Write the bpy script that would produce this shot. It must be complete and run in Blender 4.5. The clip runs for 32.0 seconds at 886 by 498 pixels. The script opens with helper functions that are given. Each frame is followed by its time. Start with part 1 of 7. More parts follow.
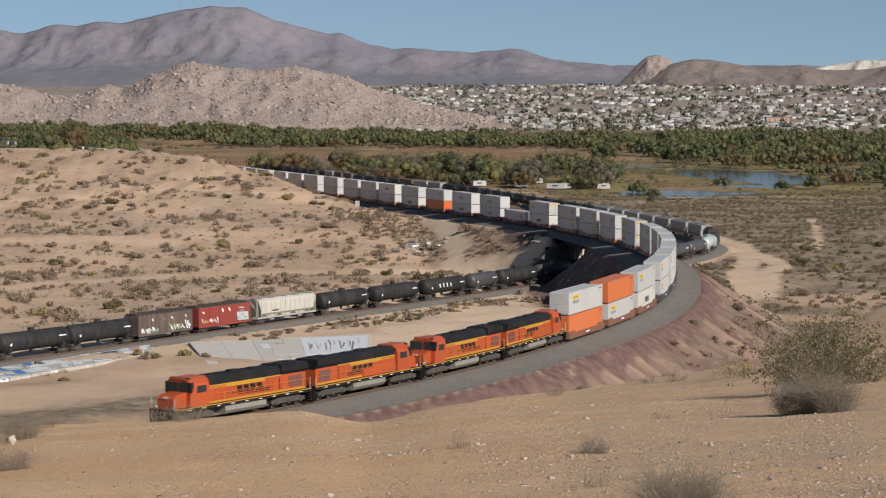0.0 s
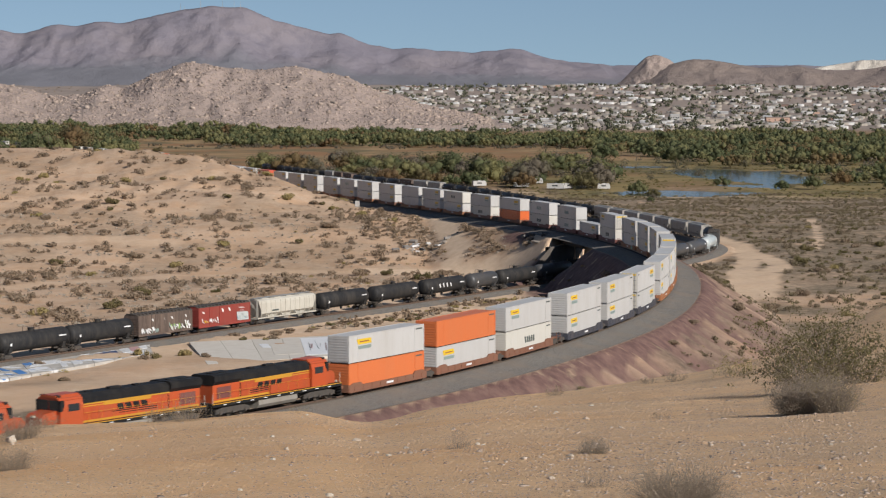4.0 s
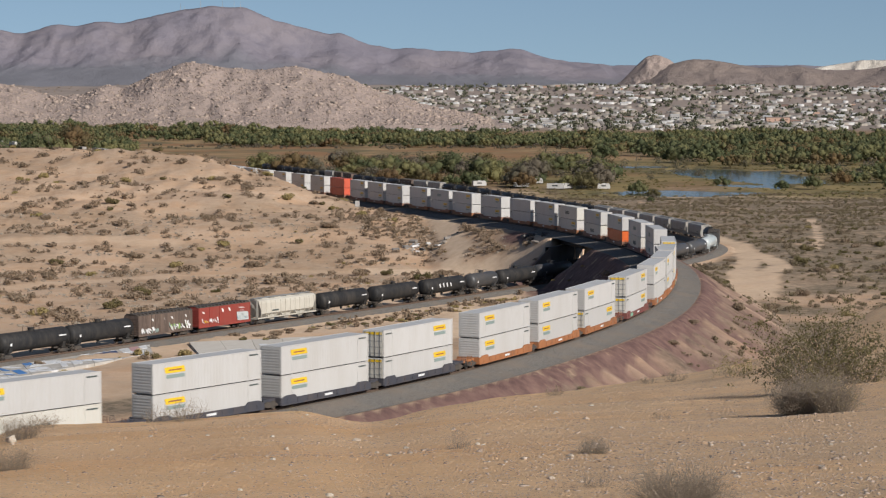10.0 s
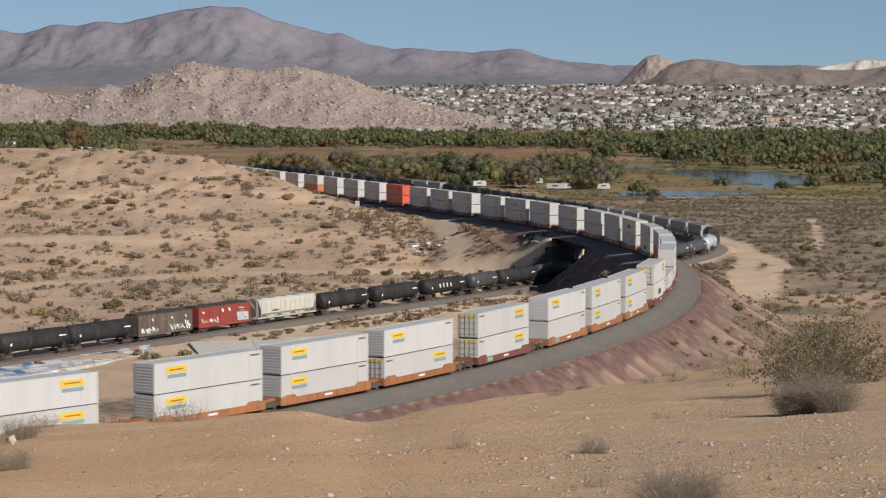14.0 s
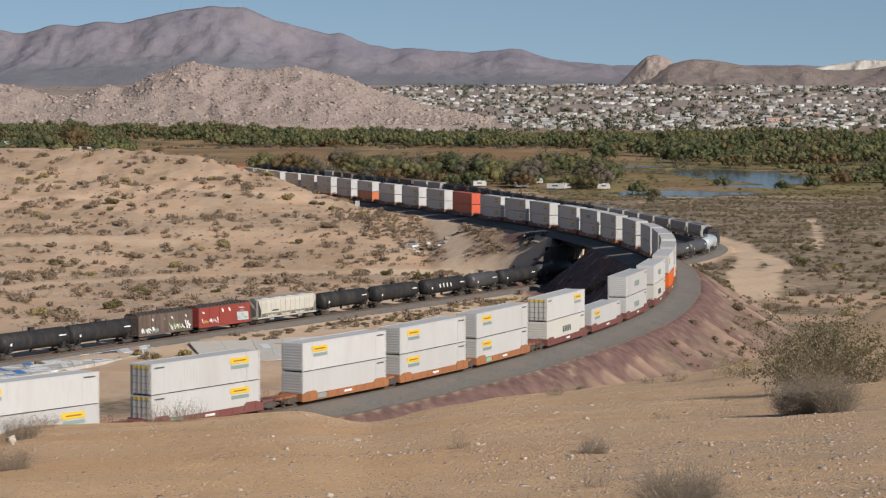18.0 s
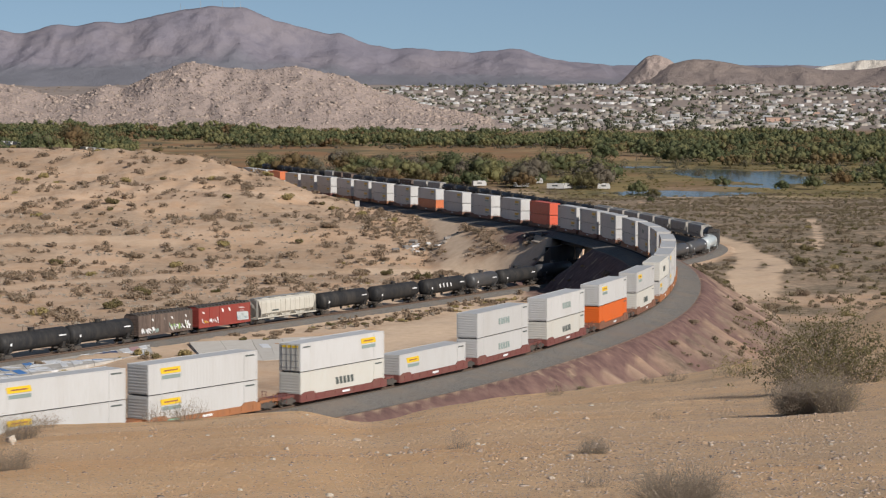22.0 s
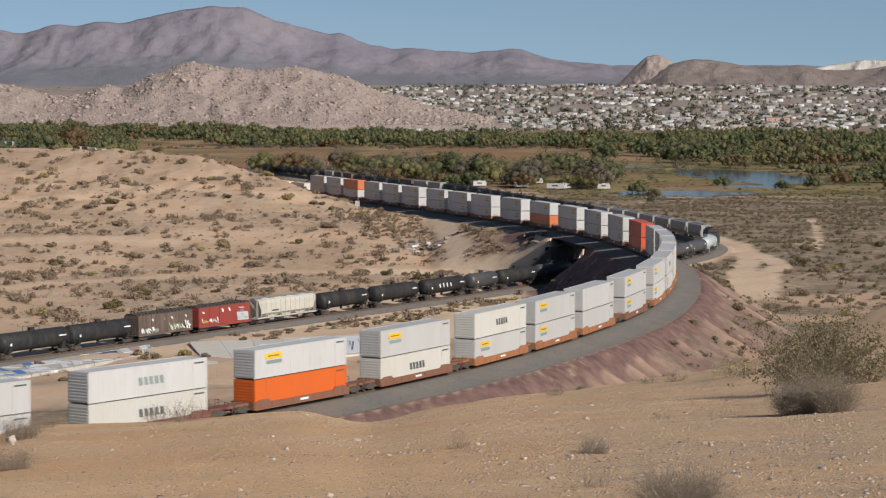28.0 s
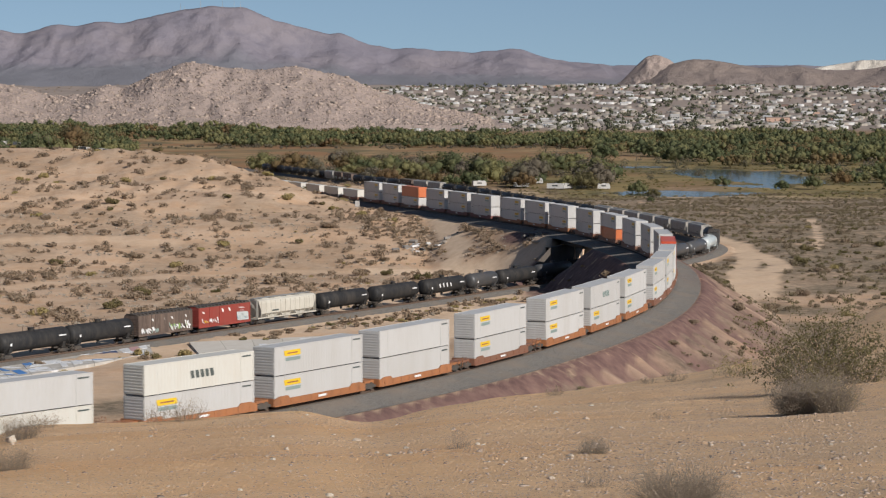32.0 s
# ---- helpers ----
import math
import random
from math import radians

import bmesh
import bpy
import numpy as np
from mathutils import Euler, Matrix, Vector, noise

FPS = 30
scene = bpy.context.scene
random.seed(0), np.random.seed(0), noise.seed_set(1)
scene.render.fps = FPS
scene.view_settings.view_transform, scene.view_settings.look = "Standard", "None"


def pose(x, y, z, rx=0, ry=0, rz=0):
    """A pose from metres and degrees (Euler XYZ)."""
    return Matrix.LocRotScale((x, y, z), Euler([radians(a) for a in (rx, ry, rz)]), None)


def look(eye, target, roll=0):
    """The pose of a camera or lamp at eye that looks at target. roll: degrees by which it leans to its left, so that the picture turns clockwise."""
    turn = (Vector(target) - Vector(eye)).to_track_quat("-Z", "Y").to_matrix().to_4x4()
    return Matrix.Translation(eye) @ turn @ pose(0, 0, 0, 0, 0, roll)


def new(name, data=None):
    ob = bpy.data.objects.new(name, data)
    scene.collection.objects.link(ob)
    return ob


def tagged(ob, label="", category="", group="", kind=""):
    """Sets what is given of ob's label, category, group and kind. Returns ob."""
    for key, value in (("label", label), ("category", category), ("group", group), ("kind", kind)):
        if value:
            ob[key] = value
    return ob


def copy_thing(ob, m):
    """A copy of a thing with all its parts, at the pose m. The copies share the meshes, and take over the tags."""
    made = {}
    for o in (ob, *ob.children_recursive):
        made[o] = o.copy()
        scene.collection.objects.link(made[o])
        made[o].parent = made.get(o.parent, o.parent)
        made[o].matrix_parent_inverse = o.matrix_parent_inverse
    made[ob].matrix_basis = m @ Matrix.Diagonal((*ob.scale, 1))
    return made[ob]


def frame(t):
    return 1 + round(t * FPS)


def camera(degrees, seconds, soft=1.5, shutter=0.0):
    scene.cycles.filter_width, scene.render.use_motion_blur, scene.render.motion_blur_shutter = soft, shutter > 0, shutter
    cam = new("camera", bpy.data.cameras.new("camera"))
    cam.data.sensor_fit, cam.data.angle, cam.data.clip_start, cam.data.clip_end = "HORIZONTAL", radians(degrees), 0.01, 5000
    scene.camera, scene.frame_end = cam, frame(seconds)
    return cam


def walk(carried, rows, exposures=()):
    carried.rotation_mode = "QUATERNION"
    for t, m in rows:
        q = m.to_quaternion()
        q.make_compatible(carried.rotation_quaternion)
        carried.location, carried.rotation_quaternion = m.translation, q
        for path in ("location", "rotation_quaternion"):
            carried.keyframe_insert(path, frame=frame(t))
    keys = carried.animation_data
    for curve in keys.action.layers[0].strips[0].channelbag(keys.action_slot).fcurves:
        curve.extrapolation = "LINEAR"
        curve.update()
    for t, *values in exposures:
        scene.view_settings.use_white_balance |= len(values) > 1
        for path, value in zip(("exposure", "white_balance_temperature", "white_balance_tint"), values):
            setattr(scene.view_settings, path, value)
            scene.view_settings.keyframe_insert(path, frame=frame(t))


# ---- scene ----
# Desert railway loop: a double-stack container train climbs round a curve over a standing tank-car train.
# World: metres, the camera's foot at x = y = 0, y ahead, z = 0 at the rail tops of the upper track.
CAM_Z = 30.96
LENS = 20.89
SPEED = 15.475
HEAD = 0.2
cam = camera(LENS, 32.0, soft=1.2, shutter=0.5)
EYE = (0.0, 0.0, CAM_Z)
AHEAD = (0.0, 100.0, CAM_Z - 100.0 * math.tan(0.062298))
walk(cam, [(0.0, look(EYE, AHEAD)), (32.0, look(EYE, AHEAD))])

# ---- light ----
SUN_AZ = (0.68, -0.733)
SUN_EL = 30.0
world = bpy.data.worlds.new("world")
scene.world = world
world.use_nodes = True
wn = world.node_tree.nodes
sky = wn.new("ShaderNodeTexSky")
sky.sky_type, sky.sun_disc = "NISHITA", False
sky.sun_elevation = radians(SUN_EL)
sky.sun_rotation = math.atan2(SUN_AZ[0], SUN_AZ[1])
sky.altitude, sky.air_density, sky.dust_density, sky.ozone_density = 900, 1.0, 0.3, 1.5
dome = wn.new("ShaderNodeTexCoord")
lift = wn.new("ShaderNodeMapping")
lift.inputs["Location"].default_value = (0.0, 0.0, 0.11)
world.node_tree.links.new(dome.outputs["Generated"], lift.inputs["Vector"])
world.node_tree.links.new(lift.outputs[0], sky.inputs["Vector"])
world.node_tree.links.new(sky.outputs[0], wn["Background"].inputs[0])
wn["Background"].inputs[1].default_value = 0.069
sun = new("sun", bpy.data.lights.new("sun", "SUN"))
sun.data.energy, sun.data.angle, sun.data.color = 5.0, radians(0.53), (1.0, 0.95, 0.885)
ce, se = math.cos(radians(SUN_EL)), math.sin(radians(SUN_EL))
sun.matrix_world = look((SUN_AZ[0] * ce * 50, SUN_AZ[1] * ce * 50, se * 50 + 60), (0, 0, 60))
scene.view_settings.exposure = 0.14


# ---- materials ----
def ramp_mix(nt, fac, a, b):
    m = nt.nodes.new("ShaderNodeMix")
    m.data_type = "RGBA"
    if isinstance(fac, (int, float)):
        m.inputs[0].default_value = fac
    else:
        nt.links.new(fac, m.inputs[0])
    for sock, v in ((m.inputs[6], a), (m.inputs[7], b)):
        if isinstance(v, tuple):
            sock.default_value = (*v[:3], 1)
        else:
            nt.links.new(v, sock)
    return m.outputs[2]


def noise_fac(nt, vec, scale, lo=0.35, hi=0.65, detail=4, rough=0.6):
    n = nt.nodes.new("ShaderNodeTexNoise")
    n.inputs["Scale"].default_value, n.inputs["Detail"].default_value = scale, detail
    n.inputs["Roughness"].default_value = rough
    if vec is not None:
        nt.links.new(vec, n.inputs["Vector"])
    r = nt.nodes.new("ShaderNodeMapRange")
    r.inputs[1].default_value, r.inputs[2].default_value = lo, hi
    nt.links.new(n.outputs[0], r.inputs[0])
    return r.outputs[0]


def attr_fac(nt, name):
    a = nt.nodes.new("ShaderNodeAttribute")
    a.attribute_name = name
    return a.outputs["Fac"]


def math_node(nt, op, a, b):
    m = nt.nodes.new("ShaderNodeMath")
    m.operation = op
    for sock, v in zip(m.inputs, (a, b)):
        if isinstance(v, (int, float)):
            sock.default_value = v
        else:
            nt.links.new(v, sock)
    return m.outputs[0]


def begin(name, coords="Object"):
    m = bpy.data.materials.new(name)
    m.use_nodes = True
    nt = m.node_tree
    tc = nt.nodes.new("ShaderNodeTexCoord")
    if coords == "World":
        vec = nt.nodes.new("ShaderNodeNewGeometry").outputs["Position"]
    else:
        vec = tc.outputs[coords]
    return m, nt, nt.nodes["Principled BSDF"], vec


def bump(nt, bsdf, height, strength, dist):
    b = nt.nodes.new("ShaderNodeBump")
    b.inputs["Strength"].default_value, b.inputs["Distance"].default_value = strength, dist
    nt.links.new(height, b.inputs["Height"])
    nt.links.new(b.outputs[0], bsdf.inputs["Normal"])


def paint(name, col, dirt=(0.16, 0.11, 0.075), amount=0.35, rough=0.5, metal=0.0, scale=0.9, spread=0.06, bumped=0.15, spec=0.5):
    """Weathered paint or bare surface: streaked dirt at two scales, tone shifted from thing to thing."""
    m, nt, bs, vec = begin(name)
    info = nt.nodes.new("ShaderNodeObjectInfo")
    st = nt.nodes.new("ShaderNodeMapping")
    st.inputs["Scale"].default_value = (1.0, 1.0, 0.22)
    nt.links.new(vec, st.inputs["Vector"])
    off = nt.nodes.new("ShaderNodeVectorMath")
    off.operation = "ADD"
    nt.links.new(st.outputs[0], off.inputs[0])
    nt.links.new(math_node(nt, "MULTIPLY", info.outputs["Random"], 61.0), off.inputs[1])
    big = noise_fac(nt, off.outputs[0], scale * 0.6, 0.45, 0.8)
    streak = noise_fac(nt, off.outputs[0], scale * 3.5, 0.5, 0.85)
    f = math_node(nt, "MULTIPLY", math_node(nt, "MAXIMUM", big, streak), amount)
    dark = tuple(c * (1 - spread * 2) for c in col)
    base = ramp_mix(nt, info.outputs["Random"], col, dark)
    nt.links.new(ramp_mix(nt, f, base, dirt), bs.inputs["Base Color"])
    bs.inputs["Roughness"].default_value, bs.inputs["Metallic"].default_value = rough, metal
    bs.inputs["Specular IOR Level"].default_value = spec
    bump(nt, bs, noise_fac(nt, vec, scale * 14, 0.2, 0.8), bumped, 0.02)
    return m


def leafy(name, cols, rough=0.8, thin=0.0):
    m, nt, bs, vec = begin(name, "World")
    geo = nt.nodes.new("ShaderNodeNewGeometry")
    a = ramp_mix(nt, geo.outputs["Random Per Island"], cols[0], cols[1])
    c = ramp_mix(nt, noise_fac(nt, vec, 0.05, 0.44, 0.60, 2), a, cols[2])
    info = nt.nodes.new("ShaderNodeObjectInfo")
    c = ramp_mix(nt, math_node(nt, "MULTIPLY", info.outputs["Random"], 0.35), c, cols[3])
    nt.links.new(c, bs.inputs["Base Color"])
    bs.inputs["Roughness"].default_value = rough
    bs.inputs["Specular IOR Level"].default_value = 0.2
    if thin > 0:
        tr = nt.nodes.new("ShaderNodeBsdfTranslucent")
        nt.links.new(c, tr.inputs["Color"])
        mx = nt.nodes.new("ShaderNodeMixShader")
        mx.inputs[0].default_value = thin
        nt.links.new(bs.outputs[0], mx.inputs[1])
        nt.links.new(tr.outputs[0], mx.inputs[2])
        nt.links.new(mx.outputs[0], nt.nodes["Material Output"].inputs["Surface"])
    return m


def rocky(name, a, b, c, s1, s2, bump_d, rough=0.9, fan=None):
    m, nt, bs, vec = begin(name, "World")
    x = ramp_mix(nt, noise_fac(nt, vec, s1, 0.38, 0.62), a, b)
    x = ramp_mix(nt, noise_fac(nt, vec, s2, 0.5, 0.75, 6, 0.7), x, c)
    # fan: colour of the even foot; the far range's carries blue-grey distance haze
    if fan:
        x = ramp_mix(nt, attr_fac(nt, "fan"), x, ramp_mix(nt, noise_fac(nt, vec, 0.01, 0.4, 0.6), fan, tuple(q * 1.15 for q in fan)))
    nt.links.new(x, bs.inputs["Base Color"])
    bs.inputs["Roughness"].default_value = rough
    bs.inputs["Specular IOR Level"].default_value = 0.15
    bump(nt, bs, noise_fac(nt, vec, s2 * 2, 0.2, 0.8, 6, 0.7), 0.8, bump_d)
    return m


def ground_material():
    m, nt, bs, vec = begin("desert_ground", "World")
    sand = ramp_mix(nt, noise_fac(nt, vec, 0.012, 0.35, 0.65), (0.57, 0.41, 0.29), (0.50, 0.35, 0.24))
    sand = ramp_mix(nt, math_node(nt, "MULTIPLY", noise_fac(nt, vec, 0.11, 0.42, 0.62, 5, 0.6), 0.6), sand, (0.52, 0.31, 0.175))
    sand = ramp_mix(nt, math_node(nt, "MULTIPLY", noise_fac(nt, vec, 0.35, 0.45, 0.7, 6), 0.5), sand, (0.42, 0.28, 0.18))
    sand = ramp_mix(nt, math_node(nt, "MULTIPLY", noise_fac(nt, vec, 6.0, 0.52, 0.66, 6, 0.75), 0.7), sand, (0.34, 0.23, 0.15))
    sand = ramp_mix(nt, math_node(nt, "MULTIPLY", noise_fac(nt, vec, 14.0, 0.60, 0.68, 4), 0.7), sand, (0.58, 0.50, 0.42))
    warm = ramp_mix(nt, noise_fac(nt, vec, 0.16, 0.38, 0.62, 6, 0.65), (0.79, 0.515, 0.29), (0.71, 0.415, 0.205))
    warm = ramp_mix(nt, math_node(nt, "MULTIPLY", noise_fac(nt, vec, 1.3, 0.46, 0.62, 7, 0.78), 0.22), warm, (0.50, 0.32, 0.18))
    warm = ramp_mix(nt, math_node(nt, "MULTIPLY", noise_fac(nt, vec, 11.0, 0.50, 0.62, 6, 0.8), 0.38), warm, (0.40, 0.26, 0.15))
    warm = ramp_mix(nt, math_node(nt, "MULTIPLY", noise_fac(nt, vec, 15.0, 0.60, 0.66, 4), 0.7), warm, (0.68, 0.58, 0.47))
    warm = ramp_mix(nt, math_node(nt, "MULTIPLY", noise_fac(nt, vec, 0.07, 0.42, 0.58, 4, 0.6), 0.4), warm, (0.62, 0.42, 0.265))
    warm = ramp_mix(nt, math_node(nt, "MULTIPLY", attr_fac(nt, "gravelly"), noise_fac(nt, vec, 0.5, 0.3, 0.6, 5, 0.7)), warm, (0.51, 0.355, 0.225))
    sand = ramp_mix(nt, attr_fac(nt, "near"), sand, warm)
    cell = nt.nodes.new("ShaderNodeTexVoronoi")
    cell.inputs["Scale"].default_value = 26.0
    nt.links.new(vec, cell.inputs["Vector"])
    tone = nt.nodes.new("ShaderNodeSeparateColor")
    nt.links.new(cell.outputs["Color"], tone.inputs[0])
    grit = math_node(nt, "MULTIPLY", math_node(nt, "LESS_THAN", cell.outputs["Distance"], 0.33), noise_fac(nt, vec, 0.6, 0.42, 0.6, 5))
    stone = ramp_mix(nt, tone.outputs[0], (0.24, 0.17, 0.12), (0.62, 0.50, 0.39))
    sand = ramp_mix(nt, math_node(nt, "MULTIPLY", grit, math_node(nt, "GREATER_THAN", tone.outputs[1], 0.45)), sand, stone)
    scrub = ramp_mix(nt, noise_fac(nt, vec, 0.4, 0.42, 0.58, 6, 0.8), (0.245, 0.19, 0.135), (0.092, 0.08, 0.056))
    x = ramp_mix(nt, math_node(nt, "MULTIPLY", attr_fac(nt, "scrub"), noise_fac(nt, vec, 0.09, 0.27, 0.48, 7, 0.75)), sand, scrub)
    pale = ramp_mix(nt, noise_fac(nt, vec, 0.6, 0.35, 0.65), (0.62, 0.47, 0.335), (0.54, 0.40, 0.28))
    x = ramp_mix(nt, attr_fac(nt, "road"), x, pale)
    grass = ramp_mix(nt, noise_fac(nt, vec, 0.02, 0.4, 0.6, 5), (0.29, 0.195, 0.105), (0.135, 0.11, 0.062))
    grass = ramp_mix(nt, noise_fac(nt, vec, 0.008, 0.45, 0.6, 4), grass, (0.24, 0.135, 0.07))
    x = ramp_mix(nt, attr_fac(nt, "meadow"), x, grass)
    marsh = ramp_mix(nt, noise_fac(nt, vec, 0.03, 0.42, 0.58, 5), (0.225, 0.17, 0.08), (0.12, 0.102, 0.05))
    x = ramp_mix(nt, math_node(nt, "MULTIPLY", attr_fac(nt, "marsh"), noise_fac(nt, vec, 0.012, 0.3, 0.5, 4)), x, marsh)
    hill = ramp_mix(nt, noise_fac(nt, vec, 0.02, 0.35, 0.65, 8, 0.7), (0.29, 0.235, 0.20), (0.20, 0.165, 0.145))
    x = ramp_mix(nt, attr_fac(nt, "uplands"), x, hill)
    red = ramp_mix(nt, noise_fac(nt, vec, 0.5, 0.35, 0.65, 6), (0.115, 0.068, 0.062), (0.195, 0.12, 0.10))
    x = ramp_mix(nt, math_node(nt, "MULTIPLY", attr_fac(nt, "riprap"), noise_fac(nt, vec, 0.3, 0.25, 0.42, 5)), x, red)
    nt.links.new(x, bs.inputs["Base Color"])
    bs.inputs["Roughness"].default_value = 0.95
    bs.inputs["Specular IOR Level"].default_value = 0.1
    h = math_node(nt, "ADD", math_node(nt, "MULTIPLY", noise_fac(nt, vec, 12, 0.2, 0.8, 6, 0.8), 0.5), math_node(nt, "MULTIPLY", noise_fac(nt, vec, 40, 0.25, 0.75, 4, 0.75), 0.5))
    h = math_node(nt, "ADD", h, math_node(nt, "MULTIPLY", grit, 0.25))
    bump(nt, bs, h, 0.8, 0.035)
    return m


def gravel_material(name, a, b, c):
    m, nt, bs, vec = begin(name, "World")
    v = nt.nodes.new("ShaderNodeTexVoronoi")
    v.inputs["Scale"].default_value = 9.0
    nt.links.new(vec, v.inputs["Vector"])
    sep = nt.nodes.new("ShaderNodeSeparateColor")
    nt.links.new(v.outputs["Color"], sep.inputs[0])
    x = ramp_mix(nt, sep.outputs[0], a, b)
    x = ramp_mix(nt, math_node(nt, "MULTIPLY", noise_fac(nt, vec, 0.22, 0.45, 0.65, 5), 0.7), x, c)
    nt.links.new(x, bs.inputs["Base Color"])
    bs.inputs["Roughness"].default_value = 0.92
    bs.inputs["Specular IOR Level"].default_value = 0.15
    bump(nt, bs, v.outputs["Distance"], 0.8, 0.06)
    return m


def glass_material(name, col):
    m, nt, bs, vec = begin(name)
    bs.inputs["Base Color"].default_value = (*col, 1)
    bs.inputs["Roughness"].default_value = 0.08
    bs.inputs["Specular IOR Level"].default_value = 0.6
    return m


def water_material():
    m, nt, bs, vec = begin("lake_water", "World")
    bs.inputs["Base Color"].default_value = (0.05, 0.062, 0.055, 1)
    bs.inputs["Roughness"].default_value = 0.12
    bs.inputs["IOR"].default_value = 1.33
    bump(nt, bs, noise_fac(nt, vec, 0.5, 0.2, 0.8, 3), 0.25, 0.05)
    return m


def graffiti_material():
    """Spray-painted concrete: pale slabs with patches of white, blue and dark paint."""
    m, nt, bs, vec = begin("painted_concrete", "World")
    x = ramp_mix(nt, noise_fac(nt, vec, 0.5, 0.35, 0.65), (0.36, 0.33, 0.29), (0.46, 0.43, 0.39))
    x = ramp_mix(nt, noise_fac(nt, vec, 0.16, 0.54, 0.57, 2), x, (0.62, 0.62, 0.62))
    x = ramp_mix(nt, noise_fac(nt, vec, 0.33, 0.66, 0.68, 2), x, (0.10, 0.22, 0.45))
    x = ramp_mix(nt, noise_fac(nt, vec, 0.9, 0.65, 0.67, 2), x, (0.06, 0.06, 0.08))
    nt.links.new(x, bs.inputs["Base Color"])
    bs.inputs["Roughness"].default_value = 0.85
    return m


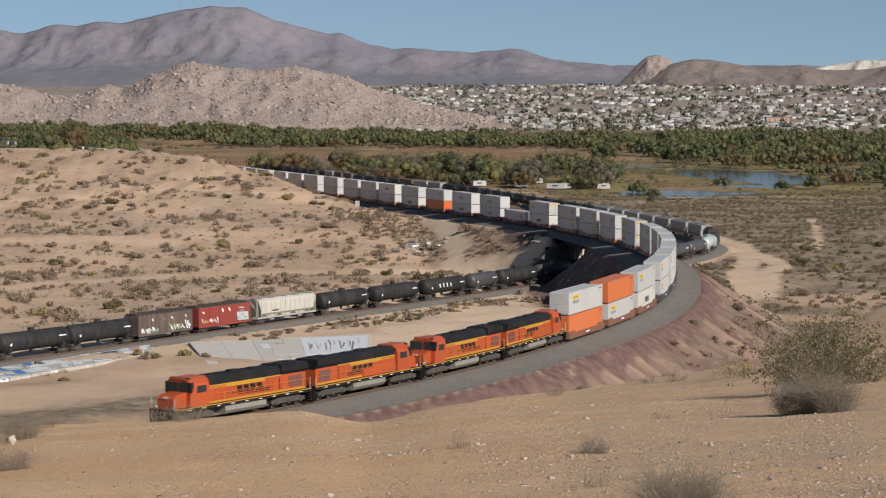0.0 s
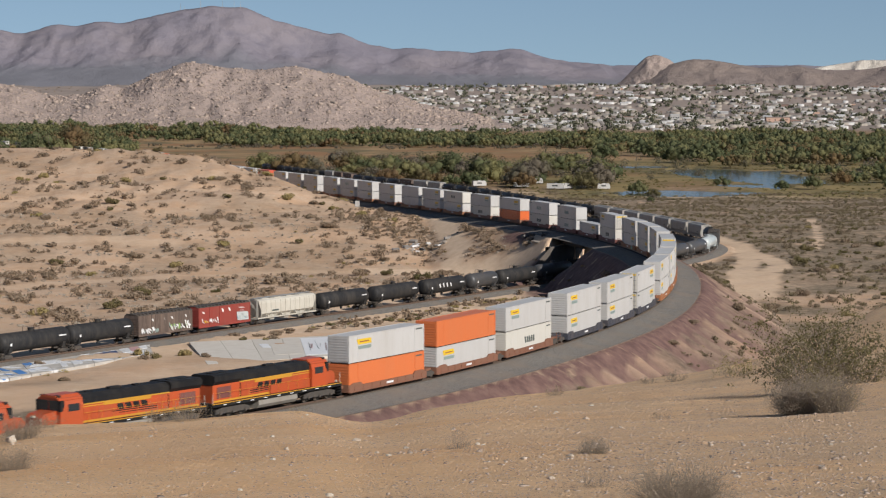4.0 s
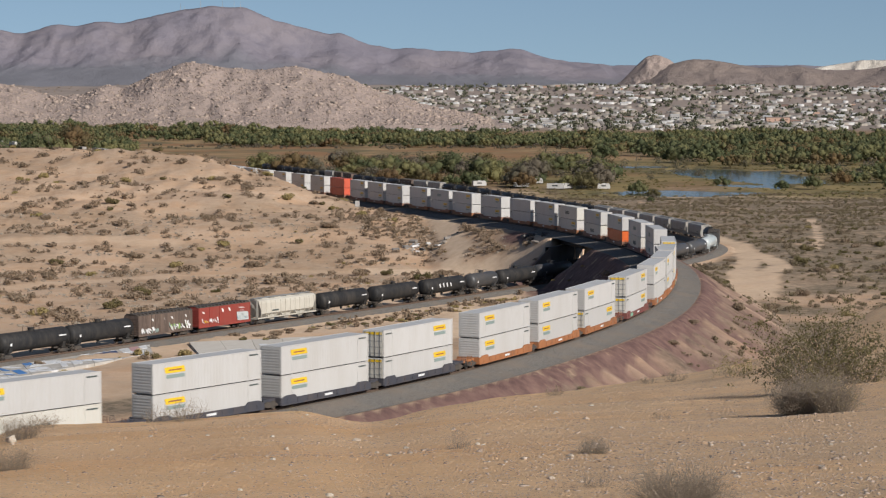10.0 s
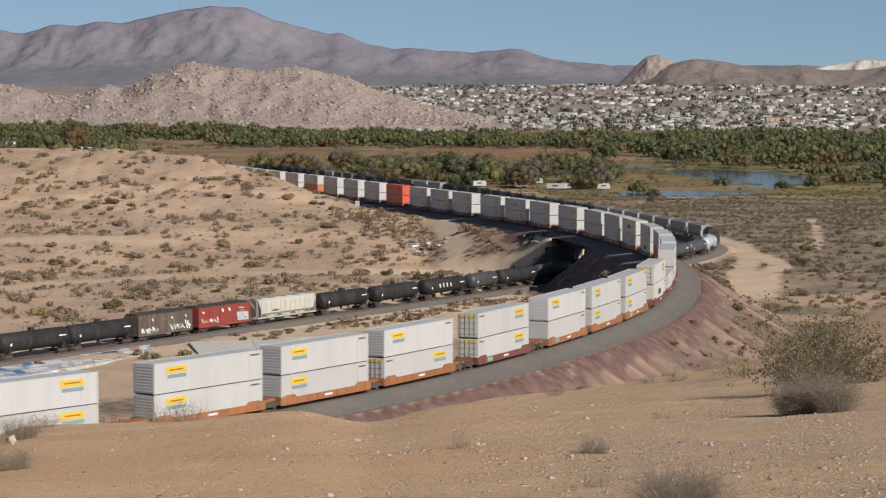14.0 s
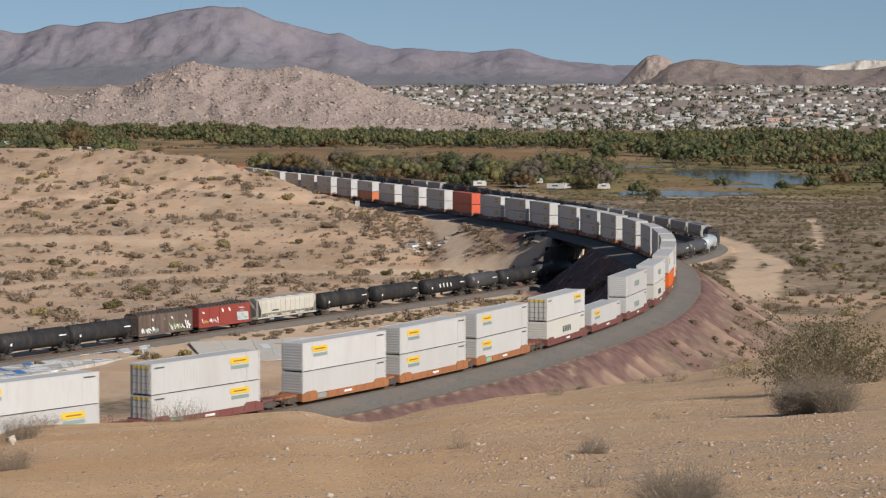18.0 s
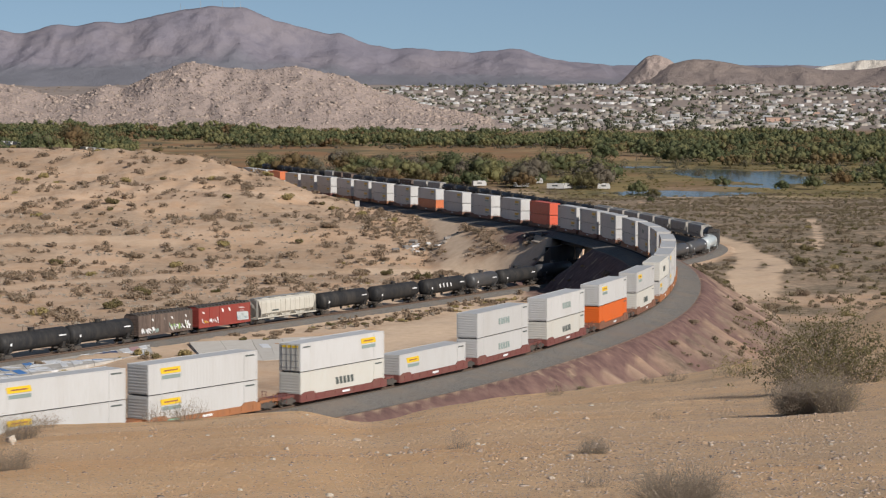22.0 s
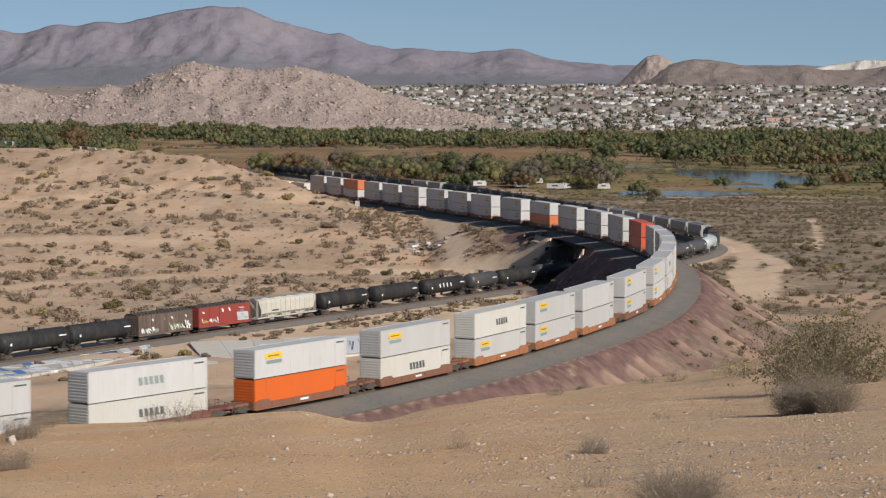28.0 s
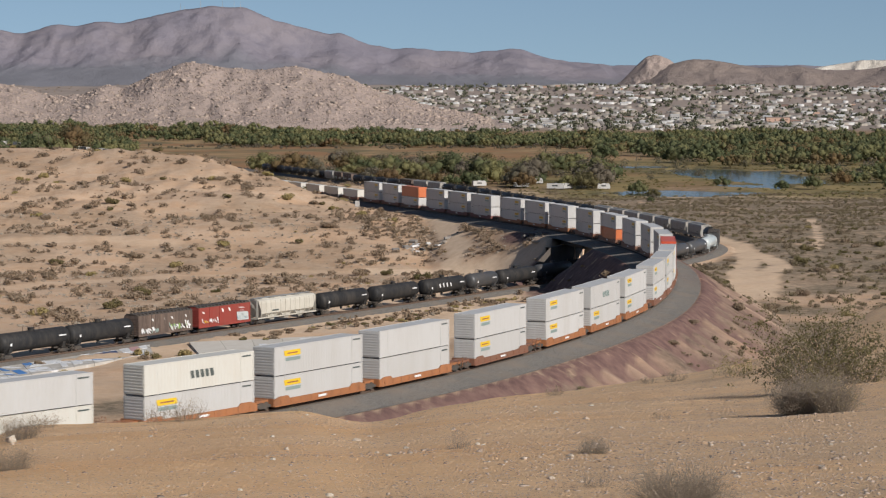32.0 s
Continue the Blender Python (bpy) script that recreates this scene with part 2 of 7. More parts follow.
M = {
    "ground": ground_material(),
    "ballast": gravel_material("grey_ballast", (0.10, 0.092, 0.084), (0.20, 0.186, 0.168), (0.19, 0.155, 0.125)),
    "rail": paint("rail_steel", (0.17, 0.11, 0.08), amount=0.4, rough=0.55, metal=0.5, bumped=0.05),
    "tie": paint("tie_wood", (0.085, 0.065, 0.05), amount=0.4, rough=0.9),
    "concrete": paint("concrete", (0.30, 0.27, 0.235), dirt=(0.2, 0.16, 0.12), amount=0.5, rough=0.9, scale=0.5),
    # streaked old concrete, base darkened to paint in the shade at the bridge
    "shadeconcrete": paint("shade_dark_old_concrete", (0.115, 0.0965, 0.082), dirt=(0.06, 0.05, 0.04), amount=0.6, rough=0.9, scale=0.5),
    "graffiti": graffiti_material(),
    "white": paint("white_container_paint", (0.495, 0.483, 0.467), dirt=(0.33, 0.30, 0.26), amount=0.42, rough=0.45, scale=0.6, spread=0.07, bumped=0.05),
    "offwhite": paint("cream_container_paint", (0.53, 0.512, 0.462), dirt=(0.42, 0.33, 0.24), amount=0.35, rough=0.45),
    "corange": paint("orange_container_paint", (0.56, 0.145, 0.045), dirt=(0.35, 0.16, 0.08), amount=0.25, rough=0.45),
    "cvivid": paint("vivid_orange_container_paint", (0.62, 0.115, 0.015), dirt=(0.3, 0.12, 0.05), amount=0.2, rough=0.45),
    "cred": paint("vermilion_container_paint", (0.56, 0.085, 0.035), dirt=(0.25, 0.10, 0.07), amount=0.25, rough=0.45),
    "steel": paint("door_steel", (0.33, 0.33, 0.32), amount=0.4, rough=0.5, metal=0.3),
    "nosegrey": paint("shaded_nose_steel", (0.46, 0.45, 0.43), amount=0.4, rough=0.55),
    "darkgap": paint("gap_shade_dark", (0.03, 0.03, 0.03), amount=0.2, rough=0.8),
    "yellow": paint("yellow_decal", (0.72, 0.47, 0.02), amount=0.12, rough=0.45),
    "ink": paint("dark_lettering", (0.075, 0.09, 0.085), amount=0.1, rough=0.5),
    "greyink": paint("grey_green_lettering", (0.22, 0.28, 0.26), amount=0.1, rough=0.5),
    "well_brown": paint("brown_well_paint", (0.20, 0.085, 0.05), amount=0.5, rough=0.65),
    "well_orange": paint("rust_orange_well_paint", (0.33, 0.13, 0.05), dirt=(0.13, 0.07, 0.045), amount=0.7, rough=0.65),
    "well_dark": paint("dark_blue_well_paint", (0.045, 0.047, 0.06), amount=0.4, rough=0.6),
    "well_maroon": paint("maroon_well_paint", (0.16, 0.05, 0.042), amount=0.45, rough=0.65),
    "truck": paint("sooty_cast_steel", (0.055, 0.048, 0.042), amount=0.5, rough=0.8),
    "wheel": paint("wheel_steel", (0.10, 0.085, 0.07), amount=0.4, rough=0.6, metal=0.4),
    "lorange": paint("locomotive_orange", (0.43, 0.072, 0.02), dirt=(0.16, 0.075, 0.045), amount=0.5, rough=0.4),
    "lblack": paint("locomotive_black", (0.012, 0.012, 0.013), dirt=(0.06, 0.05, 0.04), amount=0.4, rough=0.6, spec=0.2),
    "lyellow": paint("locomotive_yellow", (0.52, 0.26, 0.025), dirt=(0.3, 0.18, 0.08), amount=0.3, rough=0.4),
    "lgrey": paint("fuel_tank_grey", (0.24, 0.22, 0.19), amount=0.5, rough=0.55),
    "handrail": paint("pale_handrail", (0.55, 0.5, 0.42), amount=0.3, rough=0.5),
    "glass": glass_material("dark_window", (0.02, 0.025, 0.03)),
    "tank": paint("black_tank_paint", (0.022, 0.022, 0.023), dirt=(0.10, 0.085, 0.07), amount=0.55, rough=0.6, spec=0.22),
    "tankgrey": paint("grey_tank_paint", (0.055, 0.057, 0.06), amount=0.4, rough=0.45),
    "tankwhite": paint("pale_tank_paint", (0.44, 0.48, 0.48), amount=0.3, rough=0.4),
    "boxred": paint("boxcar_red", (0.25, 0.04, 0.03), amount=0.35, rough=0.6),
    "boxbrown": paint("boxcar_rusty_brown", (0.085, 0.06, 0.048), dirt=(0.24, 0.17, 0.13), amount=0.75, rough=0.75),
    "hopper": paint("hopper_cream", (0.47, 0.445, 0.385), amount=0.45, rough=0.6),
    "hoppergrey": paint("hopper_grey", (0.34, 0.325, 0.30), amount=0.45, rough=0.6),
    "spray_white": paint("white_spray_paint", (0.7, 0.7, 0.7), amount=0.15, rough=0.5),
    "spray_green": paint("green_spray_paint", (0.22, 0.35, 0.08), amount=0.2, rough=0.5),
    "spray_teal": paint("pale_green_patch", (0.22, 0.42, 0.30), amount=0.3, rough=0.6),
    "bark": paint("shrub_bark", (0.16, 0.12, 0.09), amount=0.4, rough=0.95),
    "twig": leafy("dry_twig", ((0.31, 0.255, 0.20), (0.21, 0.17, 0.135), (0.25, 0.205, 0.16), (0.32, 0.25, 0.17))),
    "creosote": leafy("creosote_leaf", ((0.105, 0.092, 0.040), (0.195, 0.165, 0.075), (0.17, 0.138, 0.068), (0.19, 0.148, 0.07)), 0.8, 0.3),
    "sage": leafy("sage_leaf", ((0.24, 0.183, 0.128), (0.335, 0.258, 0.18), (0.26, 0.197, 0.134), (0.28, 0.198, 0.138)), 0.8, 0.3),
    "plainsage": leafy("plain_scrub_leaf", ((0.185, 0.145, 0.098), (0.265, 0.21, 0.145), (0.20, 0.165, 0.10), (0.23, 0.17, 0.115)), 0.8, 0.3),
    "litter": leafy("grey_brush_litter", ((0.42, 0.37, 0.31), (0.33, 0.28, 0.22), (0.36, 0.31, 0.25), (0.40, 0.34, 0.27))),
    "dryweed": leafy("dry_yellow_weed", ((0.30, 0.23, 0.09), (0.22, 0.18, 0.08), (0.26, 0.20, 0.09), (0.30, 0.24, 0.12))),
    "tree": leafy("cottonwood_leaf", ((0.070, 0.085, 0.040), (0.115, 0.125, 0.058), (0.215, 0.195, 0.085), (0.075, 0.088, 0.045)), 0.8, 0.35),
    "towntree": leafy("garden_tree_leaf", ((0.050, 0.055, 0.036), (0.085, 0.088, 0.055), (0.11, 0.105, 0.065), (0.06, 0.065, 0.045))),
    "treegold": leafy("autumn_leaf", ((0.20, 0.13, 0.06), (0.16, 0.115, 0.055), (0.13, 0.115, 0.055), (0.17, 0.10, 0.06)), 0.8, 0.4),
    "treegrey": leafy("bare_willow_twig", ((0.15, 0.125, 0.095), (0.12, 0.10, 0.072), (0.12, 0.11, 0.07), (0.16, 0.13, 0.10)), 0.8, 0.3),
    "reed": leafy("reed", ((0.09, 0.085, 0.03), (0.14, 0.12, 0.04), (0.17, 0.125, 0.05), (0.10, 0.09, 0.04))),
    "pebble": leafy("pebble_stone", ((0.13, 0.098, 0.085), (0.46, 0.375, 0.305), (0.36, 0.265, 0.195), (0.40, 0.30, 0.22)), 0.85),
    "clod": leafy("sand_clod", ((0.48, 0.32, 0.20), (0.54, 0.37, 0.24), (0.42, 0.27, 0.16), (0.46, 0.31, 0.20)), 0.95),
    "stone": rocky("field_stone", (0.40, 0.32, 0.25), (0.52, 0.46, 0.38), (0.28, 0.23, 0.19), 3.0, 14.0, 0.02),
    "boulder": leafy("granite_boulder", ((0.20, 0.158, 0.138), (0.42, 0.338, 0.285), (0.30, 0.24, 0.20), (0.32, 0.255, 0.215)), 0.9),
    "boulders": rocky("granite_hill", (0.35, 0.275, 0.238), (0.30, 0.24, 0.21), (0.245, 0.195, 0.174), 0.012, 0.06, 3.0),
    # far range: distance haze painted as purple-blue in rock and fan colours
    "mountain": rocky("haze_tinted_rock", (0.180, 0.165, 0.192), (0.208, 0.184, 0.200), (0.134, 0.124, 0.150), 0.006, 0.022, 3.0, fan=(0.148, 0.146, 0.162)),
    "mountain_near": rocky("brown_mountain_rock", (0.235, 0.187, 0.162), (0.205, 0.165, 0.148), (0.165, 0.135, 0.122), 0.008, 0.04, 4.0),
    "quarry": rocky("white_quarry_rock", (0.62, 0.57, 0.50), (0.5, 0.45, 0.39), (0.36, 0.31, 0.26), 0.02, 0.07, 4.0),
    "water": water_material(),
    "stucco": paint("pale_stucco", (0.38, 0.335, 0.285), amount=0.3, rough=0.8, spread=0.14),
    "housewhite": paint("white_siding", (0.50, 0.485, 0.465), amount=0.3, rough=0.7, spread=0.16),
    "pinkwall": paint("salmon_stucco", (0.45, 0.29, 0.22), amount=0.15, rough=0.8),
    "roof_grey": paint("grey_roof", (0.26, 0.24, 0.22), amount=0.2, rough=0.85, spread=0.2),
    "roof_red": paint("clay_roof", (0.22, 0.135, 0.105), amount=0.3, rough=0.85, spread=0.2),
    "roof_white": paint("white_roof", (0.44, 0.435, 0.43), amount=0.1, rough=0.7),
}


# ---- mesh helpers ----
def mesh_of(name, bm, mat):
    me = bpy.data.meshes.new(name)
    bm.to_mesh(me)
    bm.free()
    for q in mat if isinstance(mat, (list, tuple)) else [mat]:
        me.materials.append(q)
    return me


def part(name, bm, mat, parent=None, label="", at=None):
    """Links a bmesh as one mesh object under a thing or a part."""
    ob = new(name, bm if isinstance(bm, bpy.types.Mesh) else mesh_of(name, bm, mat))
    if parent is not None:
        ob.parent = parent
    if at is not None:
        ob.matrix_basis = at
    if label:
        ob["label"] = label
    return ob


def empty(name, m=None):
    ob = new(name)
    ob.empty_display_size = 0.5
    if m is not None:
        ob.matrix_basis = m
    return ob


def add_box(bm, x0, x1, y0, y1, z0, z1, bevel=0.0):
    r = bmesh.ops.create_cube(bm, size=1.0)
    vs = r["verts"]
    for v in vs:
        v.co = ((x0 + x1) / 2 + v.co.x * (x1 - x0), (y0 + y1) / 2 + v.co.y * (y1 - y0), (z0 + z1) / 2 + v.co.z * (z1 - z0))
    if bevel > 0:
        es = list({e for v in vs for e in v.link_edges})
        bmesh.ops.bevel(bm, geom=es, offset=bevel, segments=1, affect="EDGES")
    return vs


def boxed(x0, x1, y0, y1, z0, z1, bevel=0.0):
    bm = bmesh.new()
    add_box(bm, x0, x1, y0, y1, z0, z1, bevel)
    return bm


def add_cyl(bm, p, q, r, n=12, r2=None, caps=True):
    p, q = Vector(p), Vector(q)
    d = q - p
    m = Matrix.Translation((p + q) / 2) @ d.to_track_quat("Z", "Y").to_matrix().to_4x4()
    return bmesh.ops.create_cone(bm, cap_ends=caps, segments=n, radius1=r, radius2=r if r2 is None else r2, depth=d.length, matrix=m)["verts"]


def cyl(p, q, r, n=12, r2=None):
    bm = bmesh.new()
    add_cyl(bm, p, q, r, n, r2)
    return bm


def add_prism(bm, pts, x0, x1, axis="x"):
    """Extrudes a closed outline of (a, b) pairs along an axis."""
    place = {"x": lambda s, a, b: (s, a, b), "y": lambda s, a, b: (a, s, b)}[axis]
    lo = [bm.verts.new(place(x0, a, b)) for a, b in pts]
    hi = [bm.verts.new(place(x1, a, b)) for a, b in pts]
    n = len(pts)
    fs = [bm.faces.new(lo[::-1]), bm.faces.new(hi)]
    for i in range(n):
        fs.append(bm.faces.new((lo[i], lo[(i + 1) % n], hi[(i + 1) % n], hi[i])))
    bmesh.ops.recalc_face_normals(bm, faces=fs)


def prism(pts, x0, x1, axis="x"):
    bm = bmesh.new()
    add_prism(bm, pts, x0, x1, axis)
    return bm


def np_mesh(name, verts, faces, mat, smooth=False):
    me = bpy.data.meshes.new(name)
    verts, faces = np.asarray(verts, dtype=np.float32), np.asarray(faces, dtype=np.int32)
    k = faces.shape[1]
    me.vertices.add(len(verts))
    me.vertices.foreach_set("co", verts.ravel())
    me.loops.add(faces.size)
    me.loops.foreach_set("vertex_index", faces.ravel())
    me.polygons.add(len(faces))
    me.polygons.foreach_set("loop_start", np.arange(0, faces.size, k, dtype=np.int32))
    me.update(calc_edges=True)
    me.validate()
    if smooth:
        me.polygons.foreach_set("use_smooth", np.ones(len(me.polygons), dtype=bool))
    for q in mat if isinstance(mat, (list, tuple)) else [mat]:
        me.materials.append(q)
    return me


# ---- the two tracks ----
def smooth01(a, b, x):
    t = np.clip((x - a) / (b - a), 0, 1)
    return t * t * (3 - 2 * t)


DS = 2.0
BENDS_AT = np.arange(-90.0, 700.0, 40.0)
BENDS = np.array([0.336, 0.336, 0.337, 0.32, 0.306, 0.18, 0.317, 0.158, 0.211, 0.284, 0.185, 0.211, 0.165, -0.004, 0.012, -0.017, 0.026, 0.04, -0.05, -0.06]) / 100
US = np.arange(-260.0, 2300.0, DS)
bend = np.interp(US, BENDS_AT, BENDS, left=BENDS[0], right=0.0)
bend[US < -90] = 0.1 / 100
bend[(US > 670) & (US < 800)] = -0.06 / 100
bend[(US > 1060) & (US < 1300)] = 0.075 / 100
i0 = int(np.argmin(abs(US)))
UT = np.concatenate([[0], np.cumsum((bend[1:] + bend[:-1]) / 2 * DS)])
UT = UT - UT[i0] + 0.91693
UX = np.concatenate([[0], np.cumsum((np.cos(UT[1:]) + np.cos(UT[:-1])) / 2 * DS)])
UY = np.concatenate([[0], np.cumsum((np.sin(UT[1:]) + np.sin(UT[:-1])) / 2 * DS)])
UX, UY = UX - UX[i0] - 32.995, UY - UY[i0] + 217.997


def upper(s, off=0.0):
    """Place on the upper track s metres behind the start; off: metres to the outside of the bend. Also the way back along the track."""
    t = np.interp(s, US, UT)
    return np.interp(s, US, UX) + off * np.sin(t), np.interp(s, US, UY) - off * np.cos(t), t


LOW_Z = -9.7
LOW_CTRL = np.array([(-225, 130), (-175, 205), (-120, 293), (-69, 373), (-35, 432), (1, 494), (31, 549), (60, 608), (73, 650), (76, 688), (70, 728), (56, 806), (34, 905), (7, 1022), (-37, 1150), (-92, 1335), (-160, 1560), (-240, 1800)], dtype=float)


def spline(ctrl, step):
    out = []
    P = np.vstack([2 * ctrl[0] - ctrl[1], ctrl, 2 * ctrl[-1] - ctrl[-2]])
    for i in range(1, len(P) - 2):
        a, b, c, d = P[i - 1:i + 3]
        n = max(2, int(np.hypot(*(c - b)) / step))
        for t in np.arange(n) / n:
            out.append(0.5 * (2 * b + (c - a) * t + (2 * a - 5 * b + 4 * c - d) * t * t + (3 * b - a - 3 * c + d) * t ** 3))
    return np.array(out)


lp = spline(LOW_CTRL, 3.0)
for _ in range(14):
    lp[1:-1] = (lp[:-2] + 2 * lp[1:-1] + lp[2:]) / 4
LL = np.concatenate([[0], np.cumsum(np.hypot(*np.diff(lp, axis=0).T))])
LS = np.arange(0, LL[-1], DS)
LX, LY = np.interp(LS, LL, lp[:, 0]), np.interp(LS, LL, lp[:, 1])
LT = np.unwrap(np.arctan2(np.gradient(LY), np.gradient(LX)))


def lower(s, off=0.0):
    t = np.interp(s, LS, LT)
    return np.interp(s, LS, LX) + off * np.sin(t), np.interp(s, LS, LY) - off * np.cos(t), t


def lower_at_y(y):
    """Distance along the lower track at which it first reaches y."""
    return float(LS[np.argmax(LY >= y)])


gap = np.hypot(UX[:, None] - LX[None, ::2], UY[:, None] - LY[None, ::2])
gap[US < 250] = 1e6
gap[US > 450] = 1e6
gi, gj = np.unravel_index(np.argmin(gap), gap.shape)
BRIDGE_S, BRIDGE_L = float(US[gi]), float(LS[::2][gj])
BRIDGE_XY = (float(UX[gi]), float(UY[gi]))


# ---- the ground ----
def track_distance(px, py, X, Y, T, S, step=2):
    """Distance from points to a track, the side (positive: outside the bend) and the place along it."""
    d = np.full(px.shape, 1e6)
    side, along = np.zeros(px.shape), np.zeros(px.shape)
    cx, cy, ct, cs = X[::step], Y[::step], T[::step], S[::step]
    close = np.where((px > cx.min() - 70) & (px < cx.max() + 70) & (py > cy.min() - 70) & (py < cy.max() + 70))[0]
    for k in range(0, len(close), 4000):
        part_ = close[k:k + 4000]
        x, y = px[part_, None], py[part_, None]
        q = (x - cx) ** 2 + (y - cy) ** 2
        j = np.argmin(q, axis=1)
        x, y = x[:, 0], y[:, 0]
        ct_, st_ = np.cos(ct[j]), np.sin(ct[j])
        dx, dy = x - cx[j], y - cy[j]
        lat = dx * st_ - dy * ct_
        lon = dx * ct_ + dy * st_
        d[part_] = np.hypot(lat, np.maximum(abs(lon) - DS * step, 0))
        side[part_] = lat
        along[part_] = cs[j] + lon
    return d, side, along


WAVE_SETS = {}


def waves(x, y, size, seed):
    """Cheap smooth relief of about unit height, made of crossed sines with bent phases."""
    if seed not in WAVE_SETS:
        r = np.random.RandomState(seed)
        WAVE_SETS[seed] = [(r.uniform(0, math.pi), r.uniform(0, 6.28), r.uniform(0.6, 1.9)) for _ in range(7)]
    h = np.zeros_like(x)
    for a, ph, q in WAVE_SETS[seed]:
        u = (x * math.cos(a) + y * math.sin(a)) / size * q
        w = (-x * math.sin(a) + y * math.cos(a)) / size * q
        h += np.sin(u * 6.28 + ph + 1.3 * np.sin(w * 4.1 + ph * 2)) / q
    return h / 4


def blob(x, y, cx, cy, rx, ry, turn=0.0):
    c, s = math.cos(turn), math.sin(turn)
    u, v = ((x - cx) * c + (y - cy) * s) / rx, (-(x - cx) * s + (y - cy) * c) / ry
    return np.exp(-(u * u + v * v))


LAKE_Z = -16.2


def lake_depth(x, y):
    wob = 1 + 0.25 * waves(x, y, 90, 5)
    f = np.zeros_like(x)
    for cx, cy, rx, ry, t in ((184, 1470, 38, 165, 0.06), (118, 1660, 66, 36, 0.0), (118, 1196, 46, 46, 0.1), (166, 1290, 18, 44, 0.2), (33, 1540, 8, 150, 0.0), (228, 1560, 30, 30, 0.0)):
        c, s = math.cos(t), math.sin(t)
        u, v = ((x - cx) * c + (y - cy) * s) / rx, (-(x - cx) * s + (y - cy) * c) / ry
        f = np.maximum(f, 1 - (u * u + v * v) * wob)
    return np.clip(f, 0, 1)


def road_distance(x, y):
    d = np.full(x.shape, 1e6)
    for pts, w in ROADS:
        P = spline(np.array(pts, dtype=float), 4.0)
        for k in range(0, len(x), 8000):
            q = np.hypot(x[k:k + 8000, None] - P[:, 0], y[k:k + 8000, None] - P[:, 1]).min(axis=1) / w
            d[k:k + 8000] = np.minimum(d[k:k + 8000], q)
    return d


ROADS = (
    (((-34, 770), (-22, 722), (-12, 690), (-4, 660), (-0.3, 637), (1.9, 613), (3.2, 600), (3.9, 586), (2.2, 576), (-3.2, 572), (-14, 566)), 2.9),
    (((18, 556), (6, 568), (-22, 574), (-55, 560), (-100, 520), (-140, 470)), 4.0),
    (((-170, 640), (-113, 618), (-92, 618), (-66, 611)), 4.5),
    (((-60, 325), (-25, 372), (-5, 420), (12, 470)), 9.0),
    (((58, 440), (64, 520), (76, 600), (84, 665), (84, 720), (78, 770)), 3.4),
    (((64, 500), (70, 530), (76, 570)), 4.5),
    (((72, 560), (84, 598), (85, 646)), 3.2),
    (((104, 668), (112, 715), (124, 800), (130, 850)), 1.6),
    (((20, 1220), (90, 1150), (200, 1130), (330, 1140)), 5.0),
    (((60, 1700), (160, 1760), (300, 1690)), 8.0),
)
CREST = ((-0.25, 55, 20.5), (-0.184, 58, 23.0), (-0.115, 62, 22.6), (-0.055, 66, 22.45), (-0.034, 66, 21.75), (0.0, 74, 21.45), (0.05, 82, 20.9), (0.11, 92, 20.5), (0.14, 100, 20.35), (0.184, 112, 21.6), (0.28, 125, 24.0))


CREST_A = np.linspace(-0.3, 0.3, 241)
CREST_D = np.interp(CREST_A, *np.array(CREST).T[:2])
CREST_Z = np.interp(CREST_A, np.array(CREST).T[0], np.array(CREST).T[2])
for _ in range(40):
    for q in (CREST_D, CREST_Z):
        q[1:-1] = (q[:-2] + 2 * q[1:-1] + q[2:]) / 4


def near_hill(x, y):
    """The hill under the camera: a plain slope out to a crest, then a steep fall."""
    d = np.hypot(x, y)
    a = np.clip(np.arctan2(x, np.maximum(y, 1e-3)), -0.3, 0.3)
    dc, zc = np.interp(a, CREST_A, CREST_D), np.interp(a, CREST_A, CREST_Z)
    t = np.clip((d - 4) / (dc - 4), 0, None)
    even = 29.25 - 0.0965 * (np.minimum(d, dc) - 4)
    z = even + (zc - 29.25 + 0.0965 * (dc - 4)) * np.minimum(t, 1.0) ** 2.2
    over = np.maximum(d - dc, 0)
    z = z - over * 0.06 - np.minimum(over, 14) ** 2 * 0.02 - np.maximum(over - 14, 0) * 0.5
    return z + 0.05 * waves(x, y, 9, 31) + 0.018 * waves(x, y, 2.9, 32) + 0.008 * waves(x, y, 1.3, 33)


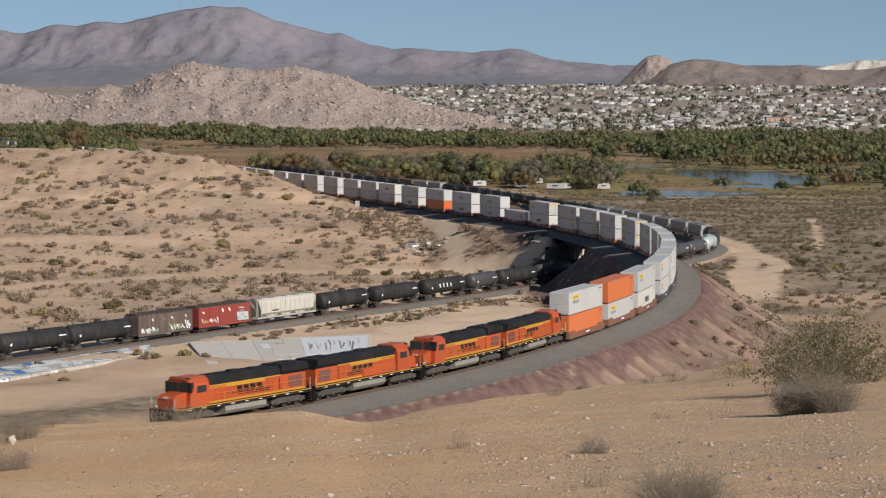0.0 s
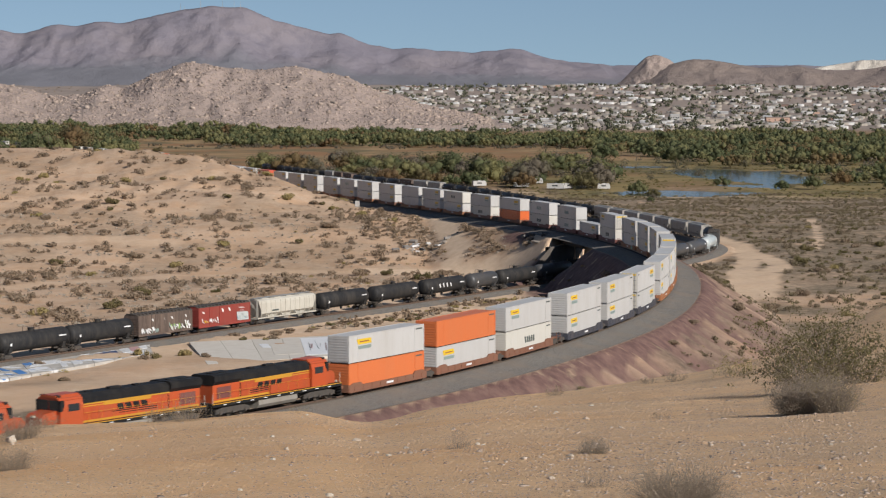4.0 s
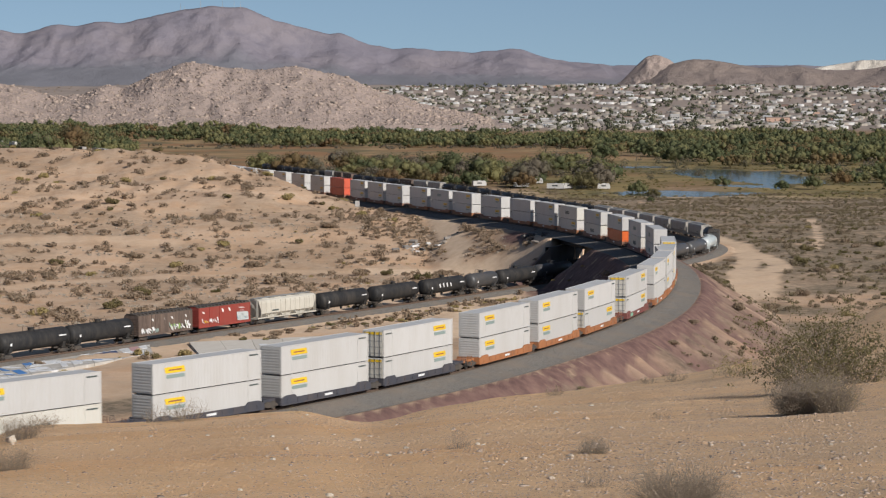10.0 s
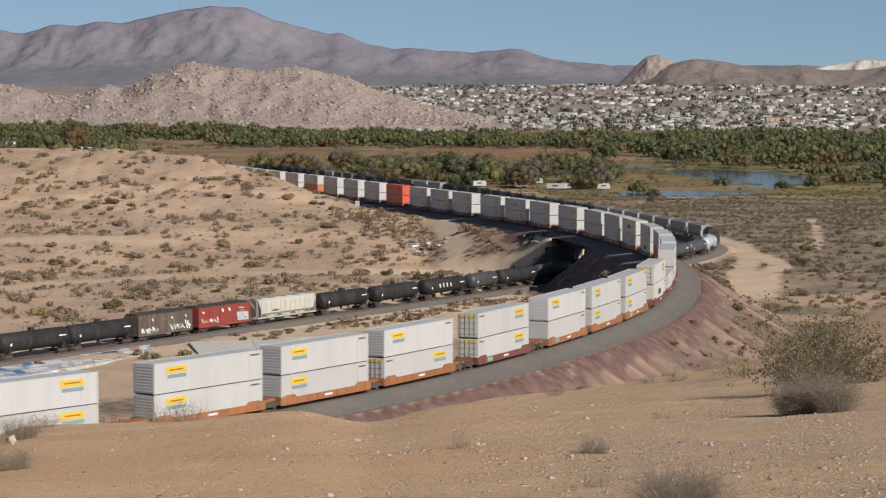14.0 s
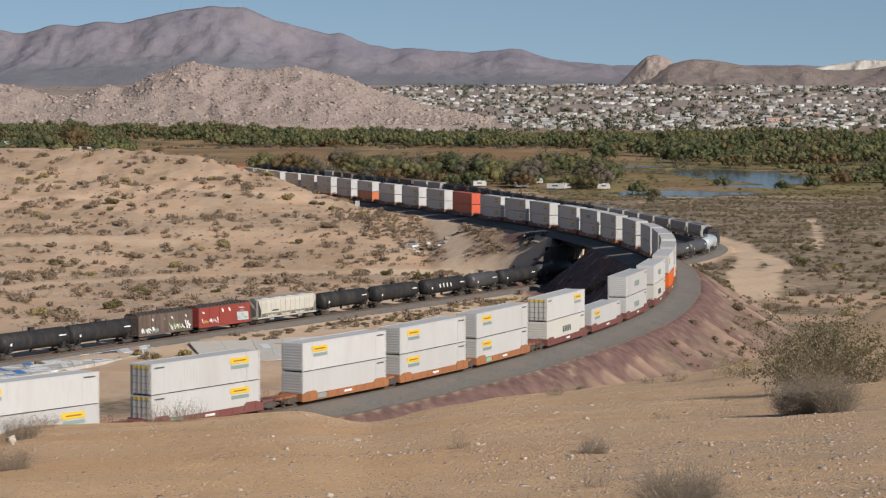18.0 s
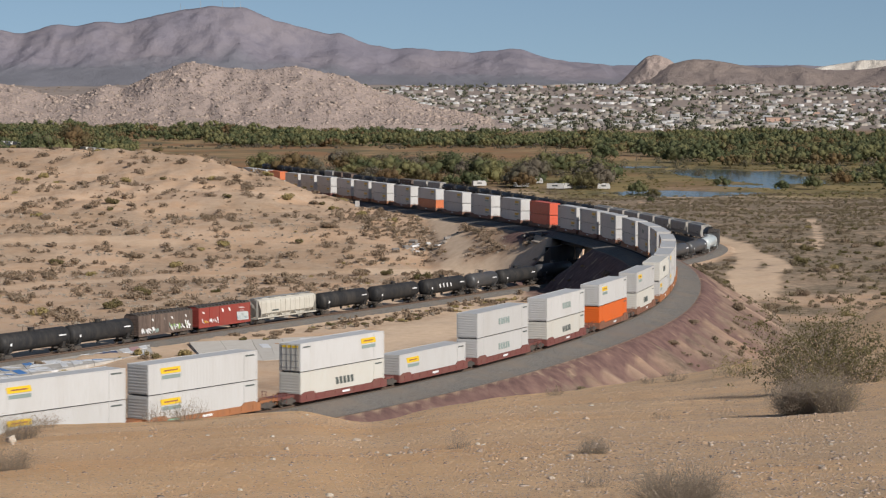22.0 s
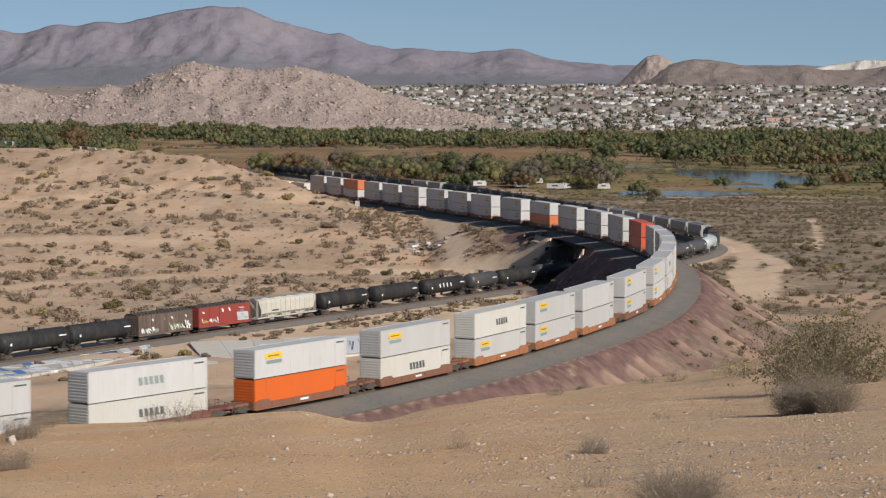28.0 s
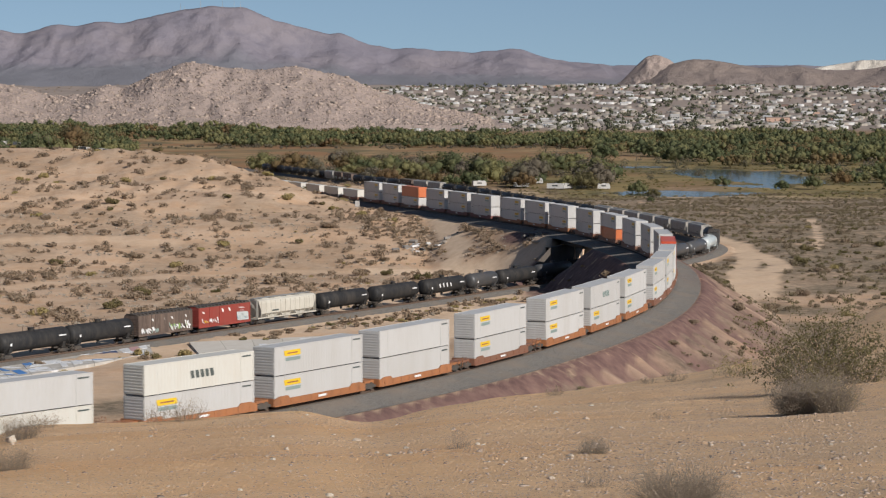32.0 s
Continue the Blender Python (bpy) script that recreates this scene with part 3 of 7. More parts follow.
def ground_parts(x, y):
    d = np.hypot(x, y)
    # the wide ground, from the railway flats to the river plain and the rising town
    z = -10.2 - 1.0 * smooth01(560, 700, y) - 4.3 * smooth01(800, 1150, y)
    z = z + 14.0 * smooth01(2450, 3050, d) + 56.0 * smooth01(2950, 4300, d)
    z = z + (4.0 * waves(x, y, 300, 17) + 1.5 * waves(x, y, 110, 18)) * smooth01(2950, 3500, d)
    # inner ground rises to the level of the upper track
    inner = smooth01(42, 2, x) * smooth01(560, 672, y) * smooth01(1000, 800, y)
    z = z + 10.0 * inner
    # the left hill with its spurs
    hill = 12.6 * blob(x, y, -185, 880, 90, 105, 0.2) + 6.5 * blob(x, y, -105, 840, 55, 70, 0.35) + 6.0 * blob(x, y, -70, 785, 36, 48, 0.5)
    hill = hill + 3.4 * blob(x, y, -118, 735, 45, 22, 0.15) + 3.6 * blob(x, y, -62, 712, 26, 20, 0.7) + 9 * blob(x, y, -330, 900, 160, 150)
    hill = hill + 1.6 * blob(x, y, -95, 690, 60, 12, 0.1) + (0.9 * waves(x, y, 30, 12) + 0.45 * waves(x, y, 13, 13) + 0.2 * waves(x, y, 6, 14)) * blob(x, y, -110, 760, 120, 130)
    z = z + hill * (1 + 0.10 * waves(x, y, 46, 3)) * smooth01(-8, -30, x)
    z = z + 1.1 * waves(x, y, 120, 7) * smooth01(330, 520, y) * smooth01(2600, 1800, d) * 0.7 + 0.35 * waves(x, y, 26, 8) * smooth01(2600, 1000, d)
    # lake beds
    lk = lake_depth(x, y)
    z = np.where((y > 1050) & (y < 1800), np.maximum(z, LAKE_Z + 0.6 + 0.25 * waves(x, y, 60, 9)) * (lk <= 0) + np.minimum(z, LAKE_Z - 2 * lk) * (lk > 0), z)
    # railway formation
    du, su, au = track_distance(x, y, UX, UY, UT, US)
    dl, sl, al = track_distance(x, y, LX, LY, LT, LS)
    gully = np.where(su > 0, np.abs(np.sin(au * 0.42 + 2.2 * np.sin(au * 0.13))) ** 2 * 1.5, 0.3) * np.clip((du - 7) / 5, 0, 1)
    fill = -1.05 - np.maximum(du - 6.2, 0) / np.where(su > 0, 1.75, 1.05 + 1.3 * smooth01(355, 390, au)) - gully * smooth01(300, 120, au)
    fill = np.where(np.abs(al - BRIDGE_L) < 60, np.where(dl < np.where(sl > 0, 6.5, 3.5), -60, fill), fill)
    z = np.maximum(z, fill)
    z = np.minimum(z, -1.05 + np.maximum(du - 6.2, 0) / 1.5)
    lz = LOW_Z - 0.85
    keep = np.minimum(z, lz + np.maximum(dl - np.where(sl > 0, 4.3, 3.5), 0) / np.where(sl > 0, 1.4, 1.7 - 1.35 * smooth01(42, 14, np.abs(al - BRIDGE_L))))
    z = np.where((y > 250) & (du > 3.0), np.where(dl < 60, np.maximum(keep, lz - np.maximum(dl - 5.0, 0) / 1.8), z), z)
    z = np.where((dl < np.where(sl > 0, 6.5, 3.5)) & (np.abs(al - BRIDGE_L) < 40), lz, z)
    nh = near_hill(x, y)
    z = np.where(y < 215, np.maximum(z, nh), z)
    return z, du, su, au, dl, nh, lk, d


def ground_z(x, y):
    x, y = np.atleast_1d(np.asarray(x, float)), np.atleast_1d(np.asarray(y, float))
    return ground_parts(x, y)[0]


def build_ground():
    inner = np.linspace(-13.5, 13.5, 460)
    side = np.concatenate([np.linspace(14.5, 40, 16), np.linspace(48, 180, 18)])
    ang = np.radians(np.concatenate([-side[::-1], inner, side[:-1]]))
    rad = [0.02, 0.5]
    while rad[-1] < 4870:
        r = rad[-1]
        rad.append(r + (0.22 if 12 < r < 90 else max(0.25, min(r * 0.012, 3.0 if r < 780 else 7.0 if r < 1300 else r * 0.009))))
    rad = np.array(rad)
    A, R = np.meshgrid(ang, rad)
    x, y = (R * np.sin(A)).ravel(), (R * np.cos(A)).ravel() - 0.6
    z, du, su, au, dl, nh, lk, d = ground_parts(x, y)
    na, nr = len(ang), len(rad)
    i = np.arange(nr - 1)[:, None] * na
    j = np.arange(na)[None, :]
    k = (j + 1) % na
    faces = np.stack([(i + j), (i + k), (i + na + k), (i + na + j)], -1).reshape(-1, 4)
    me = np_mesh("ground", np.stack([x, y, z], -1), faces, M["ground"], smooth=True)
    near = z <= nh + 0.02
    near = near & (y < 215)
    rd = road_distance(x, y)
    road = smooth01(1.25, 0.7, rd + 0.25 * waves(x, y, 11, 21)) * (d > 180)
    flats = smooth01(330, 400, y) * smooth01(640, 560, y) * smooth01(60, 10, x) * smooth01(24, 12, dl) * 0.6
    road = np.maximum(road * np.where(x < -20, 0.3, np.where(x > 45, 0.62, 0.9)), flats)
    hillside = blob(x, y, -150, 830, 130, 120)
    scrub = np.where(near, 0.12, smooth01(-0.5, 0.35, waves(x, y, 55, 22)) * 0.65 + 0.25)
    scrub = np.where((d > 240) & (hillside > 0.2), scrub * 0.35, scrub)
    scrub = np.where((x < 34) & (y > 330) & (y < 720), scrub * 0.45, scrub)
    scrub = np.where((x > 60) & (y > 500), np.maximum(scrub, 0.9 * smooth01(470, 600, y)), scrub)
    scrub = scrub * (1 - np.clip(road, 0, 1)) * smooth01(3.5, 9, np.minimum(du, dl))
    meadow = smooth01(1180, 1330, y) * smooth01(2900, 2750, d)
    uplands = smooth01(2750, 2950, d)
    riprap = np.where((su > 0) & (au < 330) & (d > 180), smooth01(5.2, 5.8, du) * np.maximum(smooth01(9.6, 8.2, du + 1.2 * waves(x, y, 14, 23)), 0.42 + 0.5 * smooth01(0.3, 0.6, np.abs(np.sin(au * 0.42 + 2.2 * np.sin(au * 0.13))) ** 2)) * smooth01(24, 17, du), 0)
    riprap = np.where((su < 0) & (au > 60) & (au < 346), 1.0 * smooth01(5, 6, du) * smooth01(24, 18, du), riprap) * (~near)
    riprap = np.maximum(riprap, smooth01(0.45, 0.7, blob(x, y, 17.6, 575, 3.8, 11, 0.3)))
    marsh = smooth01(20, 70, x) * smooth01(1090, 1150, y) * smooth01(1900, 1760, y)
    gravelly = smooth01(-0.03, 0.12, x / np.maximum(y, 1.0) + 0.04 * waves(x, y, 12, 45)) * 0.9
    for nm, v in (("gravelly", gravelly), ("marsh", marsh), ("road", road), ("scrub", scrub), ("meadow", meadow), ("uplands", uplands), ("riprap", riprap), ("near", near.astype(float))):
        a = me.attributes.new(nm, "FLOAT", "POINT")
        a.data.foreach_set("value", np.clip(v, 0, 1).astype(np.float32))
    ob = new("ground", me)
    tagged(ob, "pale sandy desert ground with scrub and dirt roads", "ground", kind="structure")
    return ob


build_ground()
wm = np_mesh("water", [(-40, 1100, LAKE_Z), (330, 1100, LAKE_Z), (330, 1760, LAKE_Z), (-40, 1760, LAKE_Z)], [(0, 1, 2, 3)], M["water"])
tagged(new("water", wm), "still blue-grey lake water among reeds", "lake", kind="structure")


# ---- track beds, rails, ties ----
def sweep(name, place, ss, profile, z0, mat, closed=False):
    """Sweeps a profile of (offset, height) pairs along a track."""
    n = len(profile)
    vs = np.zeros((len(ss), n, 3))
    for k, (o, h) in enumerate(profile):
        x, y, _ = place(ss, o)
        vs[:, k] = np.stack([x, y, np.full(len(ss), z0 + h)], -1)
    m = n if closed else n - 1
    i = np.arange(len(ss) - 1)[:, None] * n
    j, k = np.arange(m)[None, :], (np.arange(m)[None, :] + 1) % n
    f = np.stack([i + j, i + k, i + n + k, i + n + j], -1).reshape(-1, 4)
    return np_mesh(name, vs.reshape(-1, 3), f, mat)


def build_track(nm, place, ss, z0, half_top, toe, gauge_half, label):
    bed = sweep(nm + "_ballast", place, ss, [(-toe, -1.02), (-half_top, -0.22), (half_top, -0.22), (half_top + 0.6, -0.5), (toe, -1.02)], z0, M["ballast"])
    tagged(new(nm + "_ballast", bed), label, "track bed", kind="structure")
    for sgn in (-1, 1):
        c = sgn * gauge_half
        rail = sweep("rail", place, ss, [(c - 0.07, -0.17), (c - 0.035, -0.13), (c - 0.037, 0.0), (c + 0.037, 0.0), (c + 0.035, -0.13), (c + 0.07, -0.17)], z0, M["rail"], True)
        tagged(new("rail", rail), "worn steel rail on dark ties", "rail", nm + " rails", "structure")


def build_ties(place, ss, z0, label):
    bx = np.array([(sx, sy, sz) for sx in (-0.12, 0.12) for sy in (-1.3, 1.3) for sz in (-0.34, -0.172)])
    fc = np.array([(0, 1, 3, 2), (4, 6, 7, 5), (0, 4, 5, 1), (2, 3, 7, 6), (0, 2, 6, 4), (1, 5, 7, 3)])
    x, y, t = place(ss)
    V = np.zeros((len(ss), 8, 3))
    for k, (a, b, c) in enumerate(bx):
        V[:, k] = np.stack([x + a * np.cos(t) + b * np.sin(t), y + a * np.sin(t) - b * np.cos(t), np.full(len(ss), z0 + c)], -1)
    F = (np.arange(len(ss))[:, None, None] * 8 + fc[None]).reshape(-1, 4)
    tagged(new("ties", np_mesh("ties", V.reshape(-1, 3), F, M["tie"])), label, "ties", kind="stuff")


build_track("upper_track", upper, np.arange(-240.0, 1750.0, 4.0), 0.0, 1.9, 5.6, 0.7525, "grey crushed-stone ballast of the curved upper track")
build_track("lower_track", lower, np.arange(0.0, LS[-1], 4.0), LOW_Z, 1.9, 4.6, 0.7525, "grey crushed-stone ballast of the lower track")
build_ties(upper, np.arange(-120.0, 420.0, 0.6), 0.0, "dark wooden ties under the upper track")
build_ties(lower, np.arange(100.0, 560.0, 0.6), LOW_Z, "dark wooden ties under the lower track")


# ---- rolling stock ----
CAR_LEN = 16.15


def on_upper(s, z=0.0):
    x, y, t = upper(s)
    return Matrix.Translation((float(x), float(y), z)) @ Matrix.Rotation(float(t) + math.pi, 4, "Z")


def on_lower(s, z=0.0):
    x, y, t = lower(s)
    return Matrix.Translation((float(x), float(y), LOW_Z + z)) @ Matrix.Rotation(float(t) + math.pi, 4, "Z")


def container(name, label, body, logo, doors_front, lettering, end_mat=None, flat=False):
    """A 53-foot container; local x points the way the train goes, origin at the middle of its floor."""
    L, w, h = 16.15, 2.59, 2.90
    top = empty(name)
    tagged(top, label, "container", "stacked containers")
    plan = []
    for sy in (-1, 1):
        ys = sy * (w / 2 - 0.036)
        row = [(-L / 2 + 0.03, ys)]
        for i in range(0 if flat else 34):
            x = -L / 2 + 0.45 + i * 0.4621
            row += [(x - 0.09, ys), (x - 0.06, ys + sy * 0.013), (x + 0.06, ys + sy * 0.013), (x + 0.09, ys)]
        row.append((L / 2 - 0.03, ys))
        plan += row[::sy * -1]
    bm = bmesh.new()
    lo = [bm.verts.new((x, y, 0.05)) for x, y in plan]
    hi = [bm.verts.new((x, y, h - 0.03)) for x, y in plan]
    n = len(plan)
    bm.faces.new(lo[::-1]), bm.faces.new(hi)
    for i in range(n):
        bm.faces.new((lo[i], lo[(i + 1) % n], hi[(i + 1) % n], hi[i]))
    bmesh.ops.recalc_face_normals(bm, faces=bm.faces)
    for sx in (-1, 1):
        for sy in (-1, 1):
            add_box(bm, sx * (L / 2 - 0.09) - 0.09, sx * (L / 2 - 0.09) + 0.09, sy * (w / 2 - 0.06) - 0.06, sy * (w / 2 - 0.06) + 0.06, 0.0, h)
            add_box(bm, sx * 6.1 - 0.1, sx * 6.1 + 0.1, sy * (w / 2 - 0.05) - 0.05, sy * (w / 2 - 0.05) + 0.05, 0.0, h + 0.003)
    for sy in (-1, 1):
        add_box(bm, -L / 2 + 0.1, L / 2 - 0.1, sy * (w / 2 - 0.05) - 0.04, sy * (w / 2 - 0.05) + 0.04, 0.03, 0.17)
        add_box(bm, -L / 2 + 0.1, L / 2 - 0.1, sy * (w / 2 - 0.05) - 0.04, sy * (w / 2 - 0.05) + 0.04, h - 0.10, h - 0.004)
    if not flat:
        # near-black strip paints the shaded seam between stacked loads
        part("floor_frame", boxed(-L / 2 + 0.3, L / 2 - 0.3, -w / 2 + 0.09, w / 2 - 0.09, -0.02, 0.07), M["darkgap"], top, "dark strip painting the shade in the gap under the container")
    part("shell", bm, body, top)
    if flat:
        return top
    # ends
    d = 1 if doors_front else -1
    for sgn, kind in ((d, "doors"), (-d, "nose")):
        xe = sgn * (L / 2)
        if kind == "doors":
            for sy in (-1, 1):
                dr = part("door", boxed(xe - 0.04, xe + 0.035, min(0.01 * sy, sy * 1.17), max(0.01 * sy, sy * 1.17), 0.14, h - 0.12), end_mat or M["offwhite"], top)
                bm = bmesh.new()
                for yy in (0.28, 0.88):
                    add_cyl(bm, (xe + 0.07 * sgn, sy * yy, 0.1), (xe + 0.07 * sgn, sy * yy, h - 0.08), 0.028, 6)
                for zz in (0.45, 1.1, 1.75, 2.4):
                    add_box(bm, min(xe, xe + 0.06 * sgn), max(xe, xe + 0.06 * sgn), sy * 0.58 - 0.5, sy * 0.58 + 0.5, zz - 0.045, zz + 0.045)
                part("lock_bar", bm, M["steel"], dr, "grey steel lock rods and hinges")
            if logo:
                part("door_decal", boxed(min(xe, xe + 0.045 * sgn), max(xe, xe + 0.045 * sgn), -1.05, 1.05, 2.42, 2.70), M["yellow"], top, "yellow door decal")
        else:
            fold = [(xe - sgn * 0.03, 0.16)]
            for i in range(9):
                zz = 0.3 + i * 0.285
                fold += [(xe + sgn * 0.004, zz - 0.075), (xe + sgn * 0.03, zz - 0.055), (xe + sgn * 0.03, zz + 0.055), (xe + sgn * 0.004, zz + 0.075)]
            part("nose_grid", prism(fold + [(xe - sgn * 0.03, h - 0.16)], -1.15, 1.15, "y"), body, top)
            part("nose_panel", boxed(xe - 0.035, xe + 0.012, -1.18, 1.18, 0.14, h - 0.12), M["nosegrey"] if logo else body, top)
    lx = -d * 4.9
    for sy in (-1, 1):
        yf = sy * (w / 2)
        y0, y1 = min(yf - sy * 0.03, yf + sy * 0.006), max(yf - sy * 0.03, yf + sy * 0.006)
        if logo:
            part("logo_panel", prism([(lx - 1.5, 1.86), (lx + 1.35, 1.86), (lx + 1.5, 2.42), (lx - 1.35, 2.42)], y0, y1, "y"), M["yellow"], top, "yellow slanted emblem")
            part("emblem_bar", boxed(lx - 1.0, lx + 0.95, y0 - 0.002, y1 + 0.002, 2.06, 2.2), M["well_orange"], top, "darker bar within the emblem")
            part("lettering_bar", boxed(lx - 1.42, lx + 1.25, y0, y1, 1.36, 1.70), M["greyink"], top, "grey lettering as a bar")
        if lettering:
            bm = bmesh.new()
            for i in range(5):
                x0 = -0.2 + (i - 2.5) * 0.72
                add_prism(bm, [(x0, 1.05), (x0 + 0.46, 1.05), (x0 + 0.6, 1.8), (x0 + 0.14, 1.8)], y0, y1, "y")
            part("lettering", bm, lettering, top, "dark slanted lettering as bars")
        part("number_bar", boxed(d * 6.9 - 0.7, d * 6.9 + 0.7, y0, y1, 2.42, 2.56), M["ink"], top)
    return top


def wheel_mesh(r=0.42):
    bm = bmesh.new()
    add_cyl(bm, (0, -0.07, 0), (0, 0.07, 0), r, 18)
    add_cyl(bm, (0, -0.09, 0), (0, 0.09, 0), r * 0.45, 12)
    return mesh_of("wheel", bm, M["wheel"])


WHEEL = wheel_mesh()
WHEEL_BIG = wheel_mesh(0.53)


def truck_parts(top, x, mat=None):
    """A two-axle freight truck under a car at x, as parts of the car."""
    tr = part("truck", boxed(x - 0.28, x + 0.28, -0.95, 0.95, 0.36, 0.78, 0.04), mat or M["truck"], top)
    for sy in (-1, 1):
        bm = prism([(x - 1.25, 0.34), (x - 0.75, 0.34), (x - 0.45, 0.22), (x + 0.45, 0.22), (x + 0.75, 0.34), (x + 1.25, 0.34), (x + 1.25, 0.56), (x + 0.55, 0.76), (x - 0.55, 0.76), (x - 1.25, 0.56)], sy * 1.02 - 0.08, sy * 1.02 + 0.08, "y")
        part("side_frame", bm, mat or M["truck"], tr)
        for dx in (-0.89, 0.89):
            part("wheel", WHEEL, None, tr, at=Matrix.Translation((x + dx, sy * 0.7525, 0.42)))
    return tr


def well_car(name, label, mat, gap_f, gap_r, patch=None):
    """One platform of a well car. gap_f, gap_r: metres from its middle to the trucks ahead and behind."""
    top = empty(name)
    tagged(top, label, "well car", "well cars of the train")
    for sy in (-1, 1):
        side = [(-8.35, 0.26), (8.35, 0.26), (8.35, 0.95), (7.4, 1.22), (5.9, 1.22), (5.5, 0.92), (-5.5, 0.92), (-5.9, 1.22), (-7.4, 1.22), (-8.35, 0.95)]
        part("side_sill", prism(side, sy * 1.40 - 0.06, sy * 1.40 + 0.06, "y"), mat, top)
        bm = bmesh.new()
        for i in range(9):
            x = -7.2 + i * 1.8
            add_box(bm, x - 0.06, x + 0.06, sy * 1.48 - 0.02, sy * 1.48 + 0.02, 0.3, 0.9)
        add_box(bm, -8.3, 8.3, sy * 1.49 - 0.035, sy * 1.49 + 0.035, 0.24, 0.36)
        part("outer_rail", bm, mat, top)
        part("stencil_bar", boxed(-0.9, 0.5, min(sy * 1.45, sy * 1.505), max(sy * 1.45, sy * 1.505), 0.5, 0.72), M["spray_white"], top, "white stencilling as a bar")
        if patch:
            part("paint_patch", boxed(4.0, 5.6, min(sy * 1.45, sy * 1.51), max(sy * 1.45, sy * 1.51), 0.38, 0.86), patch, top, "patch of sprayed paint")
    part("floor", boxed(-8.3, 8.3, -1.36, 1.36, 0.24, 0.33), mat, top)
    for sgn, g in ((1, gap_f), (-1, gap_r)):
        x0, x1 = sorted((sgn * 8.3, sgn * (g + 0.2)))
        bm = bmesh.new()
        add_box(bm, x0, x1, -0.75, 0.75, 0.72, 1.02)
        add_box(bm, sgn * 8.35 - 0.06, sgn * 8.35 + 0.06, -1.4, 1.4, 0.3, 1.1)
        part("end_platform", bm, mat, top)
        if g > 10.5:
            xt = sgn * (g - 1.75)
            truck_parts(top, xt)
            part("coupler", boxed(min(sgn * g, sgn * (g - 0.6)), max(sgn * g, sgn * (g - 0.6)), -0.14, 0.14, 0.72, 0.98), M["truck"], top)
            for sy in (-1, 1):
                bm = bmesh.new()
                for zz in (0.5, 0.85, 1.2, 1.5):
                    add_box(bm, sgn * (g - 0.75) - 0.02, sgn * (g - 0.75) + 0.02, sy * 1.25 - 0.25, sy * 1.25 + 0.25, zz - 0.02, zz + 0.02)
                for yy in (-0.25, 0.25):
                    add_box(bm, sgn * (g - 0.75) - 0.02, sgn * (g - 0.75) + 0.02, sy * 1.25 + yy - 0.02, sy * 1.25 + yy + 0.02, 0.45, 1.55)
                part("ladder", bm, mat, top)
        elif sgn < 0:
            truck_parts(top, -g)
    return top


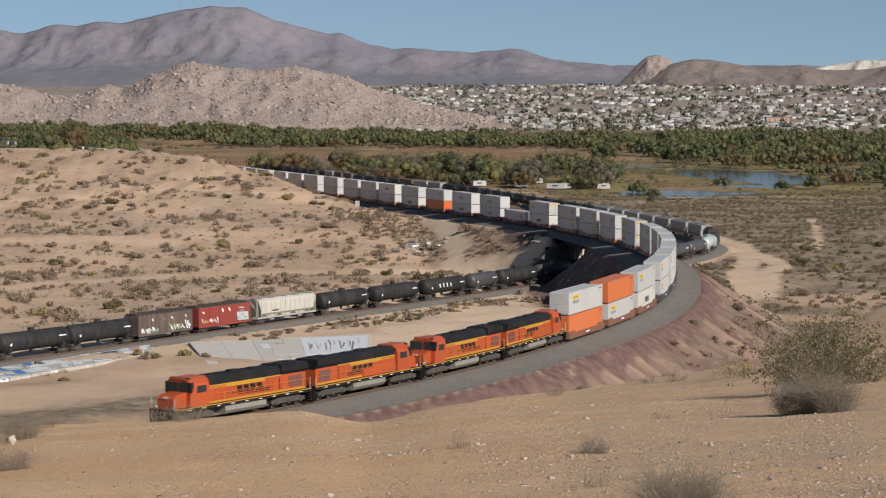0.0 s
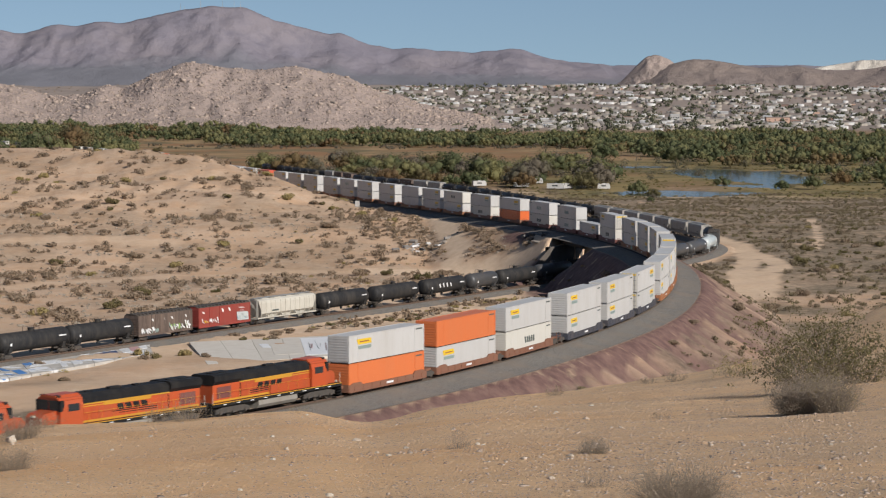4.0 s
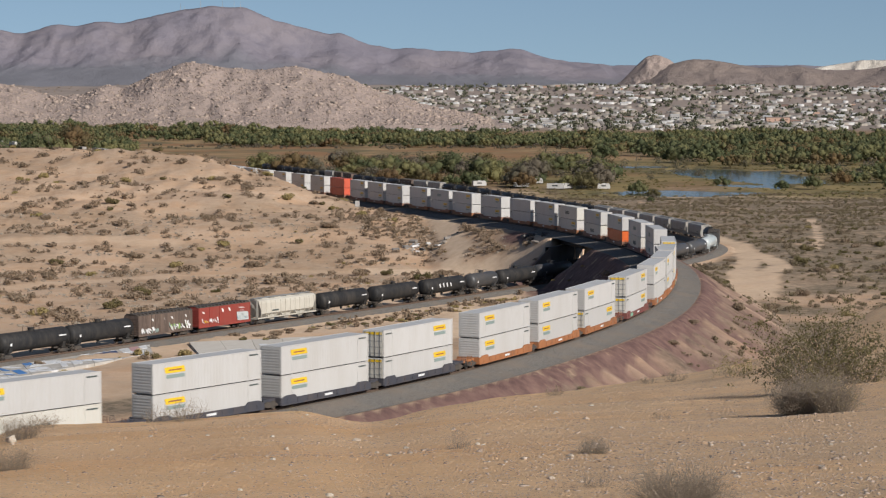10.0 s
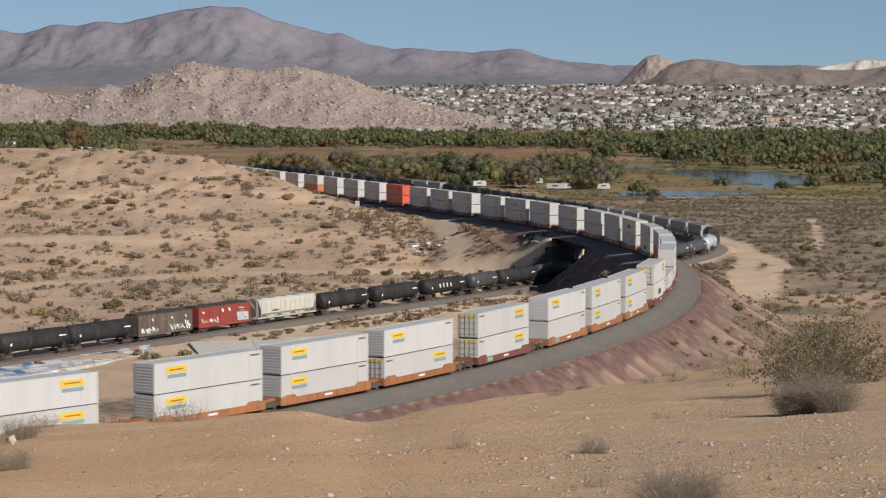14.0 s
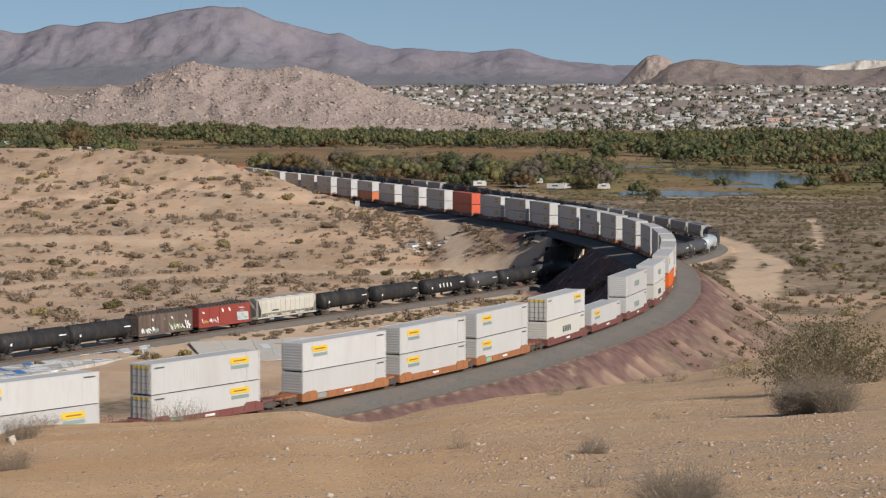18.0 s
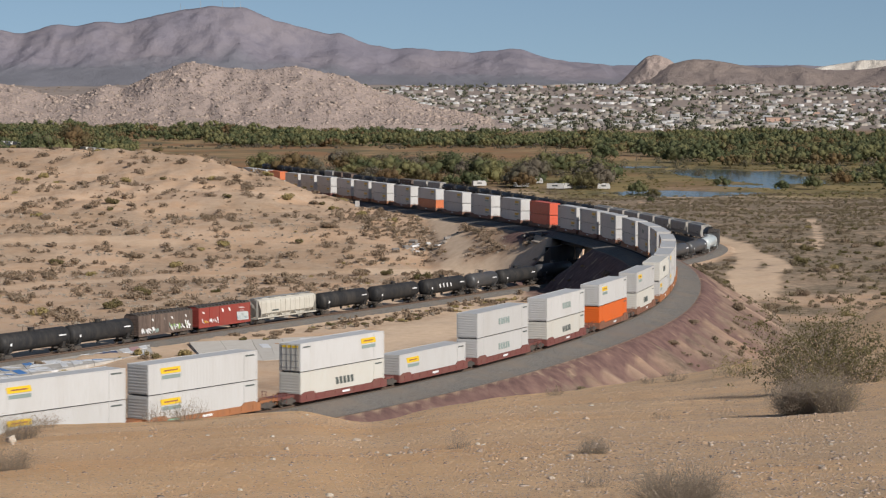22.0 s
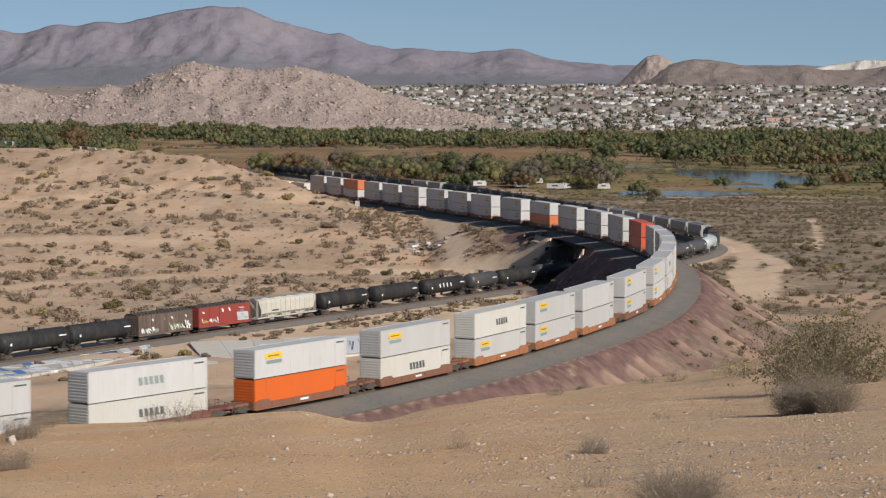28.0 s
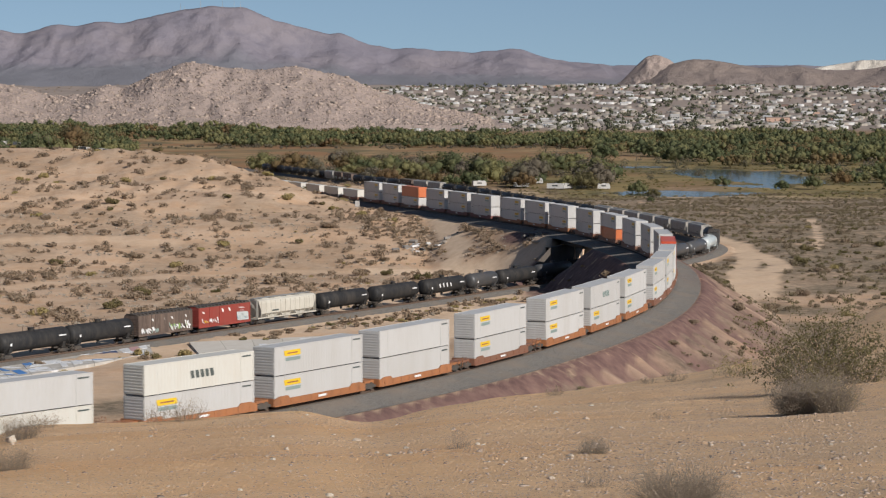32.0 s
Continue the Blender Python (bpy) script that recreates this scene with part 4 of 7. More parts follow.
def locomotive(name, label, reversed_cab):
    """A six-axle freight engine, 22.3 m; local x ahead, the cab at +x unless reversed."""
    top = empty(name)
    tagged(top, label, "locomotive", "engines at the head of the train")
    root = top
    flip = Matrix.Rotation(math.pi, 4, "Z") if reversed_cab else Matrix.Identity(4)

    def p(nm, bm, mat, parent=None, lab="", at=None):
        if isinstance(bm, bpy.types.Mesh):
            return part(nm, bm, mat, parent or root, lab, (flip @ at) if parent is None else at)
        bmesh.ops.transform(bm, matrix=flip, verts=bm.verts)
        return part(nm, bm, mat, parent or root, lab)

    p("underframe", boxed(-10.9, 10.9, -1.5, 1.5, 1.32, 1.62, 0.03), M["lblack"])
    for sy in (-1, 1):
        p("sill_stripe", boxed(-10.85, 10.85, sy * 1.505 - 0.012, sy * 1.505 + 0.012, 1.52, 1.60), M["lyellow"], None, "yellow sill stripe")
    p("fuel_tank", prism([(-1.45, 1.28), (-1.5, 0.75), (-1.2, 0.42), (1.2, 0.42), (1.5, 0.75), (1.45, 1.28)], -3.4, 3.1), M["lgrey"], None, "dusty grey fuel tank")
    for sx in (-1, 1):
        xc = sx * 7.3
        tr = p("truck", boxed(xc - 2.6, xc + 2.6, -0.7, 0.7, 0.5, 1.1, 0.05), M["truck"])
        for sy in (-1, 1):
            p("side_frame", prism([(xc - 2.75, 0.5), (xc + 2.75, 0.5), (xc + 2.75, 0.85), (xc + 1.4, 1.15), (xc - 1.4, 1.15), (xc - 2.75, 0.85)], sy * 1.15 - 0.09, sy * 1.15 + 0.09, "y"), M["truck"], tr)
            for dx in (-2.0, 0.0, 2.0):
                part("wheel", WHEEL_BIG, None, tr, at=flip @ Matrix.Translation((xc + dx, sy * 0.7525, 0.53)))
                p("journal_box", cyl((xc + dx, sy * 1.2, 0.55), (xc + dx, sy * 1.36, 0.55), 0.17, 10), M["truck"], tr)
    # hoods
    hood = [(-1.15, 1.62), (-1.15, 3.5), (1.15, 3.5), (1.15, 1.62)]
    p("long_hood", prism(hood, -6.2, 5.6), M["lorange"])
    p("hood_roof", prism([(-1.2, 3.40), (-1.2, 3.92), (-0.8, 4.28), (0.8, 4.28), (1.2, 3.92), (1.2, 3.40)], -6.2, 5.58), M["lblack"], None, "black hood roof")
    p("radiator_hood", prism([(-1.15, 1.62), (-1.15, 3.5), (1.15, 3.5), (1.15, 1.62)], -10.35, -6.2), M["lorange"])
    p("radiator_roof", prism([(-1.15, 3.35), (-1.42, 3.7), (-1.42, 4.18), (-1.15, 4.36), (1.15, 4.36), (1.42, 4.18), (1.42, 3.7), (1.15, 3.35)], -10.4, -6.05), M["lblack"], None, "black overhanging radiator wings")
    for sy in (-1, 1):
        p("radiator_grille", boxed(-9.7, -7.5, sy * 1.165 - 0.02, sy * 1.165 + 0.02, 2.0, 3.1), M["well_maroon"], None, "dark brown radiator grille")
        p("hood_stripe", boxed(-3.6, 2.6, sy * 1.16 - 0.014, sy * 1.16 + 0.014, 3.02, 3.30), M["lyellow"], None, "yellow stripe along the hood")
        p("thin_stripe", boxed(2.6, 5.6, sy * 1.16 - 0.012, sy * 1.16 + 0.012, 3.08, 3.16), M["lyellow"])
        p("lower_stripe", boxed(-10.2, 8.4, sy * 1.17 - 0.012, sy * 1.17 + 0.012, 1.66, 1.84), M["lyellow"])
        bm = bmesh.new()
        for i in range(4):
            x0 = -3.2 + i * 1.05
            add_prism(bm, [(x0, 2.42), (x0 + 0.8, 2.42), (x0 + 1.0, 2.96), (x0 + 0.2, 2.96)], sy * 1.16 - 0.012, sy * 1.16 + 0.012, "y")
        p("emblem", bm, M["lblack"], None, "dark emblem as plain bars")
        p("emblem_swoosh", prism([(-4.4, 2.22), (1.6, 2.30), (1.6, 2.36), (-4.4, 2.32)], sy * 1.163 - 0.011, sy * 1.163 + 0.011, "y"), M["lblack"])
        p("emblem_line", prism([(-4.4, 2.04), (0.6, 2.11), (0.6, 2.16), (-4.4, 2.12)], sy * 1.163 - 0.011, sy * 1.163 + 0.011, "y"), M["lblack"])
        for x in (-5.4, -4.5, 3.0, 3.9, 4.8):
            p("hood_door", boxed(x - 0.38, x + 0.38, sy * 1.16 - 0.012, sy * 1.16 + 0.012, 1.9, 2.95), M["lorange"])
        p("intake_louvre", boxed(-6.0, -5.9, sy * 1.16 - 0.02, sy * 1.16 + 0.02, 1.9, 3.2), M["lblack"])
        bm = bmesh.new()
        for x in np.arange(-9.6, 5.4, 1.6):
            add_cyl(bm, (x, sy * 1.44, 1.6), (x, sy * 1.44, 2.6), 0.014, 5)
        add_cyl(bm, (-10.3, sy * 1.44, 2.6), (5.4, sy * 1.44, 2.6), 0.014, 5)
        p("handrail", bm, M["lyellow"])
        p("walkway", boxed(-10.85, 10.85, sy * 1.53 - 0.03, sy * 1.53 + 0.03, 1.26, 1.5), M["lblack"])
        for i in range(9):
            p("walkway_mark", boxed(-9.2 + i * 2.2, -8.7 + i * 2.2, sy * 1.565 - 0.008, sy * 1.565 + 0.008, 1.36, 1.44), M["spray_white"])
    # blower and inverter cabinets, cab, nose
    p("equipment_cabinet", boxed(-1.2, 5.5, -1.35, -0.96, 1.62, 2.5, 0.04), M["lorange"])
    cab = p("cab", prism([(-1.5, 1.62), (-1.55, 3.4), (-1.3, 4.12), (-0.8, 4.36), (0.8, 4.36), (1.3, 4.12), (1.55, 3.4), (1.5, 1.62)], 5.6, 8.45), M["lorange"])
    p("cab_roof", prism([(-1.42, 3.97), (-0.85, 4.42), (0.85, 4.42), (1.42, 3.97), (0.8, 4.17), (-0.8, 4.17)], 5.55, 8.5), M["lorange"], cab)
    for sy in (-1, 1):
        p("side_window", boxed(6.1, 7.5, sy * 1.55 - 0.02, sy * 1.55 + 0.02, 2.95, 3.6), M["glass"], cab, "dark cab window")
        p("black_mask", prism([(8.5, 3.0), (8.5, 3.98), (8.0, 3.98), (8.0, 3.5), (8.25, 3.0)], min(sy * 1.3, sy * 1.565), max(sy * 1.3, sy * 1.565), "y"), M["lblack"], cab, "black paint round the windshield")
        p("windshield", boxed(8.42, 8.49, min(sy * 0.12, sy * 1.3), max(sy * 0.05, sy * 1.32), 3.08, 3.98), M["glass"], cab, "dark windshield")
    p("nose", prism([(8.45, 1.62), (8.45, 3.05), (9.9, 2.9), (10.35, 2.55), (10.35, 1.62)], -1.0, 1.0, "y"), M["lorange"])
    bm = bmesh.new()
    for sy in (-1, 1):
        add_cyl(bm, (10.3, sy * 0.16, 2.65), (10.42, sy * 0.16, 2.65), 0.11, 10)
    p("headlight", bm, M["handrail"])
    for sx in (-1, 1):
        p("pilot", prism([(sx * 10.9, 0.25), (sx * 10.9, 1.4), (sx * 11.0, 1.4), (sx * 11.05, 0.25)], -1.4, 1.4, "y"), M["lblack"])
        p("coupler", boxed(min(sx * 10.9, sx * 11.2), max(sx * 10.9, sx * 11.2), -0.15, 0.15, 0.72, 1.02), M["truck"])
        for sy in (-1, 1):
            bm = bmesh.new()
            for i in range(4):
                add_box(bm, sx * 10.5 - 0.35, sx * 10.5 + 0.35, sy * 1.42 - 0.1, sy * 1.42 + 0.1, 0.4 + i * 0.3, 0.44 + i * 0.3)
            p("steps", bm, M["lblack"])
            p("corner_rail", cyl((sx * 10.7, sy * 1.42, 1.6), (sx * 10.7, sy * 1.42, 2.65), 0.03, 6), M["handrail"])
    bm = bmesh.new()
    for x in (3.6, 4.6):
        add_cyl(bm, (x, 0, 4.2), (x, 0, 4.36), 0.42, 14)
    p("brake_fan", bm, M["lblack"])
    for x in (-8.9, -7.5):
        p("radiator_fan", cyl((x, 0, 4.3), (x, 0, 4.43), 0.65, 16), M["lblack"])
    for sy in (-1, 1):
        p("ditch_light", cyl((10.36, sy * 1.1, 1.75), (10.5, sy * 1.1, 1.75), 0.13, 10), M["handrail"], None, "pale round ditch light")
        p("number_board", boxed(8.0, 8.4, min(sy * 0.5, sy * 1.1), max(sy * 0.5, sy * 1.1), 4.22, 4.42), M["lblack"])
        p("sand_door", boxed(8.7, 9.6, sy * 1.0 - 0.02, sy * 1.0 + 0.02, 1.75, 2.7), M["lorange"])
        p("roof_edge", boxed(-6.1, 5.5, sy * 1.19 - 0.02, sy * 1.19 + 0.02, 3.28, 3.40), M["lyellow"], None, "thin yellow line under the roof")
    p("exhaust_box", boxed(-0.6, 0.9, -0.3, 0.3, 4.2, 4.46, 0.04), M["lblack"])
    p("horn", boxed(-3.2, -2.4, -0.25, 0.25, 4.2, 4.42, 0.03), M["lblack"])
    return top


# variants are built once, then copied along the train
WHITE_A = lambda: container("container", "white ribbed container with a yellow emblem, nose leading", M["white"], True, False, None)
WHITE_B = lambda: container("container", "white ribbed container with a yellow emblem, doors leading", M["white"], True, True, None)
PLAIN = lambda: container("container", "plain white container with faint grime", M["white"], False, False, None)
LETTER = lambda: container("container", "cream container with dark slanted lettering bars", M["offwhite"], False, False, M["ink"])
PALE = lambda: container("container", "white container with pale grey lettering bars", M["white"], False, False, M["greyink"])
ORANGE = lambda: container("container", "bright orange ribbed steel container", M["corange"], False, False, None, M["corange"])
VIVID = lambda: container("container", "vivid orange ribbed steel container", M["cvivid"], False, False, None, M["cvivid"])
RED = lambda: container("container", "vermilion red ribbed steel container", M["cred"], False, False, None, M["cred"])
GREYBOX = lambda: container("container", "dull grey container riding low in its well", M["hoppergrey"], False, False, None, None, True)
FLAT = lambda: container("container", "pale grey container riding low in its well", M["offwhite"], False, False, None, None, True)
MAKERS = {"A": WHITE_A, "B": WHITE_B, "P": PLAIN, "S": LETTER, "T": PALE, "O": ORANGE, "R": RED, "V": VIVID, "F": FLAT, "G": GREYBOX}
MODELS = {}
MOVERS = []


def fresh(maker, key):
    """The first of a kind is built, the rest are copies."""
    if key not in MODELS:
        MODELS[key] = maker()
        return MODELS[key]
    return copy_thing(MODELS[key], Matrix.Identity(4))


# start of each platform's load behind the head of the train, lower and upper load, and the car's colour
TRAIN = (
    (101.2, "O", "A", "well_brown", 3), (120.3, "A", "O", "well_brown", 3), (139.6, "S", "A", "well_brown", 3),
    (162.4, "A", "A", "well_dark", 3), (181.8, "A", "A", "well_dark", 3), (201.1, "B", "B", "well_dark", 3),
    (224.5, "A", "A", "well_orange", 3), (243.7, "A", "A", "well_orange", 3), (263.1, "B", "A", "well_orange", 3),
    (286.0, "B", "B", "well_maroon", 1), (309.3, "P", "A", "well_orange", 3), (328.4, "A", "A", "well_orange", 3),
    (347.5, "A", "A", "well_orange", 3), (370.8, "S", "B", "well_maroon", 3), (390.2, "A", "", "well_maroon", 3), (409.6, "T", "T", "well_maroon", 3),
    (432.6, "S", "T", "well_maroon", 1), (456.0, "V", "A", "well_brown", 1), (479.0, "S", "A", "well_brown", 1),
    (501.7, "A", "S", "well_orange", 3), (521.1, "A", "A", "well_orange", 3), (540.7, "P", "P", "well_orange", 3),
    (563.6, "A", "A", "well_brown", 1), (587.0, "A", "A", "well_orange", 3), (606.4, "A", "T", "well_orange", 3), (625.8, "A", "A", "well_orange", 3),
    (649.0, "A", "A", "well_brown", 3), (668.4, "A", "A", "well_brown", 3), (687.8, "A", "A", "well_brown", 3),
    (710.8, "R", "R", "well_brown", 1), (734.0, "A", "A", "well_brown", 1), (757.2, "A", "A", "well_brown", 1),
    (780.4, "P", "A", "well_brown", 1), (803.6, "O", "A", "well_brown", 1), (826.8, "A", "A", "well_brown", 1),
    (850.0, "A", "A", "well_orange", 3), (869.4, "A", "A", "well_orange", 3), (888.8, "A", "A", "well_orange", 3),
    (912.0, "A", "A", "well_maroon", 3), (931.4, "A", "A", "well_maroon", 3), (950.8, "A", "A", "well_maroon", 3),
    (974.0, "A", "O", "well_brown", 3), (993.4, "A", "A", "well_brown", 3), (1012.8, "A", "A", "well_brown", 3),
)
ENGINES = ((9.9, False), (32.3, True), (54.8, False), (77.3, True))


def build_train():
    for c0, rev in ENGINES:
        ob = fresh(lambda: locomotive("locomotive", "orange and black six-axle engine with yellow stripes, cab " + ("trailing" if rev else "leading"), rev), ("engine", rev))
        MOVERS.append((ob, c0 + 11.2, 0.0))
    tail = [(1036.2 + i * 22.0, "F" if i < 8 else "FGG"[i % 3] if i % 5 else "", "", ("well_brown", "well_dark")[i % 2], 1) for i in range(42)]
    rows = list(TRAIN) + tail
    for i, (c0, lo, hi, paint_key, unit) in enumerate(rows):
        front = c0 - (rows[i - 1][0] + CAR_LEN) if i else 4.0
        back = rows[i + 1][0] - (c0 + CAR_LEN) if i + 1 < len(rows) else 6.0
        gf, gr = (11.65 if front > 5 else 9.7), (11.65 if back > 5 else 9.7)
        patch = {10: "greyink", 12: "spray_teal", 9: "spray_teal"}.get(i)
        kind = {"well_brown": "brown", "well_dark": "dark blue-black", "well_orange": "rusty orange", "well_maroon": "maroon"}[paint_key]
        well = fresh(lambda: well_car("well_car", kind + " well car platform carrying stacked containers", M[paint_key], gf, gr, M[patch] if patch else None), ("well", paint_key, gf, gr, patch))
        MOVERS.append((well, c0 + CAR_LEN / 2, 0.0))
        for key, z in ((lo, 0.345), (hi, 3.305)):
            if key:
                MOVERS.append((fresh(MAKERS[key], key), c0 + CAR_LEN / 2, z))


build_train()


# ---- the standing train on the lower track ----
def tank_car(label, mat, length=17.6, band=None):
    top = empty("tank_car")
    tagged(top, label, "tank car", "cars of the standing train")
    h = length / 2 - 1.0
    bm = bmesh.new()
    r, zc = 1.52, 2.62
    prof = [(-h - 0.45, 0.25), (-h - 0.38, 0.8), (-h - 0.15, 1.3), (-h + 0.2, r), (h - 0.2, r), (h + 0.15, 1.3), (h + 0.38, 0.8), (h + 0.45, 0.25)]
    rings = []
    for x, q in prof:
        rings.append([bm.verts.new((x, q * math.cos(a), zc + q * math.sin(a))) for a in np.linspace(0, 2 * math.pi, 22, endpoint=False)])
    for a, b in zip(rings[:-1], rings[1:]):
        for i in range(22):
            bm.faces.new((a[i], a[(i + 1) % 22], b[(i + 1) % 22], b[i]))
    bm.faces.new(rings[0][::-1])
    bm.faces.new(rings[-1])
    bmesh.ops.recalc_face_normals(bm, faces=bm.faces)
    for f in bm.faces:
        f.smooth = True
    part("tank", bm, mat, top)
    part("manway", cyl((0, 0, zc + r - 0.05), (0, 0, zc + r + 0.45), 0.5, 14), mat, top)
    bm = bmesh.new()
    for sy in (-1, 1):
        add_cyl(bm, (-1.1, sy * 0.75, zc + r + 0.55), (1.1, sy * 0.75, zc + r + 0.55), 0.03, 5)
        for x in (-1.1, 0, 1.1):
            add_cyl(bm, (x, sy * 0.75, zc + r - 0.3), (x, sy * 0.75, zc + r + 0.55), 0.03, 5)
    part("platform_rail", bm, mat, top)
    part("bottom_outlet", cyl((0, 0, zc - r - 0.45), (0, 0, zc - r + 0.1), 0.25, 8), mat, top)
    for sx in (-1, 1):
        part("stub_sill", boxed(min(sx * (h - 2.6), sx * (length / 2)), max(sx * (h - 2.6), sx * (length / 2)), -0.3, 0.3, 0.8, 1.15), M["truck"], top)
        part("saddle", prism([(-1.3, 1.1), (-1.5, 1.9), (1.5, 1.9), (1.3, 1.1)], sx * (h - 1.4) - 0.35, sx * (h - 1.4) + 0.35), mat, top)
        part("end_platform", boxed(sx * (h + 0.45) - 0.3, sx * (h + 0.45) + 0.3, -1.45, 1.45, 1.12, 1.2), M["truck"], top)
        truck_parts(top, sx * (h - 1.0))
        for sy in (-1, 1):
            bm = bmesh.new()
            for yy in (0.0, 0.4):
                add_box(bm, sx * (h - 0.2) - 0.02 + yy, sx * (h - 0.2) + 0.02 + yy, sy * 1.5 - 0.02, sy * 1.5 + 0.02, 0.5, 2.2)
            for zz in (0.6, 0.95, 1.3, 1.65, 2.0):
                add_box(bm, sx * (h - 0.2), sx * (h - 0.2) + 0.4, sy * 1.5 - 0.015, sy * 1.5 + 0.015, zz, zz + 0.03)
            part("ladder", bm, mat, top)
    for sy in (-1, 1):
        part("number_bar", boxed(-h + 1.0, -h + 2.7, sy * 1.505 - 0.03, sy * 1.505 + 0.03, 2.85, 3.05), M["spray_white"], top, "white stencil as a bar")
        part("placard", boxed(h - 1.6, h - 1.2, sy * 1.505 - 0.03, sy * 1.505 + 0.03, 2.2, 2.6), M["spray_white"], top)
        if band:
            bm = bmesh.new()
            for i in range(4):
                x = -1.6 + i * 1.5
                add_prism(bm, [(x, 2.35), (x + 0.35, 2.3), (x + 0.75, 3.0), (x + 0.3, 3.2)], sy * 1.50 - 0.03, sy * 1.50 + 0.03, "y")
            part("spray_tag", bm, band, top, "sprayed tag as plain strokes")
    return top


BLUETAG = paint("blue_grey_tag_paint", (0.16, 0.26, 0.34), amount=0.2, rough=0.6)


def boxcar(label, mat, ribs, length=16.9, tags=()):
    top = empty("boxcar")
    tagged(top, label, "boxcar", "cars of the standing train")
    h, w = length / 2 - 0.7, 1.48
    part("body", prism([(-w, 1.05), (-w, 4.35), (-w * 0.55, 4.62), (w * 0.55, 4.62), (w, 4.35), (w, 1.05)], -h, h), mat, top)
    bm = bmesh.new()
    for i in range(15):
        x = -h + 0.5 + i * (2 * h - 1.0) / 14
        add_box(bm, x - 0.05, x + 0.05, -w * 0.98, w * 0.98, 4.36, 4.66)
    part("roof_ribs", bm, M["truck"], top, "sooty roof ribs")
    part("roof", prism([(-w - 0.02, 4.352), (-w * 0.55, 4.628), (w * 0.55, 4.628), (w + 0.02, 4.352)], -h, h), M["truck"], top, "sooty dark roof")
    for sy in (-1, 1):
        part("side_sill", boxed(-h, h, sy * w - 0.05, sy * w + 0.05, 0.85, 1.12), mat, top)
        part("sliding_door", boxed(-1.7, 1.7, sy * (w + 0.03) - 0.035, sy * (w + 0.03) + 0.035, 1.15, 4.25), mat, top)
        for i in range(ribs):
            x = -h + 0.15 + i * (2 * h - 0.3) / (ribs - 1)
            if abs(x) > 1.9:
                part("side_post", boxed(x - 0.07, x + 0.07, sy * w - 0.055, sy * w + 0.055, 1.12, 4.3), mat, top)
        for x0, x1, z0, z1, c in tags:
            part("spray_tag", prism([(x0, z0), (x1, z0 + 0.1), (x1 + 0.25, z1), (x0 + 0.2, z1 - 0.12)], sy * (w + 0.075) - 0.012, sy * (w + 0.075) + 0.012, "y"), (BLUETAG if c == "BLUETAG" else M[c]), top, "sprayed graffiti as a plain patch")
    for sx in (-1, 1):
        bm = bmesh.new()
        for i in range(7):
            add_box(bm, sx * h - 0.05, sx * h + 0.05, -w, w, 1.3 + i * 0.42, 1.42 + i * 0.42)
        part("end_corrugation", bm, mat, top)
        truck_parts(top, sx * (h - 1.9))
        part("coupler", boxed(min(sx * h, sx * length / 2), max(sx * h, sx * length / 2), -0.14, 0.14, 0.72, 1.0), M["truck"], top)
        part("ladder", boxed(sx * (h - 0.3) - 0.2, sx * (h - 0.3) + 0.2, -w - 0.06, -w - 0.03, 0.9, 4.2), mat, top)
    return top


